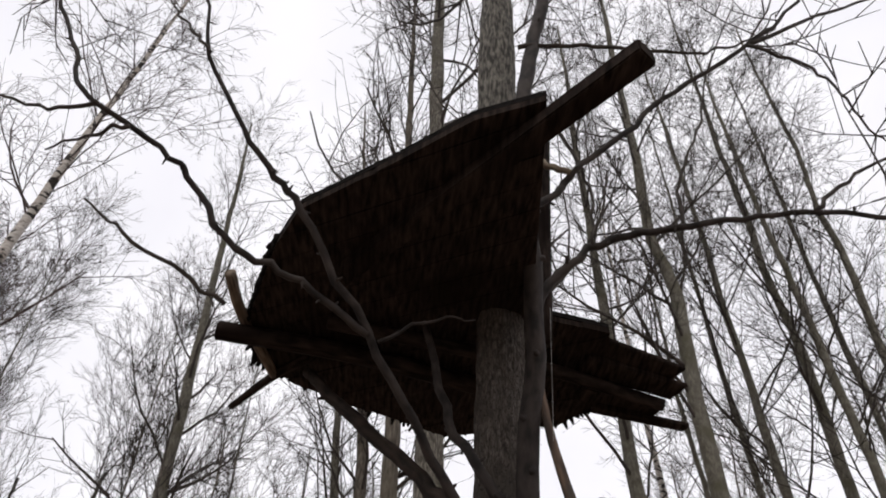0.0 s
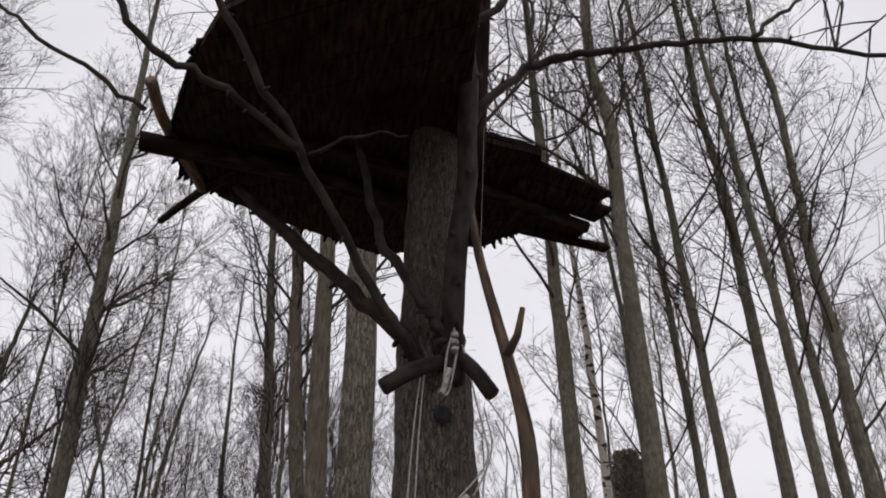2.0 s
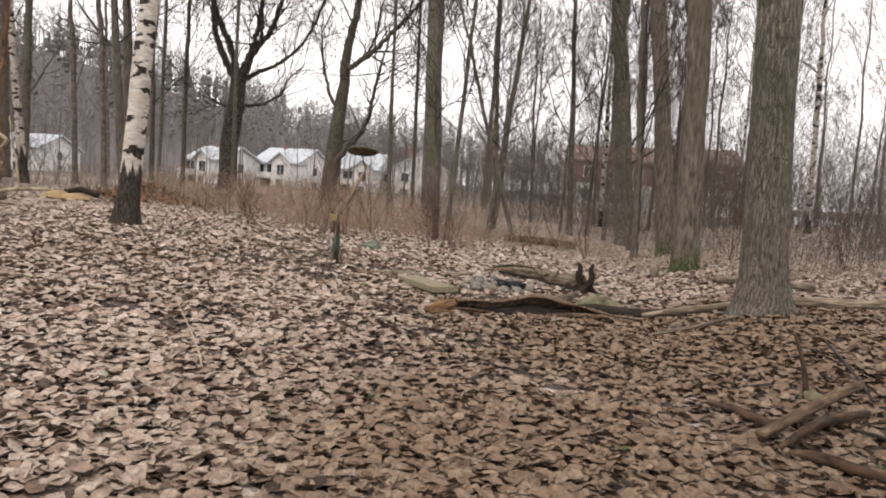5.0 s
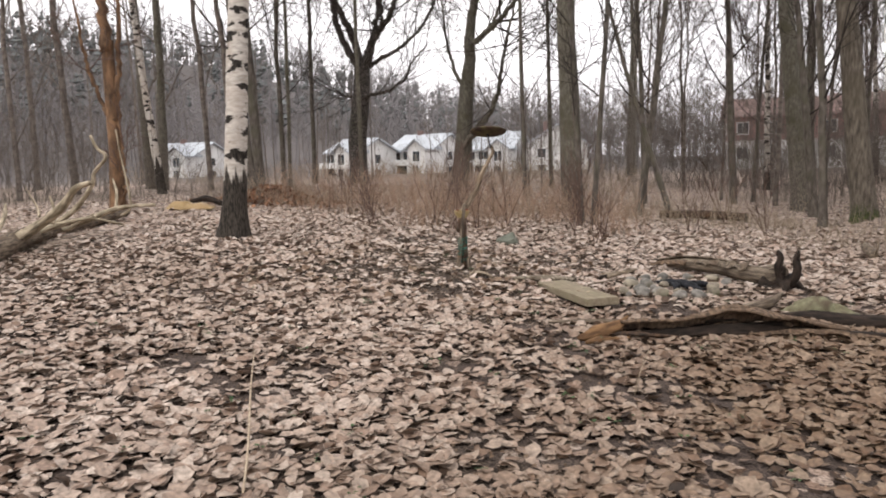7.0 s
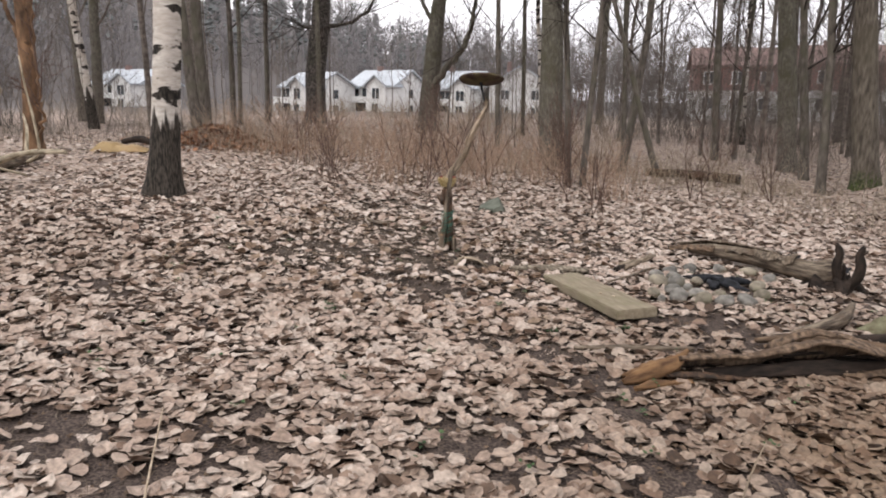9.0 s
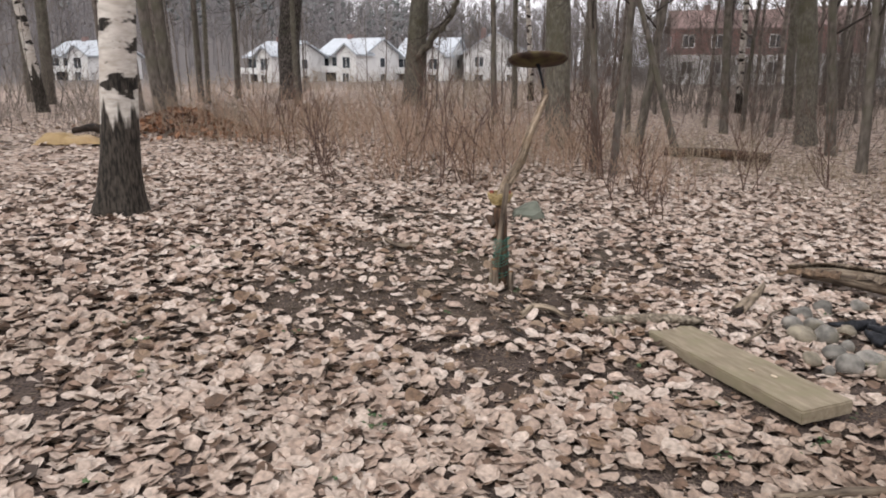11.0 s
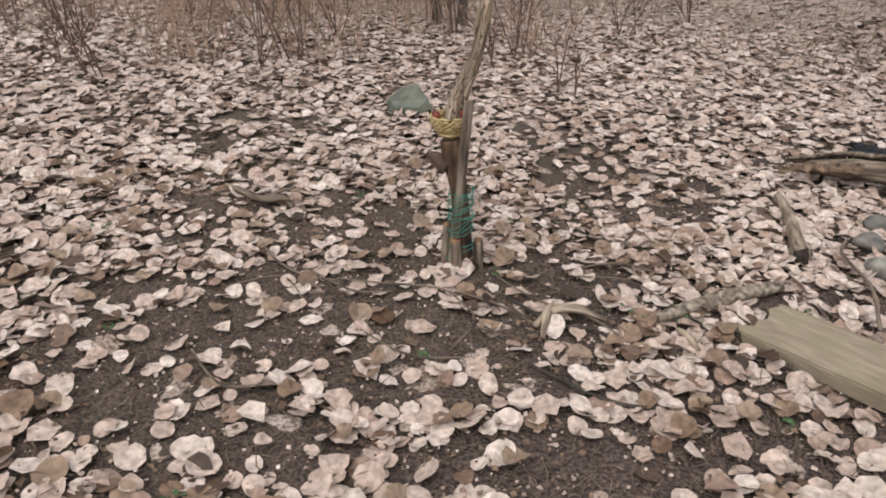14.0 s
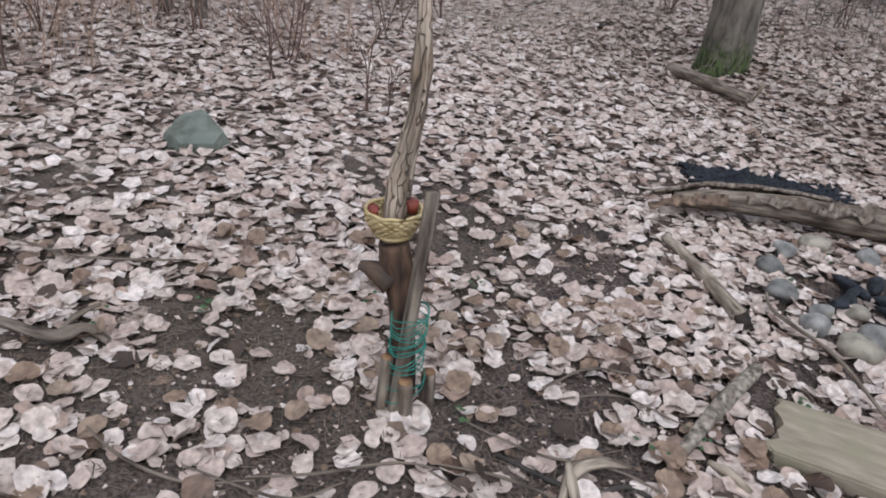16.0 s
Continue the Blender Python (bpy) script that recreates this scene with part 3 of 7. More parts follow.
def ground_z(x, y):
    """Height of the forest floor."""
    x, y = np.asarray(x, float), np.asarray(y, float)
    d = np.hypot(x + 3, y - 6)
    near = 1 - smooth_step(25, 55, d)
    z = -0.0437 * np.clip(x, -13, 0) * near
    z = z + (0.22 + 0.045 * np.clip(x - 0.6, 0, 6)) * smooth_step(-0.8, 0.6, x) * smooth_step(2.5, 7, y) * near
    z = z - 0.22 * smooth_step(13, 19, y) * smooth_step(-9, -6, x) * (1 - smooth_step(-1, 2, x)) * near
    z = z + 0.10 * np.exp(-((x + 7.7) ** 2 + (y - 9.7) ** 2) / 4.5)
    z = z + 0.012 * np.sin(2.1 * x + 0.7 * y) * np.sin(1.7 * y - 0.4 * x) * near
    z = z - 1.9 * smooth_step(28, 62, y + 0.5 * x) * smooth_step(6, 22, x) * (1 - smooth_step(165, 190, d))
    az = np.degrees(np.arctan2(-(x + 3), y - 6))
    z = z + 27 * smooth_step(95, 185, d) * smooth_step(6, 52, az)
    z = z + 5 * smooth_step(190, 260, d) * smooth_step(-10, -30, az) 
    return z


def gz(x, y):
    return float(ground_z(x, y))


# ---- ground, water ----
def axis(a, b, step, lo, hi, grow):
    mid = list(np.arange(a, b + 1e-6, step))
    s, left, right = step, [a], [b]
    while left[-1] > lo:
        s *= grow
        left.append(left[-1] - s)
    s = step
    while right[-1] < hi:
        s *= grow
        right.append(right[-1] + s)
    return np.array(left[:0:-1] + mid + right[1:])


gx, gy = axis(-13, 9, 0.16, -900, 900, 1.16), axis(-2, 23, 0.16, -900, 900, 1.16)
X, Y = np.meshgrid(gx, gy, indexing="ij")
rs = np.random.RandomState(4)
fine_area = ((X > -14) & (X < 10) & (Y > -3) & (Y < 24))
Z = ground_z(X, Y) + np.where(fine_area, 0.018 * (rs.rand(*X.shape) - 0.5), 0)
i, j = np.meshgrid(np.arange(len(gx) - 1), np.arange(len(gy) - 1), indexing="ij")
c = len(gy)
quads = np.stack([i * c + j, (i + 1) * c + j, (i + 1) * c + j + 1, i * c + j + 1], -1).reshape(-1, 4)
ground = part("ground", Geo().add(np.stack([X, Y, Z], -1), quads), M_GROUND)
tagged(ground, "leaf-strewn dark forest floor with bare soil patches", "ground", kind="structure")

wg = Geo().add([(12, 45, -0.75), (420, 45, -0.75), (420, 420, -0.75), (12, 420, -0.75)], [(0, 1, 2, 3)])
tagged(part("water", wg, M_WATER, smooth=False), "pale grey still lake water behind the trees", "lake", kind="structure")


# ---- trees ----
def wander(rs, p, d, length, n, bend, up):
    """A crooked line from p along d."""
    pts, dirs = [np.array(p, float)], np.array(d, float)
    for _ in range(n):
        dirs = dirs + bend * (rs.rand(3) - 0.5) + np.array([0, 0, up])
        dirs /= np.linalg.norm(dirs)
        pts.append(pts[-1] + dirs * length / n)
    return np.array(pts), dirs


def branch(g, rs, p, d, length, r, level, opts):
    """A limb with its side branches, down to twigs."""
    n = (6, 4, 3, opts.get("ends", 1))[level]
    pts, _ = wander(rs, p, d, length, n, opts["bend"], opts["up"] if level < 2 else opts["droop"])
    tube(g, pts, np.linspace(r, max(0.0024, r * 0.35), len(pts)), 5 if level == 0 and r > 0.03 else (4 if level == 0 else 3), cap=False)
    if level >= opts["levels"]:
        return
    for _ in range(opts["kids"][level]):
        s = 0.18 + 0.8 * rs.rand()
        f = s * n
        k = min(n - 1, int(f))
        q = pts[k] + (f - k) * (pts[k + 1] - pts[k])
        a = pts[k + 1] - pts[k]
        a /= np.linalg.norm(a)
        side = rs.randn(3)
        side -= a * side.dot(a)
        side /= np.linalg.norm(side) + 1e-9
        t = radians(opts["spread"] * (0.6 + 0.7 * rs.rand()))
        branch(g, rs, q, a * math.cos(t) + side * math.sin(t), length * (0.62 - 0.28 * s) * (0.7 + 0.6 * rs.rand()), max((0.010, 0.0075, 0.0052)[level] * opts["thick"], r * (0.55 - 0.25 * s)), level + 1, opts)


def trunk_geo(path, radii, k, flare, seed, furrow=0.0, lobes=5):
    """A trunk with root flare, and furrowed if asked."""
    rs = np.random.RandomState(seed)
    p = np.asarray(path, float)
    r = np.asarray(radii, float)
    a = np.arange(k) * 2 * math.pi / k
    ph = rs.rand(4) * 6.28
    rows = []
    for m in range(len(p)):
        h = p[m][2] - p[0][2]
        fl = 1 + flare * math.exp(-max(h, 0) / 0.22) * (0.75 + 0.35 * np.cos(lobes * a + ph[0]) + 0.2 * np.cos(3 * a + ph[1]))
        lump = 1 + 0.04 * np.sin(2 * a + h * 1.3 + ph[2]) + 0.03 * np.sin(3 * a - h * 2.1 + ph[3])
        rad = r[m] * fl * lump
        if furrow:
            rad = rad + furrow * np.array([noise.noise((math.cos(x) * r[m] * 26, math.sin(x) * r[m] * 26, h * 5.0 + seed)) + 0.6 * noise.noise((math.cos(x) * r[m] * 60, math.sin(x) * r[m] * 60, h * 13.0)) for x in a])
        rows.append(np.stack([p[m][0] + rad * np.cos(a), p[m][1] + rad * np.sin(a), np.full(k, p[m][2])], -1))
    v = np.concatenate(rows)
    i, j = np.meshgrid(np.arange(len(p) - 1), np.arange(k), indexing="ij")
    return Geo().add(v, np.stack([i * k + j, i * k + (j + 1) % k, (i + 1) * k + (j + 1) % k, (i + 1) * k + j], -1).reshape(-1, 4))


TALL = dict(bend=0.40, up=0.10, droop=0.03, kids=(7, 4, 2), levels=3, spread=46, thick=0.83)
LIGHT = dict(bend=0.34, up=0.09, droop=0.02, kids=(5, 4, 2), levels=3, spread=46, thick=0.8)
WEEPING = dict(ends=2, bend=0.25, up=0.06, droop=-0.14, kids=(6, 5, 3), levels=3, spread=45, thick=0.85)
FINE = dict(bend=0.24, up=0.12, droop=0.05, kids=(8, 5, 4), levels=3, spread=36, thick=0.85)
WOOD = dict(bend=0.36, up=0.09, droop=0.02, kids=(4, 3, 2), levels=3, spread=46, thick=1.4)


def tree(x, y, r, height, lean=(0, 0), seed=1, bark=None, twig=None, opts=TALL, first=3.0, limbs=20, reach=3.0, label="", flare=0.55, k=18, wob=0.05, furrow=0.0, z=None, bends=()):
    """A straight-stemmed tree: trunk and crown under an Empty at the base."""
    rs = np.random.RandomState(seed)
    base = new("tree")
    base.location = (x, y, (gz(x, y) if z is None else z) - 0.05)
    hs = np.concatenate([np.array([0, 0.05, 0.12, 0.22, 0.36, 0.55, 0.8]), np.arange(1.1, height, 0.45), [height]])
    off = np.cumsum(rs.randn(len(hs), 2) * wob * 0.25, 0) * np.clip(hs / 6, 0, 1)[:, None]
    path = np.stack([hs * lean[0] + off[:, 0], hs * lean[1] + off[:, 1], hs], -1)
    if bends:
        path[:, 0] += np.interp(hs, [b[0] for b in bends], [b[1] for b in bends])
    radii = r * (1 - 0.9 * (hs / height) ** 1.1) + 0.012
    part("trunk", trunk_geo(path, radii, k, flare, seed, furrow), bark or M_POPLAR, base)
    g = Geo()
    for b in range(limbs):
        f = (first + (height - first) * ((b + rs.rand()) / limbs) ** 0.92) / height
        h = f * height
        m = min(len(hs) - 2, int(np.searchsorted(hs, h)) - 1)
        q = path[m] + (path[m + 1] - path[m]) * ((h - hs[m]) / (hs[m + 1] - hs[m]))
        a = rs.rand() * 6.283
        el = radians(25 + 30 * rs.rand() + 15 * f)
        d = (math.cos(a) * math.cos(el), math.sin(a) * math.cos(el), math.sin(el))
        rr = r * (1 - 0.9 * f ** 1.1) * (0.22 + 0.18 * rs.rand())
        branch(g, rs, q, d, reach * (1.15 - 0.6 * f) * (0.6 + 0.7 * rs.rand()), max(0.012, rr), 0, opts)
    part("crown", g, twig or M_TWIG, base)
    return tagged(base, label, "tree")


# poplars of the clearing and its edge
tree(0.44, 7.98, 0.187, 24, (-0.037, 0.004), 11, M_OLDPOPLAR, None, TALL, 5.0, 40, 4.4, "tall grey poplar beside a pale fallen branch", 0.75, 28, furrow=0.012)
tree(0.03, 12.3, 0.180, 24, (-0.034, 0.0), 12, M_MOSSY, None, TALL, 6.0, 28, 3.5, "tall poplar with green moss round its foot", 0.35, 24, furrow=0.012)
tree(-5.75, 18.5, 0.225, 23, (-0.045, -0.01), 13, M_POPLAR, None, TALL, 5.5, 28, 3.7, "tall grey poplar behind the brown stems", 0.5, 20)
tree(-1.05, 22.5, 0.20, 24, (-0.095, 0.0), 14, M_POPLAR, None, TALL, 5.5, 28, 3.7, "tall grey poplar at the back of the clearing", 0.5, 18)
tree(-0.02, 18.0, 0.195, 24, (-0.11, 0.0), 15, M_MOSSY, None, TALL, 6.0, 28, 3.5, "thick poplar with a mossy foot at the back", 0.5, 18)
tree(5.2, 10.9, 0.172, 25, (-0.028, 0.012), 16, M_POPLAR, None, TALL, 7.0, 38, 3.9, "tall bare poplar with a light stem", 0.5, 20, bends=((0, 0), (6.6, 0.1), (8, 0.1), (10, 0.2), (11, 0.05), (11.6, -0.06), (14, 0.05), (19, 0.1)))
tree(4.45, 12.3, 0.16, 22, (-0.04, 0.014), 17, M_POPLAR, None, TALL, 6.0, 38, 3.3, "slim bare poplar with grey bark", 0.5, 16)
tree(6.84, 16.7, 0.12, 19, (-0.06, 0.03), 18, M_BIRCH, M_BIRCHTWIG, WEEPING, 4.0, 20, 2.6, "slim leaning birch with white bark", 0.4, 14)
tree(8.2, 15.0, 0.10, 21, (-0.045, 0.024), 19, M_POPLAR, None, TALL, 5.0, 38, 3.1, "slim bare tree near the lake", 0.4, 14)
tree(7.65, 13.0, 0.115, 23, (-0.045, 0.025), 20, M_POPLAR, None, TALL, 5.5, 38, 3.3, "slim bare poplar near the lake", 0.4, 14)
tree(8.4, 12.5, 0.135, 24, (-0.016, 0.011), 21, M_POPLAR, None, TALL, 6.0, 38, 3.5, "bare poplar with a slightly bent stem", 0.4, 16, bends=((0, 0), (10.5, 0), (12.3, -0.16), (14, -0.1), (17, -0.25)))
tree(8.3, 11.3, 0.105, 21, (-0.04, 0.028), 22, M_POPLAR, None, TALL, 5.0, 38, 3.3, "thin bare tree with a crooked top", 0.4, 14)
tree(-7.26, 9.03, 0.120, 18, (0.070, 0.035), 23, M_BIRCH, M_BIRCHTWIG, WEEPING, 5.0, 34, 3.6, "white birch with black scars and a dark foot", 0.8, 24, furrow=0.006)
tree(-16.0, 16.2, 0.10, 11, (-0.07, -0.07), 24, M_BIRCH, M_BIRCHTWIG, WEEPING, 3.5, 16, 2.4, "thin leaning birch in the thicket", 0.4, 12)
tree(-13.6, 17.2, 0.125, 13, (-0.03, -0.03), 25, M_SLIM, None, LIGHT, 3.0, 18, 2.6, "dark slim tree at the edge of the thicket", 0.4, 12)
tree(-13.0, 16.2, 0.10, 13, (-0.06, -0.05), 26, M_SLIM, None, LIGHT, 3.0, 18, 2.6, "dark leaning tree in the thicket", 0.4, 12)
tree(-15.9, 21.1, 0.07, 16, (-0.02, 0.0), 27, M_SLIM, M_TWIG, FINE, 2.5, 40, 4.2, "dark slim tree with a broad crown of twigs", 0.4, 10, wob=0.12)
tree(-16.0, 22.9, 0.07, 17, (0.02, 0.0), 28, M_SLIM, M_BIRCHTWIG, FINE, 2.5, 40, 4.4, "slim tree with fine upright twigs", 0.4, 10, wob=0.12)
tree(-3.55, 18.4, 0.055, 7, (-0.33, -0.05), 29, M_SLIM, None, LIGHT, 2.0, 12, 1.8, "thin sapling leaning far over", 0.3, 10, wob=0.1)
tree(-4.3, 18.6, 0.075, 9, (0.13, 0.02), 30, M_SLIM, None, LIGHT, 2.0, 16, 2.2, "leaning sapling beside a fallen log", 0.3, 10, wob=0.1)
tree(-4.4, 14.2, 0.040, 8, (-0.045, 0.03), 31, M_SLIM, None, LIGHT, 1.6, 18, 1.8, "thin sapling among brown stems", 0.3, 10, wob=0.12)
tree(-4.15, 14.0, 0.038, 8, (0.03, 0.0), 32, M_SLIM, None, LIGHT, 1.6, 16, 1.8, "thin sapling with crooked twigs", 0.3, 10, wob=0.12)
tree(6.95, 14.6, 0.09, 15, (-0.05, 0.02), 35, M_POPLAR, None, LIGHT, 3.5, 22, 2.8, "thin bare poplar with a grey stem", 0.3, 12)
tree(10.4, 13.5, 0.11, 22, (-0.03, 0.02), 37, M_POPLAR, None, LIGHT, 4.0, 34, 3.0, "bare poplar with a crooked crown", 0.3, 12)
tree(9.4, 11.6, 0.122, 22, (-0.02, 0.03), 38, M_POPLAR, None, LIGHT, 4.0, 34, 3.0, "grey poplar with a crooked stem", 0.3, 14, bends=((0, 0), (8, 0), (12.3, 0.22), (13.5, 0.05), (16, 0.24), (20, 0.12)))
tree(-2.75, 24.0, 0.09, 13, (-0.05, 0.02), 40, M_SLIM, None, LIGHT, 2.5, 24, 2.8, "dark spreading bare tree", 0.3, 12)
tree(-12.3, 20.0, 0.05, 17, (0.0, 0.0), 44, M_POPLAR, M_TWIG, FINE, 3.0, 40, 4.2, "tall bare tree with fine hanging twigs", 0.3, 12)
tree(-8.3, 25.0, 0.055, 19, (0.0, 0.0), 45, M_POPLAR, M_BIRCHTWIG, FINE, 3.0, 28, 4.4, "tall bare tree with fine hanging twigs", 0.3, 12)
tree(-15.2, 20.5, 0.05, 17, (0.02, 0.0), 46, M_POPLAR, M_BIRCHTWIG, FINE, 3.0, 40, 4.2, "slim tree in the thicket with fine twigs", 0.3, 12)
tree(-7.6, 20.5, 0.05, 15, (-0.02, 0.02), 41, M_SLIM, M_TWIG, FINE, 2.2, 34, 4.2, "spreading tree with fine upright twigs", 0.3, 12)
tree(-4.9, 22.6, 0.055, 16, (-0.03, 0.0), 47, M_SLIM, M_BIRCHTWIG, FINE, 2.5, 24, 3.8, "slim tree with a crown of fine upright twigs", 0.3, 12)
tree(-0.72, 17.9, 0.070, 10, (-0.01, 0.03), 33, M_SLIM, None, LIGHT, 2.0, 20, 2.4, "dark young tree beside the thick poplar", 0.3, 10, wob=0.12)
tree(-0.82, 20.6, 0.085, 10, (-0.08, 0.0), 34, M_SLIM, None, LIGHT, 2.0, 18, 2.4, "grey young tree beside the back poplar", 0.3, 10, wob=0.1)

for x_, y_, s_, h_ in ((-2.3, 25.2, 48, 8.5), (-0.9, 26.0, 49, 9.5), (0.4, 24.6, 50, 8.0)):
    tree(x_, y_, 0.05, h_, (0.02, 0.0), s_, M_SLIM, M_BIRCHTWIG, FINE, 1.8, 15, 2.7, "young alder with a dense crown of brown twigs", 0.3, 10, wob=0.1)
tree(-2.2, 33.0, 0.11, 12, (-0.02, 0.0), 51, M_BIRCH, M_BIRCHTWIG, LIGHT, 3.0, 14, 2.2, "slim white birch far behind the clearing", 0.3, 10)

CROWN = dict(bend=0.30, up=0.10, droop=0.04, kids=(6, 5, 3), levels=3, spread=42, thick=0.8)


def limbed_tree(x, y, trunk, radii, limbs, seed, bark, twig, label, twigs=11, reach=2.1):
    """A tree with crooked limbs. trunk: (offset, height) pairs; limbs: (points relative to the foot, radius)."""
    rs = np.random.RandomState(seed)
    base = new("tree")
    base.location = (x, y, gz(x, y) - 0.05)
    top = trunk[-1][1]
    hs = np.concatenate([[0, 0.06, 0.14, 0.26, 0.45, 0.7], np.arange(1.0, top, 0.25), [top]])
    path = np.stack([np.interp(hs, [h for _, h in trunk], [o for o, _ in trunk]), 0.02 * hs, hs], -1)
    part("trunk", trunk_geo(path, np.interp(hs, [0, top], radii), 20, 0.4, seed, 0.014), bark, base)
    g = Geo()
    for pts, r in limbs:
        n = 9 * len(pts)
        p = curve_through(pts, n)
        p[1:-1] += rs.randn(n - 2, 3) * 0.018
        lg = Geo()
        tube(lg, p, np.linspace(r, 0.3 * r, n), 9, True, 0.25, seed + n)
        part("limb", lg, bark, base)
        for _ in range(int(twigs * (0.6 + 0.15 * len(pts)))):
            m = rs.randint(n // 4, n - 1)
            d = p[m + 1] - p[m]
            d = d / np.linalg.norm(d) + 0.75 * rs.randn(3) + (0, 0, 0.25)
            branch(g, rs, p[m], d / np.linalg.norm(d), reach * (0.5 + 0.8 * rs.rand()), max(0.012, 0.22 * r), 1, CROWN)
    part("crown", g, twig, base)
    return tagged(base, label, "tree")


limbed_tree(-14.5, 23.3, [(0.0, 0), (0.0, 1.5), (0.14, 2.7), (0.26, 4.0)], (0.31, 0.27),
            [([(0.22, 0.05, 3.8), (-0.36, 0.1, 4.6), (-0.80, 0.2, 5.5), (-0.97, 0.3, 6.5), (-1.0, 0.4, 8.2), (-1.3, 0.5, 10.2)], 0.13), ([(0.28, 0.0, 3.9), (0.02, -0.2, 5.0), (-0.32, -0.4, 5.8), (-0.5, -0.5, 6.6), (-0.45, -0.6, 8.4), (-0.6, -0.7, 11.0)], 0.125),
             ([(0.34, 0.05, 4.0), (0.44, 0.3, 4.6), (0.60, 0.5, 5.4), (0.72, 0.6, 6.5), (0.9, 0.7, 8.6), (0.8, 0.8, 11.2)], 0.12), ([(0.5, 0.0, 4.0), (0.88, -0.1, 4.75), (1.5, -0.2, 5.4), (1.98, -0.3, 6.5), (2.3, -0.3, 8.2), (2.5, -0.4, 10.0)], 0.12),
             ([(0.95, -0.1, 4.9), (1.12, -0.05, 5.3), (1.10, 0.0, 6.5), (1.25, 0.1, 8.6)], 0.08), ([(0.55, 0.1, 3.9), (0.95, 0.2, 4.15), (1.68, 0.3, 4.5), (2.45, 0.4, 5.2), (3.1, 0.4, 6.4), (3.6, 0.5, 7.8)], 0.075),
             ([(0.25, -0.1, 2.9), (0.55, -0.2, 2.92), (1.32, -0.3, 3.0), (2.05, -0.4, 3.3), (2.42, -0.5, 3.85), (3.0, -0.6, 4.25)], 0.07), ([(0.05, 0, 2.95), (-0.25, -0.1, 2.95), (-0.50, -0.15, 3.05)], 0.06)],
            41, M_MAPLE, M_TWIG, "short forked maple with crooked bare limbs")
limbed_tree(-10.55, 23.0, [(-0.05, 0), (0.02, 1.0), (0.13, 2.3), (0.29, 3.7)], (0.27, 0.20),
            [([(0.29, 0.05, 3.6), (0.35, 0.1, 5.0), (0.62, 0.15, 6.4), (0.7, 0.2, 8.2), (0.95, 0.3, 10.6)], 0.17), ([(0.36, 0.0, 4.0), (0.50, -0.1, 4.3), (1.0, -0.2, 4.6), (1.5, -0.3, 4.95), (2.2, -0.4, 5.6), (2.95, -0.5, 6.35), (3.6, -0.6, 7.4)], 0.11),
             ([(0.1, -0.1, 1.2), (0.66, -0.2, 1.85), (1.12, -0.3, 2.3), (1.40, -0.35, 2.9), (1.56, -0.4, 3.65), (1.72, -0.4, 4.4), (1.95, -0.4, 5.3)], 0.10), ([(0.2, 0.1, 2.9), (-0.25, 0.2, 3.6), (-0.6, 0.3, 4.8), (-0.75, 0.4, 6.4)], 0.07), ([(1.0, -0.2, 4.6), (1.35, -0.1, 5.3), (1.5, 0.0, 6.3), (1.9, 0.1, 7.6)], 0.06)],
            42, M_POPLAR, M_TWIG, "gnarled willow with crooked grey limbs")
limbed_tree(-12.0, 11.4, [(0.0, 0), (0.03, 1.0), (0.0, 2.0), (-0.02, 3.0)], (0.13, 0.10),
            [([(0.0, 0.0, 2.8), (-0.05, 0.05, 4.2), (0.1, 0.1, 5.6), (0.0, 0.1, 7.5)], 0.09), ([(0.0, 0.0, 1.5), (0.16, 0.1, 2.4), (0.22, 0.15, 3.6), (0.4, 0.2, 5.2)], 0.06), ([(-0.02, 0.0, 1.6), (-0.25, -0.1, 2.3), (-0.45, -0.15, 3.2), (-0.6, -0.2, 4.6)], 0.04),
             ([(0.1, 0.0, 0.0), (0.30, -0.05, 0.6), (0.22, 0.0, 1.3), (0.15, 0.05, 2.2)], 0.03)],
            43, M_BUSH, M_BUSHTWIG, "rust-brown peeling tree at the thicket's edge", 4, 1.1)

# the wood around: a few kinds, copied
protos = []
for n_, (r_, h_, o_, b_, t_, lb_) in enumerate([(0.13, 15, WOOD, M_POPLAR, M_BRUSH, "bare poplar in the surrounding wood"), (0.07, 12, WOOD, M_BRUSH, M_BRUSH, "dark slim bare tree in the surrounding wood"),
                                                (0.10, 14, WOOD, M_BIRCH, M_BRUSH, "birch in the surrounding wood"), (0.055, 9, WOOD, M_BRUSH, M_BRUSH, "low bushy bare tree in the surrounding wood")]):
    p_ = tree(20 + 3 * n_, -20, r_, h_, (0.01, 0.0), 60 + n_, b_, t_, o_, 2.2 if n_ != 3 else 0.7, 8, 3.0, lb_, 0.4, 10, wob=0.1)
    p_["group"] = "trees of the surrounding wood"
    protos.append(p_)
rs = np.random.RandomState(77)
spots = []
for _ in range(900):
    x_, y_ = rs.uniform(-42, 30), rs.uniform(-16, 48)
    d_ = math.hypot(x_ + 2.5, y_ - 7)
    if d_ < 19 or any(math.hypot(x_ - a, y_ - b) < 3.0 for a, b in spots):
        continue
    az_ = math.degrees(math.atan2(-(x_ + 3), y_ - 6))
    if y_ > 8 and (19 < az_ < 42 or (-2 < az_ < 19 and rs.rand() < 0.7)):
        continue
    spots.append((x_, y_))
    if len(spots) == 62:
        break
spots += [(-6, -5), (4, -6), (9, -2), (-11, -3), (12, 4), (13, 8), (-17, 8), (-15, 3), (-17, 13), (-19, 16), (-18.5, 10.5), (-16.5, 18.5), (-21, 13), (-20, 19.5), (-14.5, 17.3), (4.8, 27.5), (0.8, 31.5), (3.4, 33.0)]
bushes = []
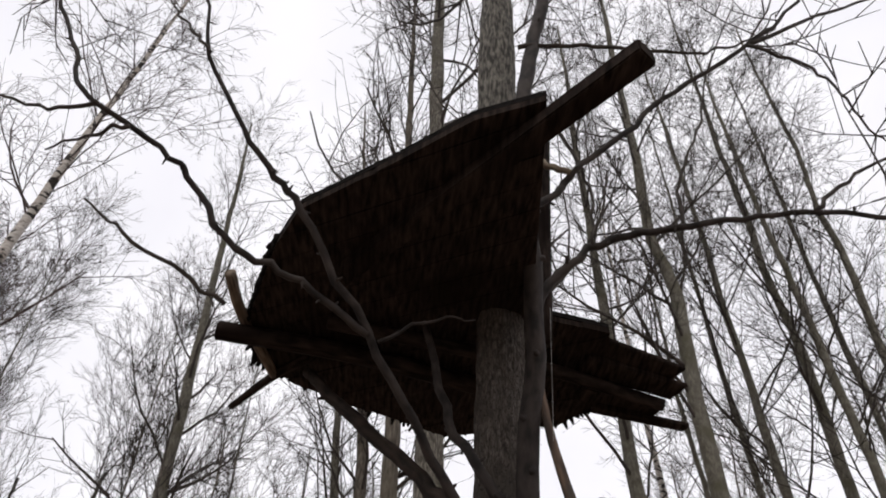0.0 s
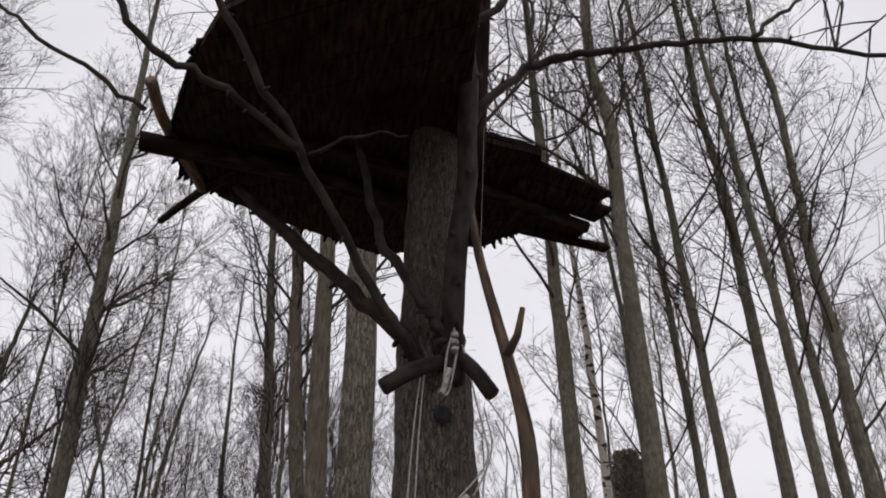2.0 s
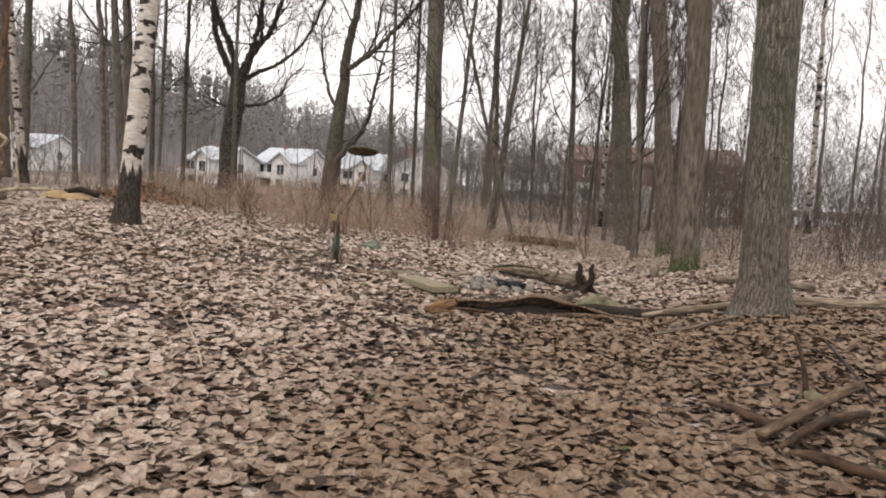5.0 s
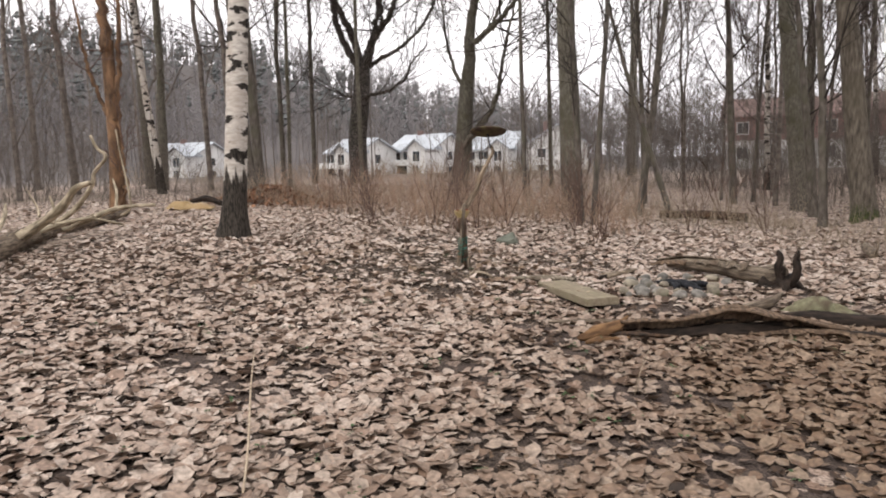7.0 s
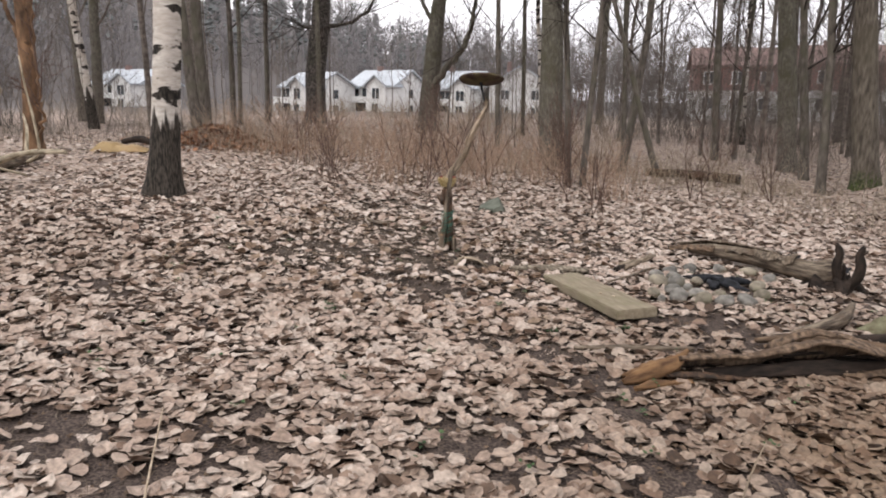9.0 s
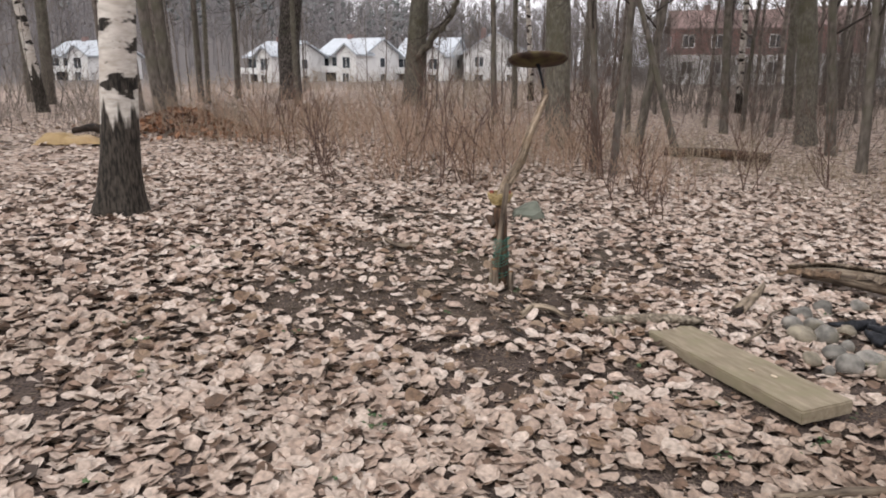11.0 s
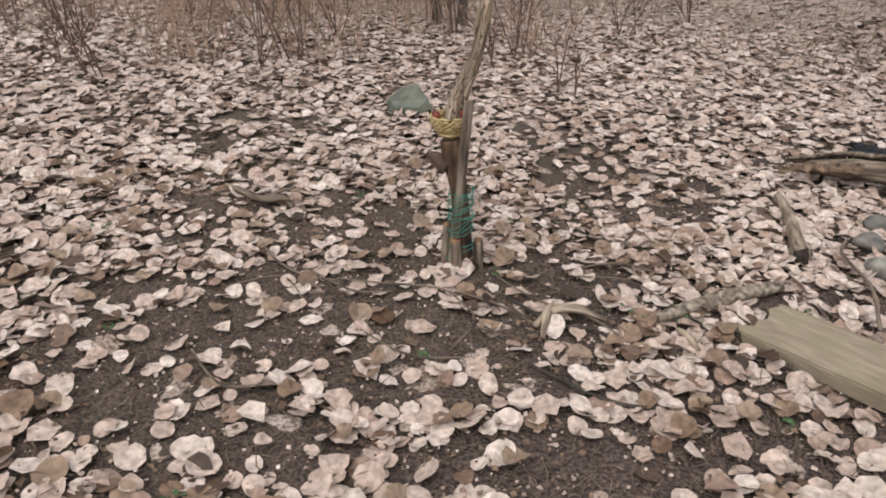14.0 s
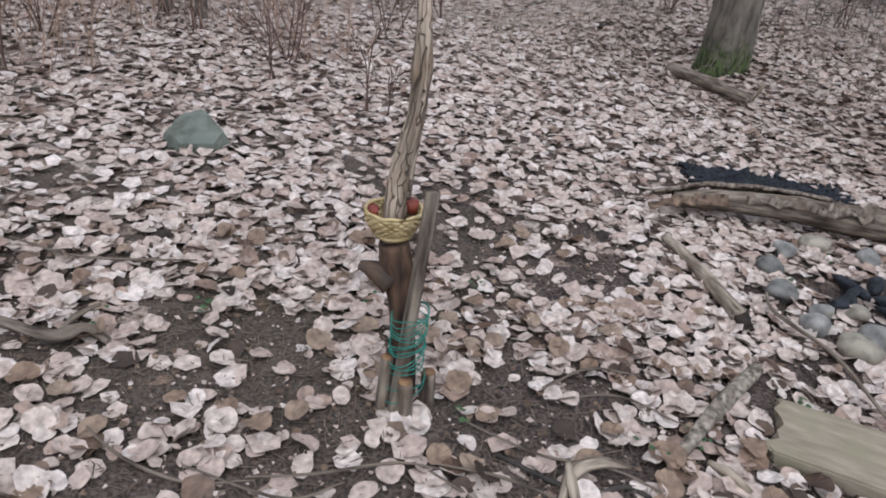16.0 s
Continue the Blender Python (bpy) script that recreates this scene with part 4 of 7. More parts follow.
for _ in range(32):
    a_, d_ = radians(rs.uniform(8, 44)), rs.uniform(15, 40)
    bushes.append((-3 - d_ * math.sin(a_), 6 + d_ * math.cos(a_)))
for k_, (x_, y_) in enumerate(spots + bushes):
    p_ = protos[(0, 1, 3, 0, 1, 2, 3, 1)[k_ % 8] if k_ < len(spots) else 3]
    s_ = 0.8 + 0.45 * rs.rand() if k_ < len(spots) else rs.uniform(0.25, 0.55)
    turned = pose(x_, y_, gz(x_, y_) - 0.05, rs.uniform(-3, 3), rs.uniform(-3, 3), rs.uniform(0, 360)) @ Matrix.Scale(s_, 4)
    if y_ > -9:
        copy_thing(p_, turned)

# young trees with fine crowns behind the clearing
young = tree(35, -20, 0.045, 9.5, (0.01, 0.0), 66, M_BRUSH, M_BRUSH, dict(FINE, kids=(6, 4, 3), thick=0.75), 1.2, 15, 2.8, "young bare tree with a fine dark crown", 0.3, 9, wob=0.12)
young["group"] = "young trees behind the clearing"
for k_, (x_, y_, s_) in enumerate(((-3.2, 25.5, 0.85), (-1.9, 28.5, 1.0), (0.4, 26.0, 0.9), (1.9, 29.0, 1.05), (3.2, 24.8, 0.8), (4.4, 30.5, 1.0), (5.9, 27.0, 0.95), (7.6, 30.0, 1.05), (8.6, 25.5, 0.85), (-4.8, 29.5, 0.9), (-6.4, 31.0, 1.0), (0.9, 33.5, 1.1), (6.6, 35.0, 1.1), (-2.6, 34.0, 1.1), (10.6, 30.5, 0.9), (2.4, 20.8, 0.6), (9.6, 19.6, 1.3), (12.2, 22.5, 1.4), (7.4, 18.2, 1.1), (14.0, 18.5, 1.4))):
    copy_thing(young, pose(x_, y_, gz(x_, y_) - 0.05, 0, 0, 67 * k_) @ Matrix.Scale(0.95 * s_, 4))
rs = np.random.RandomState(404)
for k_ in range(14):
    a_, d_ = radians(rs.uniform(-13, 6) if k_ % 2 else rs.uniform(26, 44)), rs.uniform(24, 40)
    x_, y_ = d_ * math.sin(a_), d_ * math.cos(a_)
    if x_ < 13 or y_ < 26:
        copy_thing(young, pose(x_, y_, gz(x_, y_) - 0.05, rs.uniform(-3, 3), rs.uniform(-3, 3), rs.uniform(0, 360)) @ Matrix.Scale(rs.uniform(1.0, 1.45), 4))

# evergreen column by the lake
g = Geo()
rs = np.random.RandomState(5)
for _ in range(4200):
    a_, h_ = rs.rand() * 6.283, 0.2 + 6.4 * rs.rand()
    rad_ = 0.84 * min(1, (7.0 - h_) / 1.6) ** 0.6 * (0.70 + 0.30 * rs.rand() ** 0.5)
    q_ = np.array([rad_ * math.cos(a_), rad_ * math.sin(a_), h_])
    tube(g, [q_ * (0.6, 0.6, 1), q_ * (1.02, 1.02, 1) + (0.03 * rs.randn(), 0.03 * rs.randn(), 0.06 + 0.08 * rs.rand())], [0.05, 0.014], 3, cap=False)
col = new("evergreen_tree")
col.location = (10.2, 24.0, gz(10.2, 24))
part("crown", g, M_COLUMN, col)
# Added inner core that blocks sky between the twigs, not a real trunk.
g = Geo()
tube(g, [(0, 0, -0.1), (0, 0, 1.0), (0, 0, 3), (0, 0, 5.4), (0, 0, 6.4)], [0.4, 0.6, 0.6, 0.5, 0.2], 14)
part("trunk", g, M_COLUMN, col)
tagged(col, "dark columnar evergreen with a rounded top", "tree")


# ---- undergrowth ----
def stems(name, label, count, area, height, mat, seed, radius=0.004, twigs=0):
    """A stand of thin stems as one object. area: (x, y, rx, ry) patches."""
    rs = np.random.RandomState(seed)
    g = Geo()
    for _ in range(count):
        x0, y0, rx, ry = area[rs.randint(len(area))]
        a, f = rs.rand() * 6.283, math.sqrt(rs.rand())
        x, y = x0 + rx * f * math.cos(a), y0 + ry * f * math.sin(a)
        h = height[0] + (height[1] - height[0]) * rs.rand() ** 1.6
        lean = rs.randn(2) * 0.34 * h
        p = np.array([x, y, gz(x, y) - 0.03])
        bow = rs.randn(2) * 0.07 * h
        pts = [p, p + (lean[0] * 0.35 + bow[0], lean[1] * 0.35 + bow[1], h * 0.55), p + (lean[0], lean[1], h)]
        tube(g, pts, [radius, radius * 0.8, radius * 0.35], 3, cap=False)
        for _ in range(twigs):
            f = 0.3 + 0.6 * rs.rand()
            q = pts[0] + (pts[1] - pts[0]) * min(1, f / 0.55) + (pts[2] - pts[1]) * max(0, (f - 0.55) / 0.45)
            tube(g, [q, q + (rs.randn() * 0.15 * h, rs.randn() * 0.15 * h, rs.uniform(0.05, 0.28) * h)], [radius * 0.6, radius * 0.25], 3, cap=False)
    return tagged(part(name, g, mat), label, "undergrowth", kind="stuff")


stems("reed_stand", "rust-brown dry stems in a loose stand", 1250, [(-8.2, 14.4, 2.6, 1.9), (-6.0, 14.6, 1.6, 1.9), (-9.8, 15.2, 1.9, 1.6), (-7.2, 17.6, 3.6, 2.0)], (0.2, 0.9), M_REED, 81, 0.0045, 4)
stems("straw_stand", "pale dry grass stems between the brown ones", 1300, [(-8.0, 15.0, 3.2, 2.4), (-6.5, 18.5, 4.5, 2.5), (-11.0, 15.0, 2.0, 2.0), (-3.5, 17.0, 2.5, 2.2)], (0.2, 0.8), M_STRAW, 86, 0.0045, 1)
stems("brush", "grey-brown dry brush at the back of the clearing", 2100, [(1.8, 17.0, 2.2, 3.0), (3.5, 13.5, 2.2, 2.2), (6.5, 12.5, 2.5, 2.5), (9.5, 15.0, 3.5, 3.5), (13.0, 20.0, 4.0, 5.0), (-12.5, 14.5, 2.4, 2.4), (-15, 11, 2.5, 3)], (0.2, 0.9), M_BRUSH, 82, 0.004, 3)
stems("shore_brush", "dark tangled brush between the trees before the lake", 1300, [(6.5, 15.0, 1.6, 1.6), (8.6, 17.0, 2.2, 2.0), (4.8, 15.5, 1.4, 1.6), (10.8, 17.5, 2.0, 2.4), (6.0, 19.0, 2.5, 2.0)], (0.4, 2.6), M_BRUSH, 91, 0.007, 9)
stems("dry_grass", "short dry grass between the leaves", 1100, [(-3.2, 17.0, 2.2, 2.2), (-0.6, 16.3, 2.2, 2.2), (-1.8, 19.8, 3.0, 2.2), (-0.5, 13.6, 1.6, 1.4), (1.2, 11.5, 1.2, 1.6)], (0.08, 0.34), M_STRAW, 90, 0.0035, 2)
stems("shrub", "thin reddish shrub twigs standing in the leaves", 170, [(-5.3, 12.4, 0.5, 0.4), (-4.2, 13.6, 0.7, 0.5), (-6.2, 11.9, 0.3, 0.3), (-3.4, 12.9, 0.4, 0.4)], (0.3, 0.9), M_REED, 83, 0.004, 4)
def shrub(x, y, n, height, seed, mat=None):
    """A small shrub: several stems from one foot, each with side twigs."""
    rs = np.random.RandomState(seed)
    g = Geo()
    for _ in range(n):
        a, el = rs.rand() * 6.283, radians(rs.uniform(55, 86))
        d = (math.cos(a) * math.cos(el), math.sin(a) * math.cos(el), math.sin(el))
        branch(g, rs, (rs.randn() * 0.05, rs.randn() * 0.05, -0.03), d, height * rs.uniform(0.6, 1.1), 0.0075, 1, dict(bend=0.3, up=0.06, droop=0.06, kids=(6, 4, 2), levels=3, spread=34, thick=0.5))
    ob = part("shrub", g, mat or M_BUSHTWIG)
    ob.location = (x, y, gz(x, y))
    return tagged(ob, "bare shrub with thin dark reddish twigs", "shrub", "shrubs at the edge of the clearing")


for k, (x, y, n_, h_) in enumerate(((-6.61, 11.3, 4, 0.9), (-5.7, 11.9, 5, 1.0), (-5.45, 12.1, 5, 1.2), (-4.5, 14.1, 7, 1.3), (-3.9, 12.0, 3, 0.6), (-6.9, 11.8, 3, 0.6), (-6.6, 13.2, 6, 1.1), (-5.3, 13.0, 6, 1.1), (-4.25, 13.5, 7, 1.2), (-3.7, 12.6, 5, 0.8),
                                   (-7.4, 12.5, 5, 0.8), (-8.3, 13.1, 5, 1.0), (-9.2, 13.9, 6, 1.1), (-3.5, 11.4, 3, 0.5), (-2.6, 13.6, 5, 0.8), (-1.6, 14.8, 5, 0.9), (-4.9, 15.4, 7, 1.4), (-7.8, 16.4, 7, 1.4), (-2.4, 17.6, 6, 1.2), (0.9, 14.2, 6, 1.0), (2.4, 13.2, 6, 1.1))):
    shrub(x, y, n_, h_, 300 + k)
stems("far_brush", "tangled grey-brown brush between the trunks", 1100, [(-2, 33, 8, 7), (6, 29, 5, 6), (-24, 12, 6, 8), (3, 40, 9, 6), (1.5, 24, 4, 4)], (0.5, 3.0), M_BRUSH, 84, 0.007, 6)
stems("low_brush", "low tangled brush in front of the houses", 1700, [(-22, 27, 8, 7), (-13, 31, 7, 6), (-30, 36, 9, 8), (-16, 42, 10, 5), (-9, 25, 4, 3)], (0.3, 1.1), M_STRAW, 88, 0.006, 5)
stems("thicket", "tall tangled brown thicket behind the clearing", 1050, [(-18.5, 14.5, 3.0, 5.0), (-1.5, 33, 5, 3), (4.5, 31, 4, 4), (6, 33, 5, 4), (-6, 35, 5, 3), (0, 37, 7, 3)], (1.2, 5.0), M_BRUSH, 87, 0.008, 11)

stems("back_thicket", "thin bare thicket far behind the trunks", 650, [(-3, 33, 6, 4), (5, 32, 5, 4), (-8, 36, 5, 4), (1, 37, 6, 3)], (1.5, 5.0), M_BRUSH, 89, 0.007, 12)


# ---- far woods, houses ----
def far_woods(name, label, seed, count, where, mat, fir):
    rs = np.random.RandomState(seed)
    g = Geo()
    for _ in range(count):
        x, y = where(rs)
        z = gz(x, y)
        h = rs.uniform(5, 9.5) if fir else rs.uniform(7, 13)
        if fir:
            tube(g, [(x, y, z - 0.5), (x, y, z + 0.8 * h)], [0.12, 0.05], 3, cap=False)
            for k in range(9):
                f = rs.uniform(0.22, 0.97)
                r = h * 0.20 * (1.12 - f) ** 0.6 * rs.uniform(0.55, 1.0)
                a, off = rs.rand() * 6.283, 0.14 * h * (1.05 - f) * rs.rand()
                q = np.array([x + off * math.cos(a), y + off * math.sin(a), z + f * h])
                w = rs.uniform(0.7, 1.2, 6)[:, None]
                g.add(q + w * r * np.array([(1, 0, 0), (0, 1, 0.1), (-1, 0, 0), (0, -1, -0.1), (0.1, 0, 0.85), (0, 0, -0.5)]), None, [(0, 1, 4), (1, 2, 4), (2, 3, 4), (3, 0, 4), (1, 0, 5), (2, 1, 5), (3, 2, 5), (0, 3, 5)])
        else:
            tube(g, [(x, y, z - 0.5), (x + rs.randn() * 0.3, y, z + h)], [0.10, 0.02], 3, cap=False)
            for k in range(13):
                q = np.array([x, y, z + h * rs.uniform(0.3, 0.95)])
                tube(g, [q, q + (rs.randn() * 1.3, rs.randn() * 1.3, rs.uniform(0.6, 2.0))], [0.065, 0.02], 3, cap=False)
    return tagged(part(name, g, mat, smooth=False), label, "forest", kind="stuff")


def polar(a0, a1, d0, d1):
    def where(rs):
        a, d = radians(rs.uniform(a0, a1)), rs.uniform(d0, d1)
        return -3 - d * math.sin(a), 6 + d * math.cos(a)
    return where


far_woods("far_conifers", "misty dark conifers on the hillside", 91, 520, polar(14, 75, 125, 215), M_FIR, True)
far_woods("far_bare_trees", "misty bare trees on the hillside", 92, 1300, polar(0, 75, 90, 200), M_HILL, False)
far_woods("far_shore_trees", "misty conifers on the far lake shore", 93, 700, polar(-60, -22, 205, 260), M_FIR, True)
far_woods("behind_houses_trees", "bare trees in haze-grey colour behind the houses", 94, 160, polar(-12, 30, 92, 125), M_HILL, False)


def box(x0, x1, y0, y1, z0, z1):
    v = [(x, y, z) for z in (z0, z1) for y in (y0, y1) for x in (x0, x1)]
    return Geo().add(v, [(0, 2, 3, 1), (4, 5, 7, 6), (0, 1, 5, 4), (2, 6, 7, 3), (0, 4, 6, 2), (1, 3, 7, 5)])


def part_of(thing_, name):
    return [c for c in thing_.children if c.name.split(".")[0] == name][0]


def house(x, y, z, yaw, w, d, eave, ridge, walls, roof, label, base_wall=None, gable_front=False, wing=False):
    """A two-storey house; its front faces -y before turning."""
    h = new("house")
    h.matrix_world = pose(x, y, z, 0, 0, yaw)
    low = eave * 0.5 if base_wall else 0
    if base_wall:
        part("lower_wall", box(-w / 2 - 0.02, w / 2 + 0.02, -d / 2 - 0.02, d / 2 + 0.02, -1.5, low), base_wall, h, smooth=False)
    g = box(-w / 2, w / 2, -d / 2, d / 2, low if base_wall else -1.5, eave)
    if gable_front:
        for s in (-1, 1):
            g.add([(-w / 2, s * d / 2, eave), (w / 2, s * d / 2, eave), (0, s * d / 2, ridge)], None, [(0, 1, 2)])
        a, b, o = w / 2 + 0.35, d / 2 + 0.35, 0.25
        rv = [(-a, -b, eave - o), (0, -b, ridge), (a, -b, eave - o), (-a, b, eave - o), (0, b, ridge), (a, b, eave - o)]
    else:
        for s in (-1, 1):
            g.add([(s * w / 2, -d / 2, eave), (s * w / 2, d / 2, eave), (s * w / 2, 0, ridge)], None, [(0, 1, 2)])
        a, b, o = w / 2 + 0.35, d / 2 + 0.35, 0.25
        rv = [(-a, -b, eave - o), (-a, 0, ridge), (-a, b, eave - o), (a, -b, eave - o), (a, 0, ridge), (a, b, eave - o)]
    part("wall", g, walls, h, smooth=False)
    up = [(p[0], p[1], p[2] + 0.16) for p in rv]
    part("roof", Geo().add(rv + up, [(0, 3, 4, 1), (1, 4, 5, 2), (6, 7, 10, 9), (7, 8, 11, 10), (0, 1, 7, 6), (1, 2, 8, 7), (3, 9, 10, 4), (4, 10, 11, 5), (0, 6, 9, 3), (2, 5, 11, 8)]), roof, h, smooth=False)
    part("chimney", box(-w * 0.22, -w * 0.22 + 0.5, -0.25, 0.25, ridge - 0.7, ridge + 0.55), M_DARKROOF, part_of(h, "roof"), smooth=False)

    def window(xc, yf, zc, hw, hh):
        win = part("window", box(xc - hw - 0.08, xc + hw + 0.08, yf - 0.06, yf + 0.02, zc - hh - 0.08, zc + hh + 0.08), M_FRAME, h, smooth=False)
        part("pane", box(xc - hw, xc - 0.03, yf - 0.072, yf - 0.05, zc - hh, zc + hh), M_PANE, win, smooth=False)
        part("pane", box(xc + 0.03, xc + hw, yf - 0.072, yf - 0.05, zc - hh, zc + hh), M_PANE, win, smooth=False)

    front = -d / 2
    low_z, high_z = eave * 0.26, eave * 0.74
    if wing:
        x0, x1, yf = w * 0.10, w * 0.5 + 0.02, front - 1.3
        xm, peak = (x0 + x1) / 2, eave + (x1 - x0) * 0.36
        g = box(x0, x1, yf, front - 0.01, -1.5, eave + 0.01)
        g.add([(x0, yf, eave), (x1, yf, eave), (xm, yf, peak)], None, [(0, 1, 2)])
        part("wing_wall", g, walls, h, smooth=False)
        a, b, o = (x1 - x0) / 2 + 0.3, yf - 0.35, 0.22
        lo = [(xm - a, b, eave - o), (xm, b, peak + 0.02), (xm + a, b, eave - o), (xm - a, front + 1.4, eave - o), (xm, front + 1.4, peak + 0.02), (xm + a, front + 1.4, eave - o)]
        hi = [(p[0], p[1], p[2] + 0.16) for p in lo]
        part("wing_roof", Geo().add(lo + hi, [(0, 3, 4, 1), (1, 4, 5, 2), (6, 7, 10, 9), (7, 8, 11, 10), (0, 1, 7, 6), (1, 2, 8, 7), (0, 6, 9, 3), (2, 5, 11, 8)]), roof, h, smooth=False)
        window(xm, yf, high_z, 0.42, 0.5)
        window(xm - 0.1, yf, low_z, 0.36, 0.55)
        for xc in (-w * 0.36, -w * 0.08):
            window(xc, front, high_z, 0.55, 0.5)
        # No recess here: a flat dark panel paints the shade inside the porch.
        part("porch_opening", box(-w * 0.44, -w * 0.02, front - 0.03, front + 0.02, -0.3, eave * 0.44), M_PANE, h, "dark flat panel painting the porch's shade", smooth=False)
        deck = part("balcony", box(-w * 0.48, w * 0.08, front - 1.2, front - 0.01, eave * 0.46, eave * 0.50), M_FRAME, h, smooth=False)
        part("rail", box(-w * 0.48, w * 0.08, front - 1.2, front - 1.14, eave * 0.50, eave * 0.64), M_FRAME, deck, smooth=False)
        for xc in (-w * 0.47, -w * 0.2, w * 0.07):
            part("post", box(xc - 0.06, xc + 0.06, front - 1.2, front - 1.08, -1.5, eave * 0.46), M_FRAME, deck, smooth=False)
    else:
        n_w = max(2, int(w / 2.2))
        for zc in (low_z, high_z):
            for k in range(n_w):
                window(-w / 2 + w * (k + 0.5) / n_w, front, zc, 0.42, 0.46)
    for s in (-1, 1):
        for zc in (low_z, high_z):
            win = part("window", box(s * w / 2 - 0.05, s * w / 2 + 0.05, -0.45, 0.45, zc - 0.5, zc + 0.5), M_FRAME, h, smooth=False)
            part("pane", box(s * w / 2 - 0.062, s * w / 2 + 0.062, -0.37, 0.37, zc - 0.42, zc + 0.42), M_PANE, win, smooth=False)
    return tagged(h, label, "house", group="houses behind the wood")


house(-42.0, 67.5, -0.7, -14, 4.6, 5.6, 3.1, 4.3, M_WALL, M_ROOF, "white two-storey house with a pale roof", wing=True)
house(-37.0, 73.0, -0.6, -10, 5.6, 6.0, 3.2, 4.6, M_WALL, M_ROOF, "white two-storey house with a wide pale roof", wing=True)
house(-31.5, 79.5, -0.8, 2, 5.5, 7.0, 3.3, 5.0, M_WALL, M_ROOF, "white house half hidden by bare trees", wing=True)
house(-25.5, 82.0, -0.8, 18, 6.5, 7.0, 3.6, 5.6, M_WALL, M_ROOF, "white gabled house half hidden by bare trees", None, True)
house(-66.0, 68.0, -0.5, 5, 6.0, 7.0, 3.0, 4.4, M_WALL, M_ROOF, "white house with a pale roof on the slope", wing=True)
house(-2.6, 74.5, 0.2, 8, 9.0, 7.0, 4.4, 5.8, M_REDWALL, M_DARKROOF, "red wooden house with a white lower storey", M_WALL)
house(4.6, 75.5, 0.2, 4, 6.0, 7.0, 4.6, 6.0, M_REDWALL, M_DARKROOF, "red wooden house beside the lake", M_WALL)


# ---- the tree with the platform ----
oak = new("platform_tree")
OX, OY = 0.44, 2.72
oak.location = (OX, OY, gz(OX, OY) - 0.05)
OZ = oak.location[2]


def in_oak(pts):
    return [(x - OX, y - OY, z - OZ) for x, y, z in pts]


hs = np.concatenate([np.arange(0, 4.2, 0.022), np.arange(4.2, 9.0, 0.09), np.arange(9, 15, 0.4)])
cx = np.interp(hs, [0, 0.8, 1.8, 2.6, 3.2, 6.2, 15], [0.03, 0.02, 0.0, -0.045, -0.055, -0.06, -0.1])
rr = np.interp(hs, [0, 0.4, 0.8, 1.1, 1.7, 2.3, 2.7, 3.2, 5.6, 15], [0.215, 0.20, 0.188, 0.178, 0.158, 0.150, 0.118, 0.108, 0.112, 0.02])
part("trunk", trunk_geo(np.stack([cx, np.zeros(len(hs)), hs], -1), rr, 72, 0.3, 3, 0.011), M_OAK, oak)


def limb(pts, r0, r1, name="branch", mat=None, knots=0.25, seed=1, n=26, k=8):
    g = Geo()
    p = curve_through(in_oak(pts), n)
    rs = np.random.RandomState(seed)
    p[1:-1] += rs.randn(n - 2, 3) * 0.006
    tube(g, p, np.linspace(r0, r1, n), k, True, knots, seed)
    if n > 20:
        for m in rs.randint(2, n - 1, n // 2):
            rad = r0 + (r1 - r0) * m / n
            side = rs.randn(3)
            side /= np.linalg.norm(side)
            tip = p[m] + side * (rad + rs.uniform(0.008, 0.03))
            tube(g, [p[m], (p[m] + tip) / 2 + rs.randn(3) * 0.003, tip], [0.55 * rad, 0.4 * rad, 0.22 * rad], 5, True)
    return part(name, g, mat or M_LIMB, oak)


# Darker than the other limbs: its backlit shade is put into the colour.
limb([(0.36, 2.66, 2.30), (0.27, 2.60, 2.44), (0.05, 2.75, 2.69), (-0.32, 3.00, 3.11), (-0.52, 3.20, 3.38)], 0.036, 0.028, "support_branch", M_HOLLOW, seed=2)
limb([(0.36, 2.62, 2.30), (0.27, 2.52, 2.40), (0.17, 2.46, 2.51), (0.04, 2.38, 2.69), (-0.17, 2.20, 2.96), (-0.44, 1.99, 3.30), (-0.56, 1.90, 3.43), (-0.68, 1.82, 3.54), (-0.87, 1.68, 3.82), (-0.94, 1.62, 4.11), (-1.2, 1.5, 4.7)], 0.024, 0.005, seed=3, n=46)
limb([(-0.17, 2.20, 2.96), (-0.36, 2.10, 3.05), (-0.54, 2.00, 3.09), (-0.68, 1.93, 3.12), (-0.82, 1.84, 3.30), (-0.93, 1.76, 3.36), (-1.19, 1.62, 3.46), (-1.29, 1.60, 3.67), (-1.45, 1.58, 3.95), (-1.6, 1.5, 4.4)], 0.015, 0.006, seed=4, n=42)
limb([(-1.14, 1.66, 3.45), (-1.30, 1.68, 3.44), (-1.50, 1.70, 3.50), (-1.8, 1.7, 3.60)], 0.009, 0.004, "twig", M_TWIG, seed=5, n=14, k=5)
limb([(-1.03, 1.68, 3.38), (-1.16, 1.70, 3.34), (-1.27, 1.70, 3.25)], 0.009, 0.003, "twig", M_TWIG, seed=6, n=12, k=5)
limb([(-0.13, 2.20, 2.93), (0.01, 2.20, 3.02), (0.12, 2.2, 3.05), (0.22, 2.20, 3.06)], 0.009, 0.004, "twig", seed=7, n=12, k=5)
limb([(0.42, 2.6, 2.36), (0.38, 2.50, 2.47), (0.32, 2.50, 2.54), (0.15, 2.60, 2.91), (0.04, 2.70, 3.38)], 0.026, 0.018, seed=8)
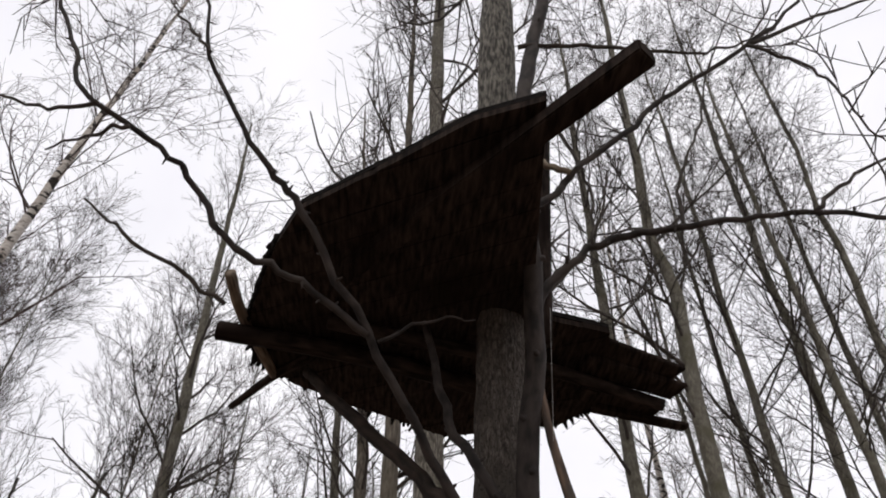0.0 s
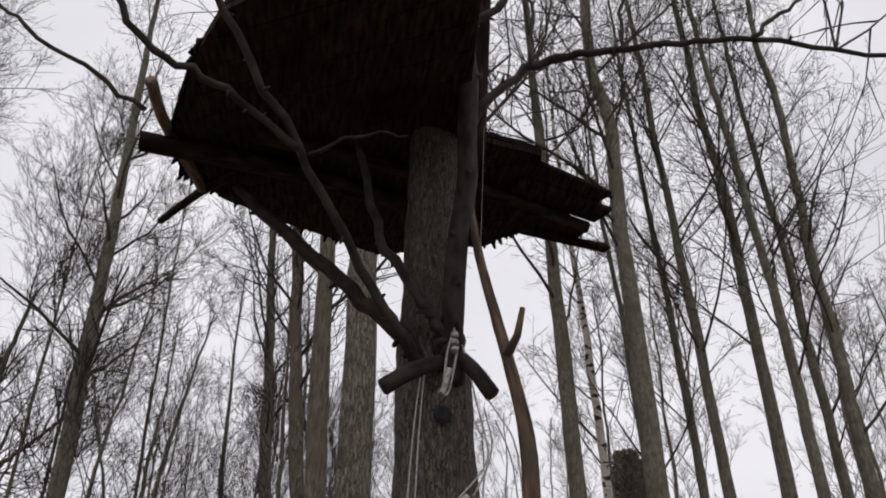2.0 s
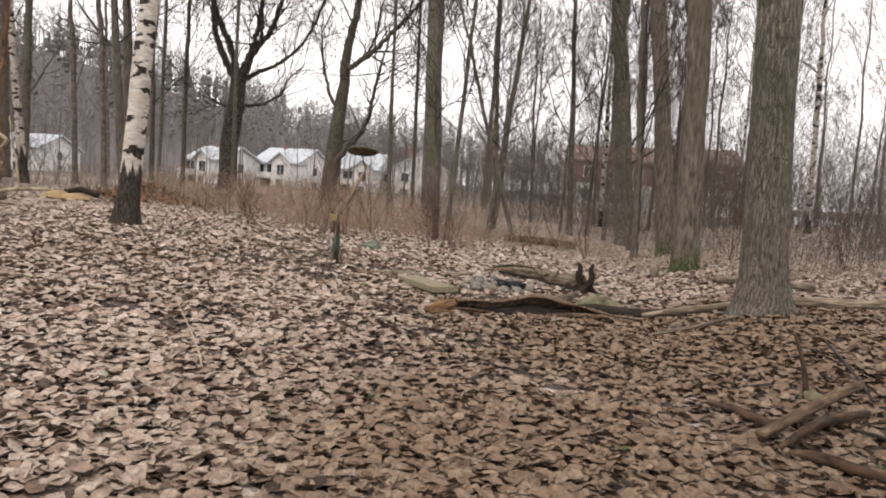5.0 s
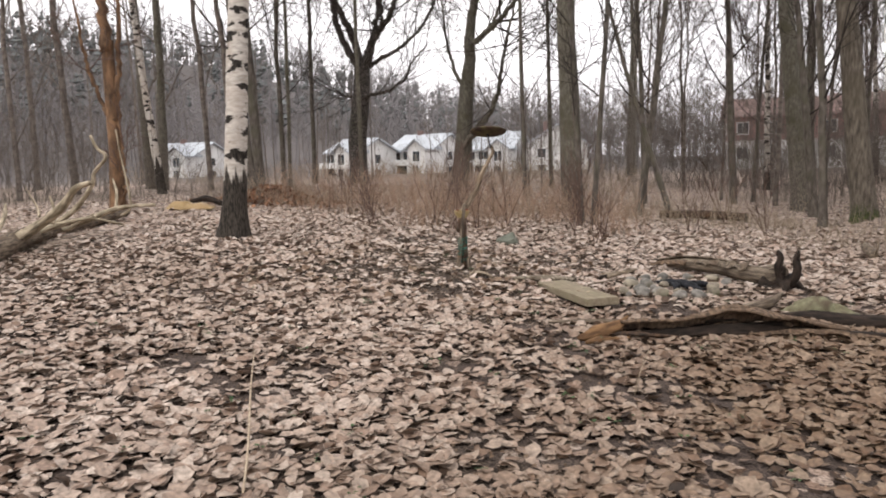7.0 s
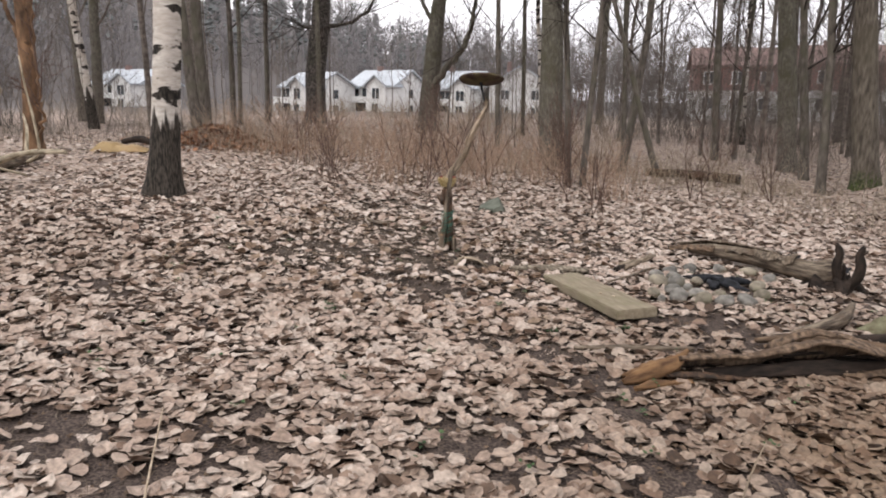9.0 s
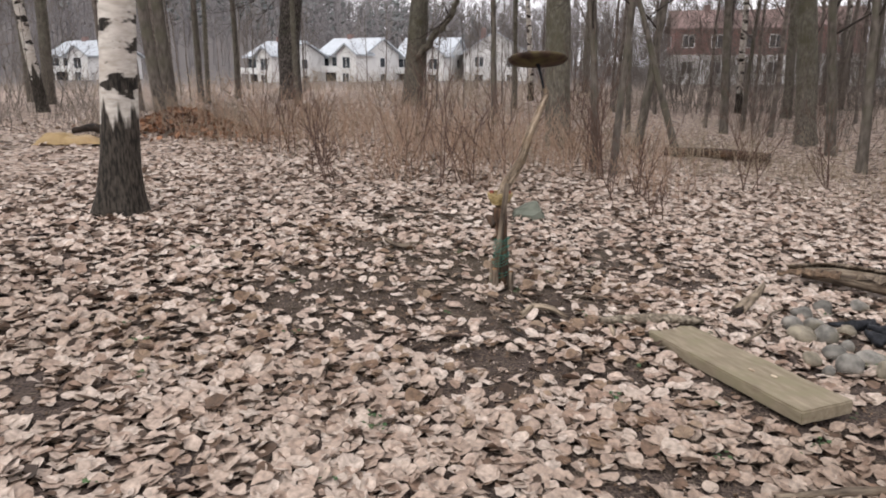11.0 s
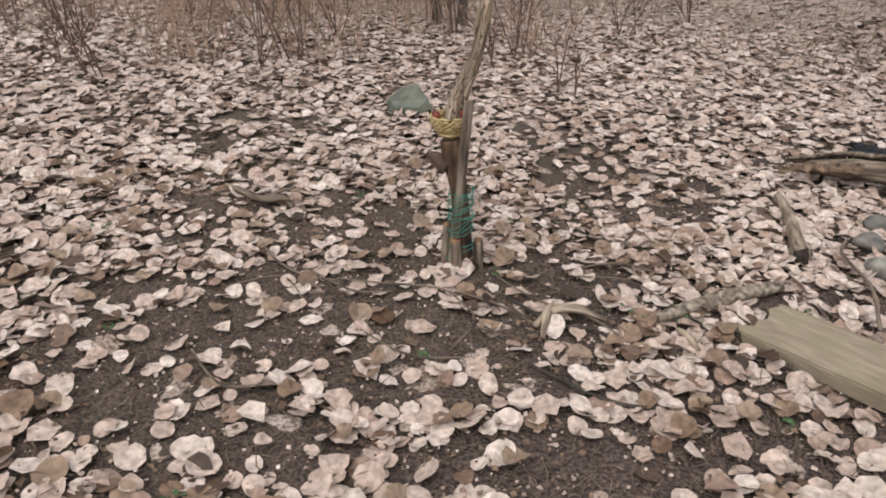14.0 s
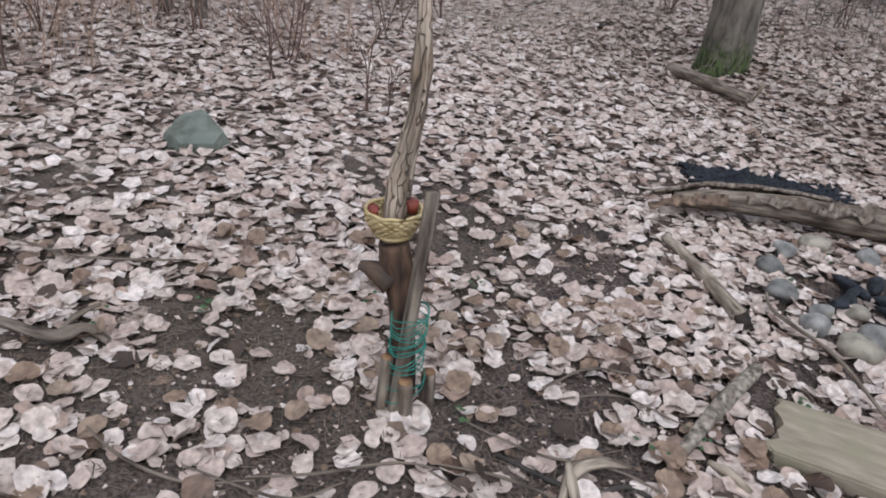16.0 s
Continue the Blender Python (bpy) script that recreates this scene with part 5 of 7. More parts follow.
limb([(0.47, 2.60, 2.28), (0.46, 2.52, 2.39), (0.45, 2.50, 2.53), (0.48, 2.40, 3.14), (0.47, 2.30, 3.66), (0.45, 2.30, 4.44), (0.53, 2.30, 5.06), (0.61, 2.30, 5.62), (0.7, 2.3, 6.6)], 0.044, 0.036, "second_stem", M_LIMB, seed=9, n=40, k=12)
limb([(0.48, 2.42, 3.30), (0.56, 2.40, 3.43), (0.74, 2.36, 3.61), (0.92, 2.30, 3.66), (1.10, 2.20, 3.63), (1.39, 2.15, 3.67), (1.66, 2.10, 3.69), (2.0, 2.10, 3.68), (2.7, 2.05, 3.72)], 0.023, 0.009, seed=10, n=34)
limb([(1.64, 2.10, 3.69), (1.86, 2.10, 3.91), (2.17, 2.10, 4.14), (2.6, 2.1, 4.5)], 0.012, 0.004, "twig", M_TWIG, seed=11, n=16, k=5)
limb([(0.47, 2.34, 3.8), (0.61, 2.36, 3.95), (0.71, 2.34, 4.09), (0.95, 2.25, 4.29), (1.21, 2.20, 4.58), (1.66, 2.10, 4.95), (1.98, 2.10, 5.34), (2.5, 2.1, 6.2)], 0.020, 0.009, seed=12, n=34)
limb([(1.64, 2.10, 4.93), (2.03, 2.10, 5.22), (2.54, 2.10, 5.58), (3.1, 2.1, 5.9)], 0.014, 0.005, "twig", M_TWIG, seed=13, n=16, k=5)
limb([(0.50, 2.36, 4.15), (0.67, 2.32, 4.05)], 0.016, 0.018, "branch_stub", M_DEAD, seed=14, n=8)
limb([(1.64, 2.10, 4.93), (1.98, 2.10, 4.73), (2.08, 2.10, 4.33), (2.20, 2.10, 4.14)], 0.011, 0.003, "twig", M_TWIG, seed=16, n=22, k=5)
limb([(0.44, 2.30, 5.02), (0.86, 2.25, 5.03), (1.36, 2.20, 4.96), (1.68, 2.15, 5.04), (1.92, 2.10, 5.32)], 0.013, 0.004, "twig", M_TWIG, seed=17, n=24, k=5)
limb([(1.11, 2.20, 3.64), (1.13, 2.20, 3.92), (1.30, 2.20, 4.34), (1.45, 2.20, 4.84), (1.74, 2.20, 5.52)], 0.010, 0.003, "twig", M_TWIG, seed=18, n=22, k=5)
limb([(0.63, 2.35, 4.41), (0.76, 2.35, 4.02), (0.74, 2.33, 3.61)], 0.011, 0.006, "twig", M_TWIG, seed=19, n=14, k=5)
limb([(-0.86, 1.65, 3.81), (-0.99, 1.65, 3.98), (-1.13, 1.65, 4.17)], 0.008, 0.003, "twig", M_TWIG, seed=20, n=14, k=5)
limb([(-0.67, 2.10, 2.97), (-0.86, 2.00, 3.04), (-1.05, 1.90, 3.12), (-1.19, 1.90, 3.23)], 0.010, 0.004, "twig", M_TWIG, seed=21, n=16, k=5)
# upper crown of the same tree
g = Geo()
rs = np.random.RandomState(31)
for b in range(6):
    h = 7.0 + 8 * (b / 6) ** 0.9
    a_, el_ = rs.rand() * 6.283, radians(35 + 25 * rs.rand())
    branch(g, rs, (float(np.interp(h, hs, cx)), 0, h), (math.cos(a_) * math.cos(el_), math.sin(a_) * math.cos(el_), math.sin(el_)), 2.6 * (1.1 - 0.05 * b), 0.03, 0, TALL)
for tip in ((-0.94, 1.6, 4.12), (-1.50, 1.60, 4.06), (2.03, 2.1, 3.69), (2.12, 2.10, 5.54), (0.61, 2.3, 5.62), (1.64, 2.1, 4.93)):
    for _ in range(3):
        d_ = np.array([np.sign(tip[0]) * rs.rand(), rs.randn() * 0.5, 0.6 + 0.6 * rs.rand()])
        branch(g, rs, np.array(in_oak([tip])[0]), d_ / np.linalg.norm(d_), 0.9 + 0.6 * rs.rand(), 0.007, 1, LIGHT)
part("crown", g, M_TWIG, oak)
# black lumps for cracks and a knot hole, the recess's shade in their colour
for hx, hy, hz_, hw, hh in ((0.375, 2.555, 1.06, 0.016, 0.05), (0.56, 2.56, 1.0, 0.014, 0.055), (0.42, 2.54, 2.13, 0.035, 0.035)):
    bm = bmesh.new()
    bmesh.ops.create_uvsphere(bm, u_segments=14, v_segments=8, radius=1.0)
    for v in bm.verts:
        v.co = Vector((v.co.x * hw, v.co.y * 0.02, v.co.z * hh)) + Vector(in_oak([(hx, hy, hz_)])[0])
    part("bark_hole", bm, M_CHAR, oak)
bm = bmesh.new()
bmesh.ops.create_uvsphere(bm, u_segments=18, v_segments=10, radius=1.0)
for v in bm.verts:
    w_ = 1 + 0.18 * noise.noise(v.co * 2.5)
    v.co = Vector((v.co.x * 0.036 * w_, v.co.y * 0.012, v.co.z * 0.10 * w_)) + Vector(in_oak([(0.515, 2.553, 1.0)])[0])
part("bare_patch", bm, M_MAPLE, oak, "barkless worn patch beside the hole")
tagged(oak, "furrowed trunk with side stems carrying a platform", "tree")

# the platform
PZ = 3.43
OUTLINE = [(0.37, 1.46), (0.14, 1.57), (-0.12, 1.79), (-0.49, 2.08), (-0.60, 2.30), (-0.76, 2.78), (-0.80, 3.02), (-0.78, 3.22), (-0.61, 3.42), (-0.38, 3.57), (0.23, 3.89), (0.83, 3.66), (1.02, 3.36), (0.90, 2.74), (0.52, 2.65), (0.40, 1.68)]
platform = new("tree_platform")
platform.location = (0.1, 2.7, PZ)


def cut(poly, a, b, c):
    """The part of a polygon where a*x + b*y <= c."""
    out = []
    for k in range(len(poly)):
        p, q = poly[k - 1], poly[k]
        sp, sq = a * p[0] + b * p[1] - c, a * q[0] + b * q[1] - c
        if (sp <= 0) != (sq <= 0):
            t = sp / (sp - sq)
            out.append((p[0] + t * (q[0] - p[0]), p[1] + t * (q[1] - p[1])))
        if sq <= 0:
            out.append(q)
    return out


def slab(poly, z0, z1):
    """An upright prism over a polygon, round the platform's middle."""
    bm = bmesh.new()
    lo = [bm.verts.new((x - 0.1, y - 2.7, z0)) for x, y in poly]
    hi = [bm.verts.new((x - 0.1, y - 2.7, z1)) for x, y in poly]
    bm.faces.new(lo[::-1])
    bm.faces.new(hi)
    for k in range(len(poly)):
        bm.faces.new((lo[k - 1], lo[k], hi[k], hi[k - 1]))
    bmesh.ops.recalc_face_normals(bm, faces=bm.faces)
    return bm


rs = np.random.RandomState(8)
ax, ay = 0.50, 0.866
pos = 1.35
while pos < 3.95:
    wide = 0.11 + 0.05 * rs.rand()
    strip = cut(cut(OUTLINE, ax, ay, pos + wide), -ax, -ay, -(pos + 0.006))
    if len(strip) > 2:
        lift = 0.006 * rs.rand()
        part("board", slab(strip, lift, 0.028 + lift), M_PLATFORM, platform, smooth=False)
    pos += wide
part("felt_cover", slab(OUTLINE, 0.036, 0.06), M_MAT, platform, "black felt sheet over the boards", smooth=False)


def beam(pts, r, name, mat, k=8, seed=1, taper=1.0, parent=None, rough=0.2):
    g = Geo()
    p = curve_through([(x - 0.1, y - 2.7, z - PZ) for x, y, z in pts], 14)
    tube(g, p, np.linspace(r, r * taper, len(p)), k, True, rough, seed)
    return part(name, g, mat, parent or platform)


def bar(a, b, w, h, name, mat):
    """A squared timber from a to b."""
    a, b = Vector(a) - Vector((0.1, 2.7, PZ)), Vector(b) - Vector((0.1, 2.7, PZ))
    bm = bmesh.new()
    bmesh.ops.create_cube(bm, size=1.0)
    d = (b - a)
    m = Matrix.Translation((a + b) / 2) @ d.to_track_quat("X", "Z").to_matrix().to_4x4() @ Matrix.Diagonal((d.length, w, h, 1))
    bmesh.ops.transform(bm, matrix=m, verts=bm.verts)
    bmesh.ops.bevel(bm, geom=bm.edges[:], offset=0.006, segments=2, affect="EDGES")
    return part(name, bm, mat, platform, smooth=False)


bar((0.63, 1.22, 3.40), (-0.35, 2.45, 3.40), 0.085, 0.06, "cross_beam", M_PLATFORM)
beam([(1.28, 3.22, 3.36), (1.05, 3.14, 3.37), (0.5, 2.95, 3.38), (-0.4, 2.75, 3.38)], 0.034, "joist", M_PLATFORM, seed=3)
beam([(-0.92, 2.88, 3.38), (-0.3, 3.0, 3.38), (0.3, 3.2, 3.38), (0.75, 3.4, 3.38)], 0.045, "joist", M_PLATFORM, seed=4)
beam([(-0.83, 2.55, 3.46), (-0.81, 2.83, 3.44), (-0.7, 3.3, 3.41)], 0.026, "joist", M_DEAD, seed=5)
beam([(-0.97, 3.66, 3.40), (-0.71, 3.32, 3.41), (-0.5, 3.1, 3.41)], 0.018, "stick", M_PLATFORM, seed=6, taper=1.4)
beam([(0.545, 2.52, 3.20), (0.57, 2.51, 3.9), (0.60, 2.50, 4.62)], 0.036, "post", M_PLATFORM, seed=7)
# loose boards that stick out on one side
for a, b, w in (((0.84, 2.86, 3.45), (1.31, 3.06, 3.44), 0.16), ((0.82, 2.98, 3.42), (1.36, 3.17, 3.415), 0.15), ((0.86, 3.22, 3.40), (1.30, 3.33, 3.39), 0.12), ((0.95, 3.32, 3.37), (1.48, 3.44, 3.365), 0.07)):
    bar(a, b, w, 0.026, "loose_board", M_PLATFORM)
# ragged fringe of the felt
g = Geo()
rs = np.random.RandomState(12)
for k in range(4, 12):
    a, b = np.array(OUTLINE[k]), np.array(OUTLINE[k + 1])
    for s in np.arange(0, 1, 0.035):
        q = a + (b - a) * s
        o = (q - np.array([0.1, 2.7])) * (0.01 + 0.035 * rs.rand() ** 3)
        tube(g, [(q[0] - 0.1, q[1] - 2.7, 0.045), (q[0] - 0.1 + o[0], q[1] - 2.7 + o[1], 0.03 - 0.05 * rs.rand() ** 3)], [0.022, 0.006], 5)
part("felt_fringe", g, M_MAT, platform, "torn edge of the felt")
bm = bmesh.new()
bmesh.ops.create_uvsphere(bm, u_segments=10, v_segments=6, radius=1.0)
for v in bm.verts:
    v.co = Vector((v.co.x * 0.05 + 0.42, v.co.y * 0.04 + 0.92, v.co.z * 0.05 - 0.08))
part("block", bm, M_PLATFORM, platform)
tagged(platform, "dark board platform with felt cover and log joists", "platform")


def thing(name, pts, radii, mat, label, category, n=20, k=8, rough=0.25, seed=1, group=""):
    """A single log, stick or rope along a line."""
    g = Geo()
    p = curve_through(pts, n)
    o = p[0].copy()
    tube(g, p - o, np.interp(np.linspace(0, 1, n), np.linspace(0, 1, len(radii)), radii), k, True, rough, seed)
    ob = part(name, g, mat)
    ob.location = o
    return tagged(ob, label, category, group)


thing("foothold", [(0.20, 2.50, 2.20), (0.30, 2.51, 2.27), (0.42, 2.55, 2.33)], (0.031, 0.030, 0.028), M_LIMB, "short log foothold tied to the trunk", "foothold", 10, 10, 0.2, 1, "footholds on the trunk")
thing("foothold", [(0.47, 2.53, 2.35), (0.53, 2.50, 2.28), (0.585, 2.47, 2.19)], (0.028, 0.030, 0.031), M_LIMB, "short log foothold tied to the trunk", "foothold", 10, 10, 0.2, 2, "footholds on the trunk")


def rope_thing(pts, r, label, strap=None):
    g = Geo()
    p = curve_through(pts, 30)
    o = p[0].copy()
    tube(g, p - o, 0.55 * r, 6, True, 0.3, 1)
    ob = part("rope", g, M_ROPE)
    ob.location = o
    if strap:
        g = Geo()
        bend = [np.array(q) - o for q in strap]
        tube(g, curve_through(bend, 8 * len(bend)), 0.0115, 9, True, 0.6, 2)
        part("frayed_end", g, M_ROPE, ob, "pale frayed rope sleeve")
    return tagged(ob, label, "rope", "rope slings")


rope_thing([(0.47, 2.5, 2.42), (0.55, 2.50, 2.10), (0.57, 2.50, 1.97), (0.47, 2.49, 1.84), (0.385, 2.49, 1.75), (0.40, 2.485, 1.735), (0.50, 2.49, 1.82), (0.585, 2.50, 2.0), (0.56, 2.50, 2.15)], 0.006, "white rope loop hanging across the trunk", ((0.50, 2.475, 1.845), (0.44, 2.472, 1.80), (0.385, 2.472, 1.735), (0.395, 2.470, 1.728), (0.45, 2.470, 1.765), (0.51, 2.472, 1.81)))
rope_thing([(0.34, 2.53, 2.3), (0.315, 2.52, 2.05), (0.30, 2.51, 1.72), (0.31, 2.505, 1.70), (0.325, 2.51, 1.75), (0.335, 2.52, 2.05), (0.35, 2.53, 2.3)], 0.005, "white rope loop hanging down the trunk", ((0.305, 2.50, 1.70), (0.312, 2.50, 1.80)))
rope_thing([(0.55, 2.48, 2.2), (0.60, 2.46, 2.12), (0.66, 2.45, 2.0), (0.685, 2.45, 1.71), (0.672, 2.45, 1.70), (0.645, 2.45, 1.95), (0.59, 2.46, 2.1)], 0.005, "white rope loop hanging beside the trunk", ((0.678, 2.45, 1.70), (0.680, 2.45, 1.82)))
rope_thing([(0.45, 2.47, 2.44), (0.42, 2.46, 2.33), (0.41, 2.46, 2.19), (0.43, 2.46, 2.2), (0.46, 2.47, 2.36)], 0.007, "white rope knotted round the footholds", ((0.40, 2.455, 2.18), (0.43, 2.455, 2.27)))
rope_thing([(0.53, 2.40, 2.70), (0.54, 2.40, 3.0), (0.55, 2.40, 3.30)], 0.0014, "thin white cord hanging from the platform")
# shackle on the rope
bm = bmesh.new()
for k in range(3):
    g2 = bmesh.ops.create_uvsphere(bm, u_segments=10, v_segments=6, radius=0.016)
    for v in g2["verts"]:
        v.co = v.co + Vector((0.0, 0, -0.028 * k))
ob = part("shackle", bm, M_STEEL)
ob.location = (0.445, 2.462, 2.40)
tagged(ob, "small dull steel shackle on the rope", "shackle")

# dead forked pole that leans beside the trunk
pole = new("leaning_pole")
PO = Vector((1.35, 2.32, gz(1.35, 2.32)))
pole.location = PO
g = Geo()
rel = [tuple(Vector(p) - PO) for p in [(1.36, 2.30, PO.z - 0.03), (0.99, 2.30, 0.77), (0.87, 2.30, 1.0), (0.72, 2.30, 1.34), (0.67, 2.30, 1.62), (0.66, 2.30, 1.98), (0.60, 2.34, 2.32), (0.53, 2.42, 2.70), (0.50, 2.47, 2.98)]]
tube(g, curve_through(rel, 50), np.interp(np.linspace(0, 1, 50), [0, 0.3, 0.62, 0.66, 1], [0.036, 0.032, 0.028, 0.022, 0.015]), 14, True, 0.4, 5)
part("pole_stem", g, M_PEEL, pole)
g = Geo()
tube(g, curve_through([tuple(Vector(p) - PO) for p in [(0.675, 2.30, 1.54), (0.58, 2.35, 1.70), (0.50, 2.41, 1.83)]], 12), np.linspace(0.022, 0.013, 12), 10, True, 0.35, 6)
part("side_branch", g, M_PEEL, pole)
g = Geo()
tube(g, [tuple(Vector(p) - PO) for p in [(0.60, 2.33, 2.28), (0.64, 2.32, 2.36), (0.66, 2.31, 2.46)]], [0.02, 0.014, 0.01], 8, True, 0.25, 7)
part("side_branch", g, M_RUST, pole)
tagged(pole, "forked dead pole with peeling rusty bark", "pole")


# ---- the feeding post ----
post = new("feeder_post")
FX, FY = -4.13, 8.86
FZ = gz(FX, FY)
post.location = (FX, FY, FZ)
rel = lambda pts: [(x - FX, y - FY, z - FZ) for x, y, z in pts]
g = Geo()
tube(g, curve_through(rel([(-4.15, 8.88, 0.15), (-4.17, 8.89, 0.45), (-4.20, 8.91, 0.680)]), 26), np.interp(np.linspace(0, 1, 26), [0, 0.1, 0.6, 0.85, 1], [0.044, 0.036, 0.033, 0.044, 0.040]), 16, True, 0.14, 3)
stump = part("stump", g, M_RUST, post, "dark dead stump")
g = Geo()
tube(g, curve_through(rel([(-4.21, 8.90, 0.58), (-4.25, 8.91, 0.605), (-4.285, 8.92, 0.62)]), 8), np.linspace(0.034, 0.010, 8), 10, True, 0.4, 4)
part("knob", g, M_RUST, stump)
g = Geo()
tube(g, curve_through(rel([(-4.20, 8.925, 0.62), (-4.185, 8.95, 0.78), (-4.145, 9.01, 0.87), (-4.10, 9.07, 0.97), (-4.075, 9.12, 1.10), (-4.04, 9.23, 1.24), (-4.02, 9.32, 1.34), (-4.05, 9.37, 1.40)]), 60), np.interp(np.linspace(0, 1, 60), [0, 0.3, 0.48, 0.53, 0.6, 1], [0.032, 0.028, 0.023, 0.028, 0.022, 0.013]), 18, True, 0.34, 8)
part("branch", g, M_CRACKED, post, "pale barkless branch with long cracks")
for pts, r, lb in ((((-4.205, 8.825, 0.15), (-4.17, 8.83, 0.5), (-4.135, 8.84, 0.84)), 0.020, "long thin stake"), (((-4.18, 8.785, 0.14), (-4.185, 8.795, 0.32)), 0.023, "short cut stake"),
                   (((-4.10, 8.835, 0.14), (-4.10, 8.84, 0.30)), 0.023, "short cut stake"), (((-4.23, 8.85, 0.14), (-4.215, 8.86, 0.36)), 0.02, "cut stake")):
    g = Geo()
    tube(g, curve_through(rel(pts), 12), np.linspace(r, r * 0.85, 12), 10, True, 0.15, 9)
    stake = part("stake", g, M_DEAD, post, lb)
    g = Geo()
    e = rel(pts)[-1]
    tube(g, [(e[0], e[1], e[2] - 0.001), (e[0], e[1], e[2] + 0.004)], r * 0.8, 10)
    if lb != "long thin stake":
        part("cut_end", g, M_HEART, stake, "freshly cut orange end")
rs = np.random.RandomState(15)
for k in range(15):
    h = (0.07 + 0.03 * k) if k < 2 else (0.145 + 0.0135 * (k - 2) + 0.008 * rs.rand())
    rad = 0.056 if k < 2 else 0.046 + 0.006 * rs.rand()
    a = np.linspace(0, 6.283, 22)
    pts = np.stack([-0.04 + 0.02 * h + rad * np.cos(a), -0.01 + rad * np.sin(a), h + rs.uniform(0.008, 0.03) * np.cos(a) + 0.004 * np.sin(3 * a + k)], -1)
    g = Geo()
    tube(g, pts, 0.0015, 5, False)
    part("twine", g, M_TWINE, post)
tagged(post, "dead branch tied to stakes with green twine", "feeder post")

# basket on the stump, woven from strips
basket = new("basket")
BX, BY, BZ = -4.20, 8.92, 0.702
basket.location = (BX, BY, BZ)
rows_b, cols_b = 7, 34
for k in range(rows_b):
    g = Geo()
    a = np.linspace(0, 6.283, cols_b * 2 + 1)
    rad = 0.044 + 0.027 * math.sin((k + 0.6) / rows_b * 1.5)
    bump_ = 0.0032 * np.where((np.arange(len(a)) // 2 + k) % 2 == 0, 1, -1)
    tube(g, np.stack([(rad + bump_) * np.cos(a), (rad + bump_) * np.sin(a) * 0.9, np.full(len(a), 0.006 + 0.0082 * k)], -1), 0.0048, 6, False)
    part("woven_strip", g, M_BASKET, basket)
g = Geo()
a = np.linspace(0, 6.283, 40)
tube(g, np.stack([0.072 * np.cos(a), 0.065 * np.sin(a), 0.064 + 0.002 * np.sin(9 * a)], -1), 0.005, 7, False)
part("rim", g, M_BASKET, basket, "pale woven rim")
g = Geo()
tube(g, [(0, 0, -0.004), (0, 0, 0.004)], [0.050, 0.052], 20)
part("base", g, M_BASKET, basket)
tagged(basket, "small golden woven basket wedged on the stump", "basket")
for dx, dy, r in ((-0.054, 0.005, 0.015), (0.050, 0.012, 0.018), (0.042, 0.040, 0.014)):
    bm = bmesh.new()
    bmesh.ops.create_cone(bm, cap_ends=True, segments=14, radius1=0.85 * r, radius2=r, depth=2.0 * r)
    bmesh.ops.bevel(bm, geom=bm.edges[:], offset=0.15 * r, segments=2, affect="EDGES")
    for v in bm.verts:
        v.co *= 1 + 0.14 * noise.noise(v.co * 60)
    ob = part("fruit", bm, M_RED)
    ob.location = (BX + dx, BY + dy, BZ + 0.062)
    tagged(ob, "dark red dried fruit in the basket", "fruit", "fruits in the basket")

# round roof on a rod above the branch
disc = new("disc_roof")
DX, DY, DZ = -4.10, 9.39, 1.555
disc.matrix_world = pose(DX, DY, DZ, -11, -4, 0)
g = Geo()
a = np.arange(40) * 6.283 / 40
prof = [(0.02, -0.035), (0.10, -0.032), (0.17, -0.018), (0.188, -0.002), (0.19, 0.008), (0.18, 0.016), (0.10, 0.026), (0.02, 0.03)]
v = np.concatenate([np.stack([r * np.cos(a) * (1 + 0.02 * np.sin(3 * a)), r * np.sin(a), np.full(40, z)], -1) for r, z in prof])
i, j = np.meshgrid(np.arange(len(prof) - 1), np.arange(40), indexing="ij")
g.add(v, np.stack([i * 40 + j, i * 40 + (j + 1) % 40, (i + 1) * 40 + (j + 1) % 40, (i + 1) * 40 + j], -1).reshape(-1, 4))
part("disc", g, M_DISC, disc)
g = Geo()
tube(g, [(0.005, -0.03, -0.02), (0.03, -0.045, -0.10), (0.05, -0.05, -0.19)], [0.012, 0.008, 0.008], 8)
part("rod", g, M_CHAR, disc, "thin dark rod")
tagged(disc, "brown wooden disc roof on a thin rod", "disc")


# ---- things on the ground ----
def stone(x, y, sx, sy, sz, seed, mat, label, name="stone", group="", sub=3, turn=0.0, sink=0.25, facet=0.25):
    bm = bmesh.new()
    bmesh.ops.create_icosphere(bm, subdivisions=sub, radius=1.0)
    rs = np.random.RandomState(seed)
    o = Vector(rs.rand(3) * 20)
    for v in bm.verts:
        f = 1 + facet * noise.noise(v.co * 0.9 + o) + 0.06 * noise.noise(v.co * 3 + o)
        v.co = Vector((v.co.x * sx * f, v.co.y * sy * f, v.co.z * sz * f))
    ob = part(name, bm, mat)
    ob.matrix_world = pose(x, y, gz(x, y) + sz * (1 - 2 * sink), rs.uniform(-12, 12), rs.uniform(-12, 12), turn)
    return tagged(ob, label, {"moss_cushion": "moss", "moss_clump": "moss", "charred_wood": "charcoal", "rotten_stump": "stump"}.get(name, "stone"), group)


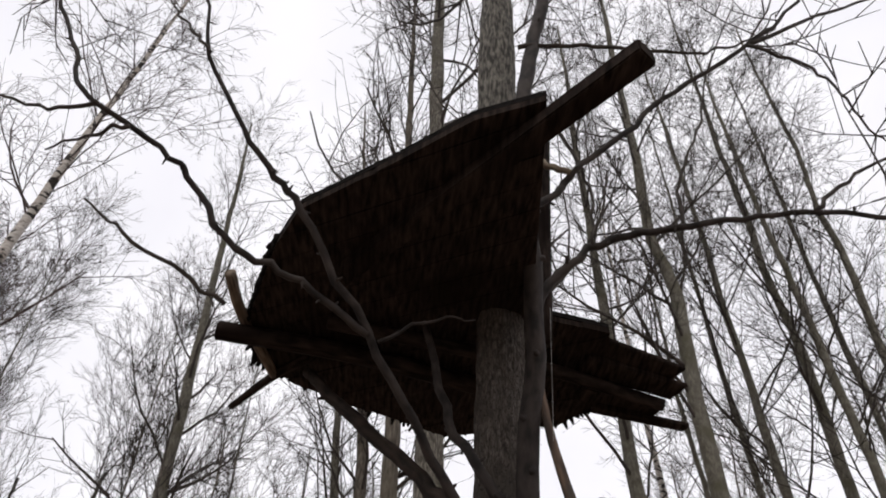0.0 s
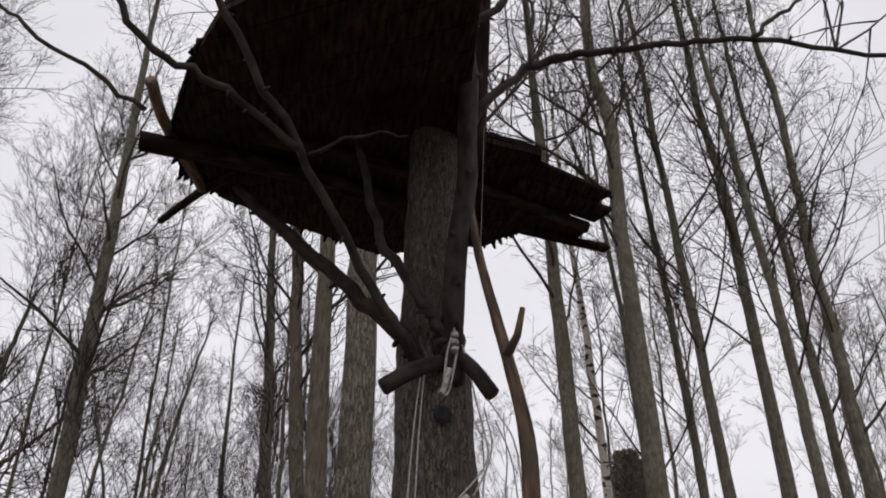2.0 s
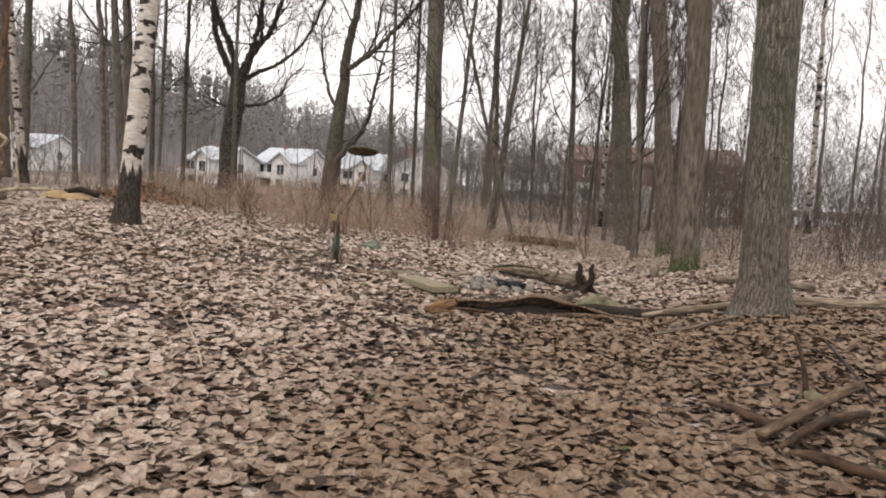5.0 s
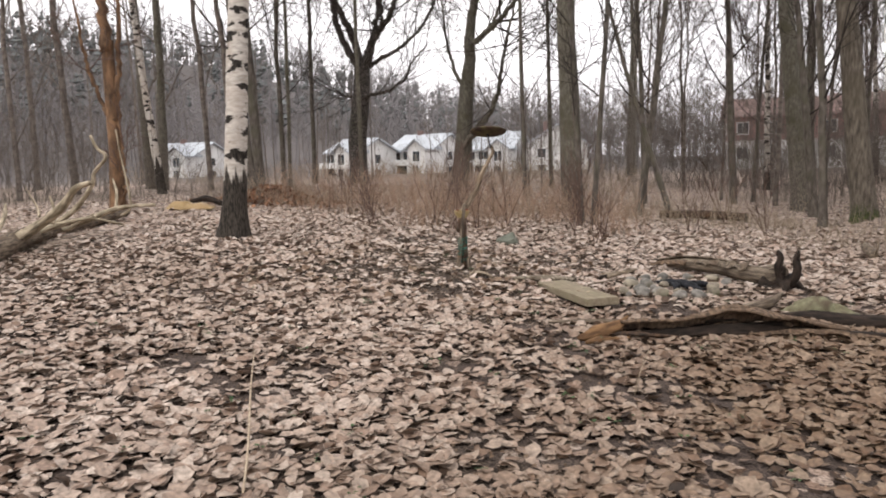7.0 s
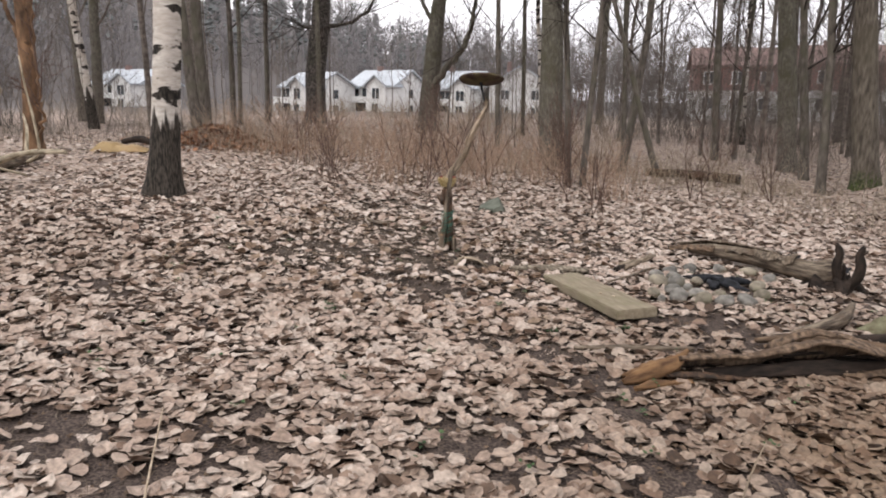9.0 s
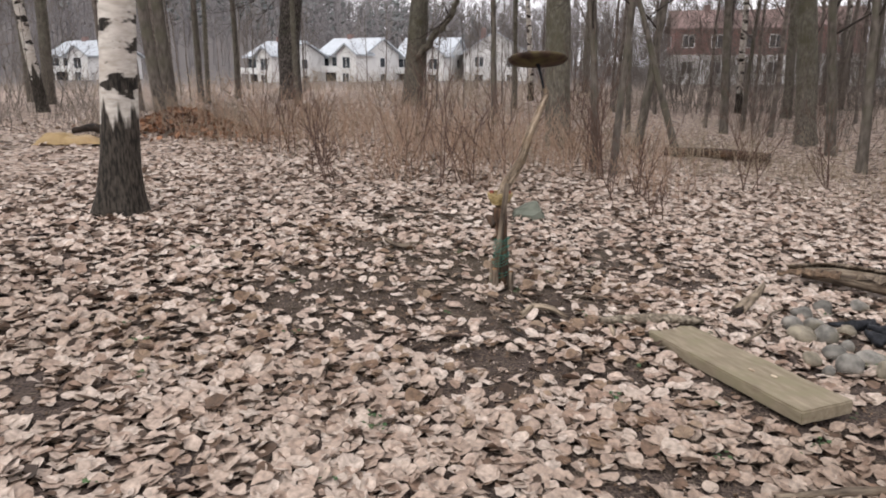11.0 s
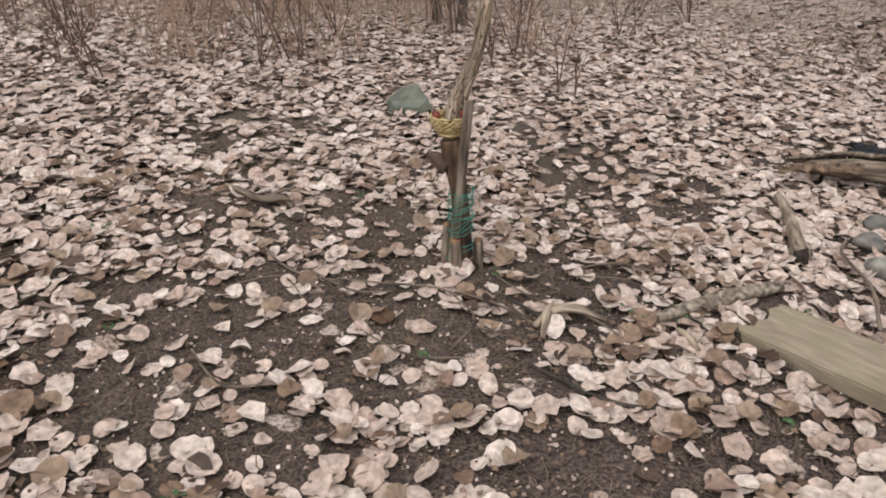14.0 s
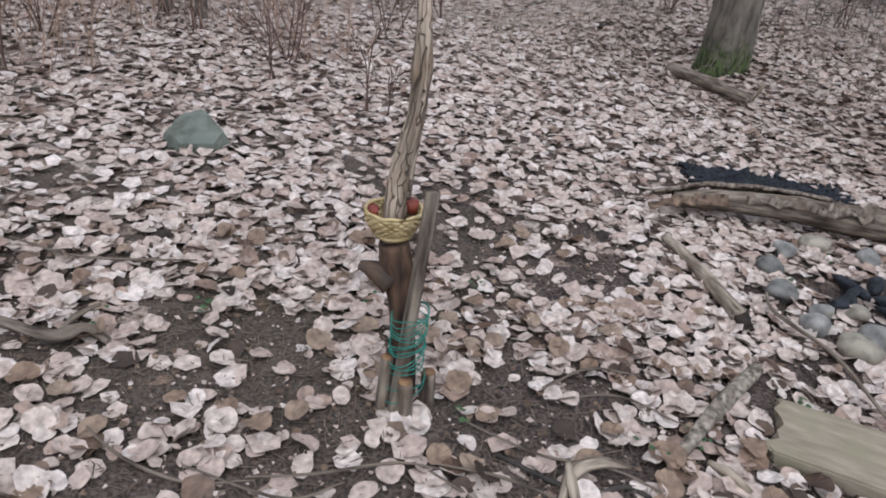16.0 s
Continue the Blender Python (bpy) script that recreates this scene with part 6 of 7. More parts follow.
bm = bmesh.new()
bmesh.ops.create_icosphere(bm, subdivisions=4, radius=1.0)
for nx, ny, nz, dist in ((0.18, -0.38, 0.90, 0.40), (-0.85, -0.45, 0.45, 0.62), (0.90, -0.40, 0.10, 0.66), (0.15, -0.98, 0.05, 0.62), (0.9, 0.4, 0.35, 0.66), (-0.9, 0.3, 0.3, 0.75), (-0.35, -0.15, 0.92, 0.45)):
    way = Vector((nx, ny, nz)).normalized()
    for v in bm.verts:
        over_ = v.co.dot(way) - dist
        if over_ > 0:
            v.co -= over_ * way
for v in bm.verts:
    v.co *= 1 + 0.03 * noise.noise(v.co * 2.6) + 0.012 * noise.noise(v.co * 9)
    v.co = Vector((v.co.x * 0.20, v.co.y * 0.17, v.co.z * 0.16))
rock = part("stone", bm, M_GREEN, smooth=False)
rock.matrix_world = pose(-4.50, 10.93, gz(-4.50, 10.93) + 0.035, 4, -3, -12)
tagged(rock, "green-grey angular stone among the leaves", "stone")
RING = [(-2.48, 8.73, 0.086, 0.05), (-2.40, 8.97, 0.056, 0.042), (-2.37, 8.76, 0.066, 0.060), (-2.24, 8.94, 0.050, 0.036), (-2.28, 8.66, 0.042, 0.038), (-2.36, 8.50, 0.055, 0.048), (-2.47, 8.38, 0.054, 0.040),
        (-2.31, 8.35, 0.062, 0.052), (-2.20, 8.52, 0.076, 0.038), (-2.16, 8.34, 0.062, 0.052), (-2.41, 8.27, 0.036, 0.030), (-1.90, 8.52, 0.070, 0.045), (-1.83, 8.99, 0.066, 0.05), (-1.74, 9.30, 0.058, 0.04), (-2.03, 8.42, 0.060, 0.045),
        (-1.89, 9.48, 0.066, 0.04), (-2.31, 9.33, 0.058, 0.04), (-2.52, 8.90, 0.062, 0.045), (-1.80, 8.74, 0.058, 0.045), (-2.10, 9.45, 0.055, 0.04), (-2.44, 9.14, 0.060, 0.045), (-2.07, 8.60, 0.045, 0.036)]
rs = np.random.RandomState(21)
for k, (x, y, rad, tall) in enumerate(RING):
    stone(x, y, rad * rs.uniform(0.95, 1.1), rad * rs.uniform(0.75, 0.95), tall, 100 + k, M_STONE if k % 3 else M_TANSTONE, "rounded tan field stone of the fire ring" if k % 3 == 0 else "rounded grey field stone of the fire ring", group="stones of the fire ring", sub=3, turn=rs.uniform(0, 180), sink=0.12, facet=0.3)
for k, (x, y, a, ln) in enumerate(((-2.2, 9.02, 20, 0.22), (-2.02, 8.92, 150, 0.24), (-2.10, 9.10, 80, 0.2), (-1.97, 9.08, 35, 0.18), (-2.12, 8.84, 110, 0.16))):
    stone(x, y, ln / 2, 0.032, 0.028, 160 + k, M_CHAR, "black charred wood chunk in the fire ring", "charred_wood", "charred wood", sub=2, turn=a, sink=-0.3, facet=0.9)

# plank seat on the ground
plank = new("plank")
PA, PB, PC, PD = Vector((-3.235, 8.388, 0)), Vector((-2.590, 7.620, 0)), Vector((-2.385, 7.80, 0)), Vector((-3.030, 8.570, 0))
mid = (PA + PB + PC + PD) / 4
turn = math.atan2(PB.y - PA.y, PB.x - PA.x)
plank.matrix_world = Matrix.Translation((mid.x, mid.y, 0.113)) @ Matrix.Rotation(turn, 4, "Z") @ Matrix.Rotation(radians(-1.3), 4, "Y")
bm = bmesh.new()
for h in (0.022, 0.080):
    for p in (PA, PB, PC, PD):
        q = Matrix.Rotation(-turn, 3, "Z") @ (p - mid)
        bm.verts.new((q.x, q.y, h))
bm.verts.ensure_lookup_table()
v = bm.verts
for f in ((3, 2, 1, 0), (4, 5, 6, 7), (0, 1, 5, 4), (1, 2, 6, 5), (2, 3, 7, 6), (3, 0, 4, 7)):
    bm.faces.new([v[q] for q in f])
bmesh.ops.recalc_face_normals(bm, faces=bm.faces)
bmesh.ops.subdivide_edges(bm, edges=bm.edges[:], cuts=7, use_grid_fill=True)
for w in bm.verts:
    if w.co.x < -0.44:
        w.co.x += 0.05 * noise.noise(Vector((w.co.y * 45, w.co.z * 8, 3)))
    w.co += Vector((0, 0, 0.005 * noise.noise(w.co * 4))) + 0.003 * noise.noise_vector(w.co * 14)
bmesh.ops.bevel(bm, geom=[e for e in bm.edges if e.calc_face_angle(0) > 1.0], offset=0.006, segments=2, affect="EDGES")
board = part("board", bm, M_PLANK, plank, smooth=False)
for dx, dy in ((0.10, -0.02), (0.19, 0.02)):
    bm = bmesh.new()
    bmesh.ops.create_icosphere(bm, subdivisions=2, radius=1)
    for w in bm.verts:
        w.co = Vector((w.co.x * 0.020, w.co.y * 0.011, w.co.z * 0.003)) + Vector((dx, dy, 0.0835))
    part("pale_knot", bm, M_REEDPALE, plank, "pale worn spot")
tagged(plank, "thick greenish old plank lying on the leaves", "plank")


def log(pts, radii, mat, label, lift=None, seed=1, name="log", category="log", n=30, k=12, rough=0.22, group=""):
    r0 = radii[0]
    line = [(p[0], p[1], gz(p[0], p[1]) + (p[2] if len(p) > 2 else (0.8 * r0))) for p in pts]
    return thing(name, line, radii, mat, label, category, n, k, rough, seed, group)


def shell(g, pts, radii, start, sweep, thick, seed, n=40, m=9):
    """A curved slab of bark: part of a tube, with thickness and a torn edge."""
    rs = np.random.RandomState(seed)
    p = curve_through(pts, n)
    d = np.gradient(p, axis=0)
    d /= np.linalg.norm(d, axis=1)[:, None]
    u = np.cross(d, (0, 0, 1))
    u /= np.linalg.norm(u, axis=1)[:, None]
    w = np.cross(u, d)
    r = np.interp(np.linspace(0, 1, n), np.linspace(0, 1, len(radii)), radii)
    lo, hi = start + 0.25 * np.convolve(rs.randn(n), np.ones(4) / 4, "same"), start + sweep + 0.35 * np.convolve(rs.randn(n), np.ones(4) / 4, "same")
    sheets = []
    for q in (0.0, thick):
        rows = []
        for k in range(m):
            a = lo + (hi - lo) * k / (m - 1)
            rr = r - q + 0.006 * np.sin(9 * a + np.arange(n) * 0.7)
            rows.append(p + rr[:, None] * (np.cos(a)[:, None] * u + np.sin(a)[:, None] * w))
        sheets.append(np.stack(rows, 1).reshape(-1, 3))
    i, j = np.meshgrid(np.arange(n - 1), np.arange(m - 1), indexing="ij")
    f = np.stack([i * m + j, i * m + j + 1, (i + 1) * m + j + 1, (i + 1) * m + j], -1).reshape(-1, 4)
    o = n * m
    rim = [(k * m, (k + 1) * m, (k + 1) * m + o, k * m + o) for k in range(n - 1)] + [(k * m + m - 1, k * m + m - 1 + o, (k + 1) * m + m - 1 + o, (k + 1) * m + m - 1) for k in range(n - 1)]
    rim += [(k, k + o, k + 1 + o, k + 1) for k in range(m - 1)] + [((n - 1) * m + k, (n - 1) * m + k + 1, (n - 1) * m + k + 1 + o, (n - 1) * m + k + o) for k in range(m - 1)]
    g.add(np.concatenate(sheets), np.concatenate([f, f[:, ::-1] + o, np.array(rim)]))


# log with a burnt rootstock, behind the fire ring
logA = new("log_with_root")
LA = Vector((-2.36, 9.92, gz(-2.36, 9.92)))
logA.location = LA
g = Geo()
tube(g, curve_through([tuple(Vector(p) - LA) for p in [(-2.36, 9.95, 0.17), (-2.05, 9.80, 0.19), (-1.75, 9.62, 0.18), (-1.45, 9.44, 0.17), (-1.28, 9.34, 0.20)]], 40), np.interp(np.linspace(0, 1, 40), [0, 0.15, 0.5, 0.8, 1], [0.035, 0.055, 0.066, 0.092, 0.098]), 18, True, 0.35, 2)
part("stem", g, M_DEAD, logA, "barkless weathered stem")
for pts, r in (([(-1.52, 9.36, 0.05), (-1.38, 9.30, 0.08), (-1.30, 9.27, 0.16), (-1.315, 9.27, 0.27), (-1.30, 9.28, 0.35), (-1.33, 9.29, 0.42)], 0.036), ([(-1.40, 9.30, 0.04), (-1.28, 9.26, 0.10), (-1.19, 9.25, 0.17), (-1.165, 9.25, 0.28), (-1.18, 9.26, 0.35), (-1.155, 9.27, 0.42)], 0.030),
               ([(-1.28, 9.30, 0.12), (-1.26, 9.20, 0.08), (-1.27, 9.10, 0.03)], 0.05), ([(-1.26, 9.33, 0.12), (-1.17, 9.33, 0.10), (-1.10, 9.30, 0.04)], 0.045), ([(-1.45, 9.36, 0.08), (-1.33, 9.30, 0.06), (-1.24, 9.27, 0.10)], 0.062), ([(-1.30, 9.28, 0.18), (-1.27, 9.24, 0.24), (-1.28, 9.22, 0.29)], 0.018)):
    g = Geo()
    tube(g, curve_through([tuple(Vector(p) - LA) for p in pts], 22), np.interp(np.linspace(0, 1, 22), [0, 0.35, 0.9, 1], [1.5 * r, 1.15 * r, 0.7 * r, 0.25 * r]), 11, True, 0.8, int(1000 * r) + int(1000 * pts[-1][2]))
    part("root", g, M_HOLLOW, logA, "dark burnt root")
for pts, rad, start, sweep, mat, lb, sd in (
        ([(-2.46, 9.98, 0.16), (-2.2, 9.88, 0.19), (-1.95, 9.76, 0.19), (-1.7, 9.60, 0.19)], (0.045, 0.078, 0.084, 0.075), 1.5, 1.5, M_DEAD, "loose grey bark shell", 31),
        ([(-2.05, 9.80, 0.18), (-1.8, 9.65, 0.185), (-1.55, 9.50, 0.18)], (0.07, 0.092, 0.098), 0.3, 0.8, M_DEAD, "weathered bark strip", 32),
        ([(-2.52, 9.93, 0.14), (-2.36, 9.90, 0.16), (-2.15, 9.82, 0.17)], (0.03, 0.05, 0.06), 0.4, 1.2, M_SLAB, "splintered bark end", 33)):
    g = Geo()
    shell(g, [tuple(Vector(p) - LA) for p in pts], rad, start, sweep, 0.010, sd)
    part("bark_slab", g, mat, logA, lb)
tagged(logA, "pale barkless log with a burnt rootstock", "log")

# burnt bed behind the log
g = Geo()
rs = np.random.RandomState(9)
for _ in range(700):
    f, s = 0.25 + 0.75 * rs.rand(), rs.randn() * 0.07
    x, y = -2.15 + 0.95 * f + 0.5 * s, 10.50 - 0.62 * f + s
    q = np.array([x, y, gz(x, y) + 0.008 + 0.02 * rs.rand()])
    d = rs.randn(3) * (0.035, 0.035, 0.006)
    tube(g, [q - d, q + d], [0.014, 0.011], 4)
tagged(part("charcoal_bed", g, M_CHAR), "bed of black charcoal behind the log", "charcoal", kind="stuff")

# split bark-edged log in front of the ring
logB = new("split_log")
LB = Vector((-2.36, 6.85, gz(-2.36, 6.85)))
logB.location = LB
for pts, rad, start, sweep, mat, lb, sd in (
        ([(-2.20, 6.93, 0.06), (-2.05, 7.02, 0.045), (-1.88, 7.13, 0.03), (-1.62, 7.30, 0.055), (-1.40, 7.42, 0.06), (-1.15, 7.58, 0.02), (-0.86, 7.74, 0.0)], (0.06, 0.085, 0.09, 0.125, 0.125, 0.10, 0.06), 1.30, 1.75, M_SLAB, "arched brown bark slab", 12),
        ([(-2.22, 6.98, 0.03), (-1.9, 7.20, 0.02), (-1.5, 7.44, 0.02), (-1.0, 7.70, 0.0)], (0.05, 0.07, 0.09, 0.05), 2.2, 1.9, M_HOLLOW, "dark inner bark slab", 15),
        ([(-1.80, 7.42, 0.05), (-1.60, 7.62, 0.07), (-1.40, 7.66, 0.06), (-1.2, 7.60, 0.03)], (0.04, 0.08, 0.08, 0.04), 1.0, 1.3, M_SLAB, "loose strip of bark", 16),
        ([(-2.30, 6.86, 0.0), (-2.1, 6.93, 0.01), (-1.85, 7.06, 0.0)], (0.04, 0.05, 0.03), 1.0, 1.6, M_RUST, "brown inner bark slab", 17),
        ([(-1.45, 7.36, 0.0), (-1.2, 7.50, 0.0), (-0.95, 7.64, 0.0), (-0.6, 7.72, -0.01)], (0.03, 0.06, 0.06, 0.03), 0.8, 1.5, M_SLAB, "low strip of bark", 20)):
    g = Geo()
    shell(g, [(x - LB.x, y - LB.y, gz(x, y) - LB.z + h) for x, y, h in pts], rad, start, sweep, 0.014, sd)
    part("bark_slab", g, mat, logB, lb)
g = Geo()
tube(g, curve_through([(x - LB.x, y - LB.y, gz(x, y) - LB.z + h) for x, y, h in [(-2.15, 6.98, 0.01), (-1.8, 7.22, 0.02), (-1.4, 7.46, 0.03), (-1.1, 7.64, 0.02), (-0.6, 7.76, 0.02)]], 34), np.interp(np.linspace(0, 1, 34), [0, 0.5, 1], [0.03, 0.055, 0.03]), 14, True, 0.7, 14)
part("rotten_core", g, M_HOLLOW, logB, "dark rotten core")
for pts, rad, sd in (([(-2.42, 6.74, 0.02), (-2.33, 6.82, 0.05), (-2.22, 6.93, 0.08), (-2.16, 7.0, 0.14)], (0.014, 0.040, 0.034, 0.006), 13), ([(-2.44, 6.82, 0.015), (-2.34, 6.88, 0.03), (-2.2, 7.0, 0.05)], (0.010, 0.026, 0.02), 18), ([(-2.36, 6.70, 0.01), (-2.26, 6.78, 0.02), (-2.12, 6.88, 0.02)], (0.012, 0.026, 0.016), 19)):
    g = Geo()
    p_ = curve_through([(x - LB.x, y - LB.y, gz(x, y) - LB.z + h) for x, y, h in pts], 20)
    tube(g, p_, np.interp(np.linspace(0, 1, 20), np.linspace(0, 1, len(rad)), rad), 10, True, 0.8, sd)
    part("heartwood", g, M_HEART, logB, "torn orange heartwood")
tagged(logB, "split fallen log with torn orange heartwood", "log")
log([(-1.85, 7.66, 0.03), (-1.6, 7.80, 0.05), (-1.2, 7.88, 0.05), (-0.8, 7.82, 0.03)], (0.014, 0.03, 0.028, 0.018), M_SLAB, "grey fallen branch behind the split log", seed=14, name="branch", category="branch")
log([(-2.72, 7.06, 0.025), (-2.45, 7.20, 0.03), (-2.15, 7.34, 0.03)], (0.012, 0.018, 0.014), M_DEAD, "straight dead stick before the plank", seed=15, name="stick", category="stick")
log([(-1.32, 8.10, 0.0), (-1.05, 8.16, 0.02), (-0.7, 8.12, 0.03), (-0.3, 8.2, 0.02)], (0.03, 0.06, 0.065, 0.05), M_HOLLOW, "dark rotten log under pale moss", seed=16)
log([(-1.66, 7.95, 0.02), (-1.50, 8.08, 0.05), (-1.36, 8.30, 0.07), (-1.27, 8.62, 0.10)], (0.012, 0.036, 0.045, 0.014), M_DEAD, "tapering broken branch by the mossy log", seed=17, name="branch", category="branch", n=12)

for k, (x, y, a, b, c) in enumerate(((-1.10, 8.30, 0.20, 0.11, 0.085), (-0.88, 8.26, 0.17, 0.10, 0.075))):
    stone(x, y, a, b, c, 140 + k, M_MOSS, "pale green moss cushion on a rotten log", "moss_cushion", "moss cushions", turn=-10, sink=0.2, facet=0.5)
# short sticks between plank and post
log([(-2.62, 9.66, 0.03), (-2.69, 9.35, 0.035), (-2.79, 9.0, 0.035)], (0.018, 0.026, 0.036), M_PALE, "short dead stick with a dark frayed end", seed=18, name="stick", category="stick", n=26, rough=0.4)
log([(-2.785, 9.01, 0.03), (-2.81, 8.94, 0.025)], (0.036, 0.026), M_HOLLOW, "dark frayed splinters at a stick's end", seed=58, name="splinters", category="splinters", n=8, rough=0.7)
log([(-2.98, 8.72, 0.035), (-3.24, 8.60, 0.04), (-3.50, 8.465, 0.03)], (0.022, 0.026, 0.018), M_STICK, "short stick with pale flaking bark", seed=19, name="stick", category="stick", n=26, rough=0.35)
for k, (pts, rad) in enumerate([([(-3.92, 8.40, 0.02), (-3.85, 8.46, 0.05), (-3.76, 8.47, 0.05), (-3.67, 8.46, 0.02)], (0.010, 0.020, 0.016, 0.006)), ([(-3.86, 8.48, 0.06), (-3.88, 8.42, 0.05), (-3.90, 8.34, 0.02)], (0.008, 0.016, 0.006)), ([(-3.44, 8.42, 0.02), (-3.42, 8.36, 0.03), (-3.40, 8.30, 0.02)], (0.012, 0.018, 0.008))]):
    log(pts, rad, M_PALE, "pale splintered piece of bark on the leaves", seed=20 + k, name="bark_piece", category="bark piece", n=16, rough=0.6, group="pieces of bark")
log([(-2.55, 9.12, 0.05), (-2.62, 9.0, 0.04), (-2.66, 8.7, 0.06), (-2.78, 8.4, 0.06)], (0.006, 0.008, 0.008, 0.006), M_DEAD, "thin dry twig by the plank", seed=21, name="twig", category="twig", n=16, k=6)
log([(-5.25, 9.46, 0.03), (-5.17, 9.40, 0.04), (-5.04, 9.30, 0.045), (-4.96, 9.33, 0.04), (-4.90, 9.27, 0.03)], (0.010, 0.016, 0.02, 0.015, 0.012), M_DEAD, "short crooked dead stick", seed=22, name="stick", category="stick", n=30, rough=0.8)
log([(-5.0, 8.2, 0.018), (-4.85, 8.02, 0.025), (-4.68, 8.04, 0.02), (-4.52, 7.93, 0.018)], (0.004, 0.005, 0.0045, 0.003), M_DEAD, "thin dry twig on bare soil", seed=23, name="twig", category="twig", n=18, k=6)
log([(-4.0, 8.6, 0.012), (-3.85, 8.42, 0.02), (-3.7, 8.40, 0.015), (-3.66, 8.25, 0.01)], (0.006, 0.008, 0.007, 0.004), M_TWIG, "thin curved twig at the post", seed=24, name="twig", category="twig", n=16, k=6)
log([(-3.95, 8.2, 0.012), (-3.7, 8.02, 0.02), (-3.45, 8.05, 0.015)], (0.006, 0.008, 0.004), M_TWIG, "thin dry twig before the post", seed=25, name="twig", category="twig", n=14, k=6)
for k, pts in enumerate([[(-4.05, 8.75, 0.02), (-3.9, 8.55, 0.035), (-3.72, 8.45, 0.03), (-3.6, 8.3, 0.02)], [(-4.2, 8.6, 0.02), (-4.12, 8.42, 0.03), (-4.2, 8.25, 0.02)], [(-4.75, 8.75, 0.02), (-4.55, 8.58, 0.03), (-4.4, 8.6, 0.02)],
                         [(-5.0, 8.6, 0.02), (-4.82, 8.66, 0.03), (-4.7, 8.5, 0.02)], [(-3.75, 8.75, 0.02), (-3.55, 8.7, 0.04), (-3.4, 8.55, 0.02)], [(-4.5, 8.35, 0.02), (-4.32, 8.2, 0.03), (-4.1, 8.22, 0.02)]]):
    log(pts, (0.0028, 0.0042, 0.0022), M_DEAD, "thin curved rootlet on bare soil", seed=80 + k, name="rootlet", category="twig", n=18, k=5, group="rootlets round the post")
log([(-0.42, 12.45, 0.05), (-0.42, 12.0, 0.06), (-0.40, 11.5, 0.05)], (0.05, 0.055, 0.05), M_DEAD, "old log at the mossy poplar's foot", seed=26)
log([(-0.40, 11.5, 0.04), (-0.38, 11.46, 0.12), (-0.37, 11.44, 0.2)], (0.012, 0.012, 0.01), M_PALE, "small upright stick at the log's end", seed=27, name="stick", category="stick", n=8, k=6)
log([(0.3, 10.6, 0.05), (0.8, 10.2, 0.06), (1.3, 9.9, 0.05)], (0.05, 0.06, 0.05), M_DEAD, "dark rotten log in the leaves", seed=28)
log([(-3.78, 18.15, 0.1), (-2.95, 18.2, 0.12), (-2.05, 18.28, 0.1)], (0.075, 0.09, 0.08), M_RUST, "dark fallen log at the back of the clearing", seed=29)
# pale long branch beside the poplar
log([(-0.6, 8.02, 0.05), (-0.05, 8.20, 0.06), (0.7, 8.36, 0.06), (1.67, 8.60, 0.07), (2.7, 9.2, 0.1), (4.4, 10.2, 0.12)], (0.022, 0.04, 0.045, 0.05, 0.05, 0.04), M_PALE, "long pale barkless branch in front of the poplar", seed=30, name="branch", category="branch", n=40)
log([(-0.55, 7.0, 0.03), (-0.1, 7.3, 0.05), (0.2, 7.6, 0.05)], (0.012, 0.018, 0.012), M_DEAD, "thin dead branch in the leaves", seed=31, name="branch", category="branch", n=14, k=8)
# heap of broken branches
for k, (pts, rad, mat) in enumerate([(((-0.07, 4.49, 0.05), (0.21, 4.84, 0.09), (0.54, 5.22, 0.12)), (0.024, 0.030, 0.024), M_SLAB), (((0.0, 4.40, 0.03), (0.24, 4.72, 0.06), (0.52, 4.96, 0.05)), (0.016, 0.024, 0.02), M_RUST),
                                     (((-0.25, 5.05, 0.03), (-0.08, 4.86, 0.04), (0.03, 4.68, 0.03)), (0.018, 0.03, 0.024), M_RUST), (((0.05, 4.36, 0.02), (0.17, 4.28, 0.04), (0.45, 4.10, 0.03)), (0.02, 0.03, 0.026), M_RUST),
                                     (((0.29, 5.26, 0.0), (0.26, 5.30, 0.2), (0.21, 5.36, 0.36)), (0.018, 0.013, 0.009), M_RUST), (((0.72, 7.0, 0.02), (0.63, 5.82, 0.05), (0.62, 5.2, 0.03)), (0.006, 0.009, 0.006), M_TWIG),
                                     (((-0.14, 5.35, 0.02), (0.05, 5.42, 0.03), (0.2, 5.5, 0.02)), (0.005, 0.008, 0.005), M_TWIG), (((0.40, 4.75, 0.03), (0.52, 4.6, 0.05), (0.75, 4.5, 0.03)), (0.008, 0.012, 0.008), M_TWIG)]):
    log(pts, rad, mat, "broken brown branch in a small heap" if mat == M_SLAB else "dark broken branch in a small heap", seed=40 + k, name="branch", category="branch", n=26, k=10, rough=0.4, group="heap of broken branches")
stone(0.33, 5.22, 0.07, 0.06, 0.035, 78, M_MOSS, "small mossy clump at an upright stub", "moss_clump")
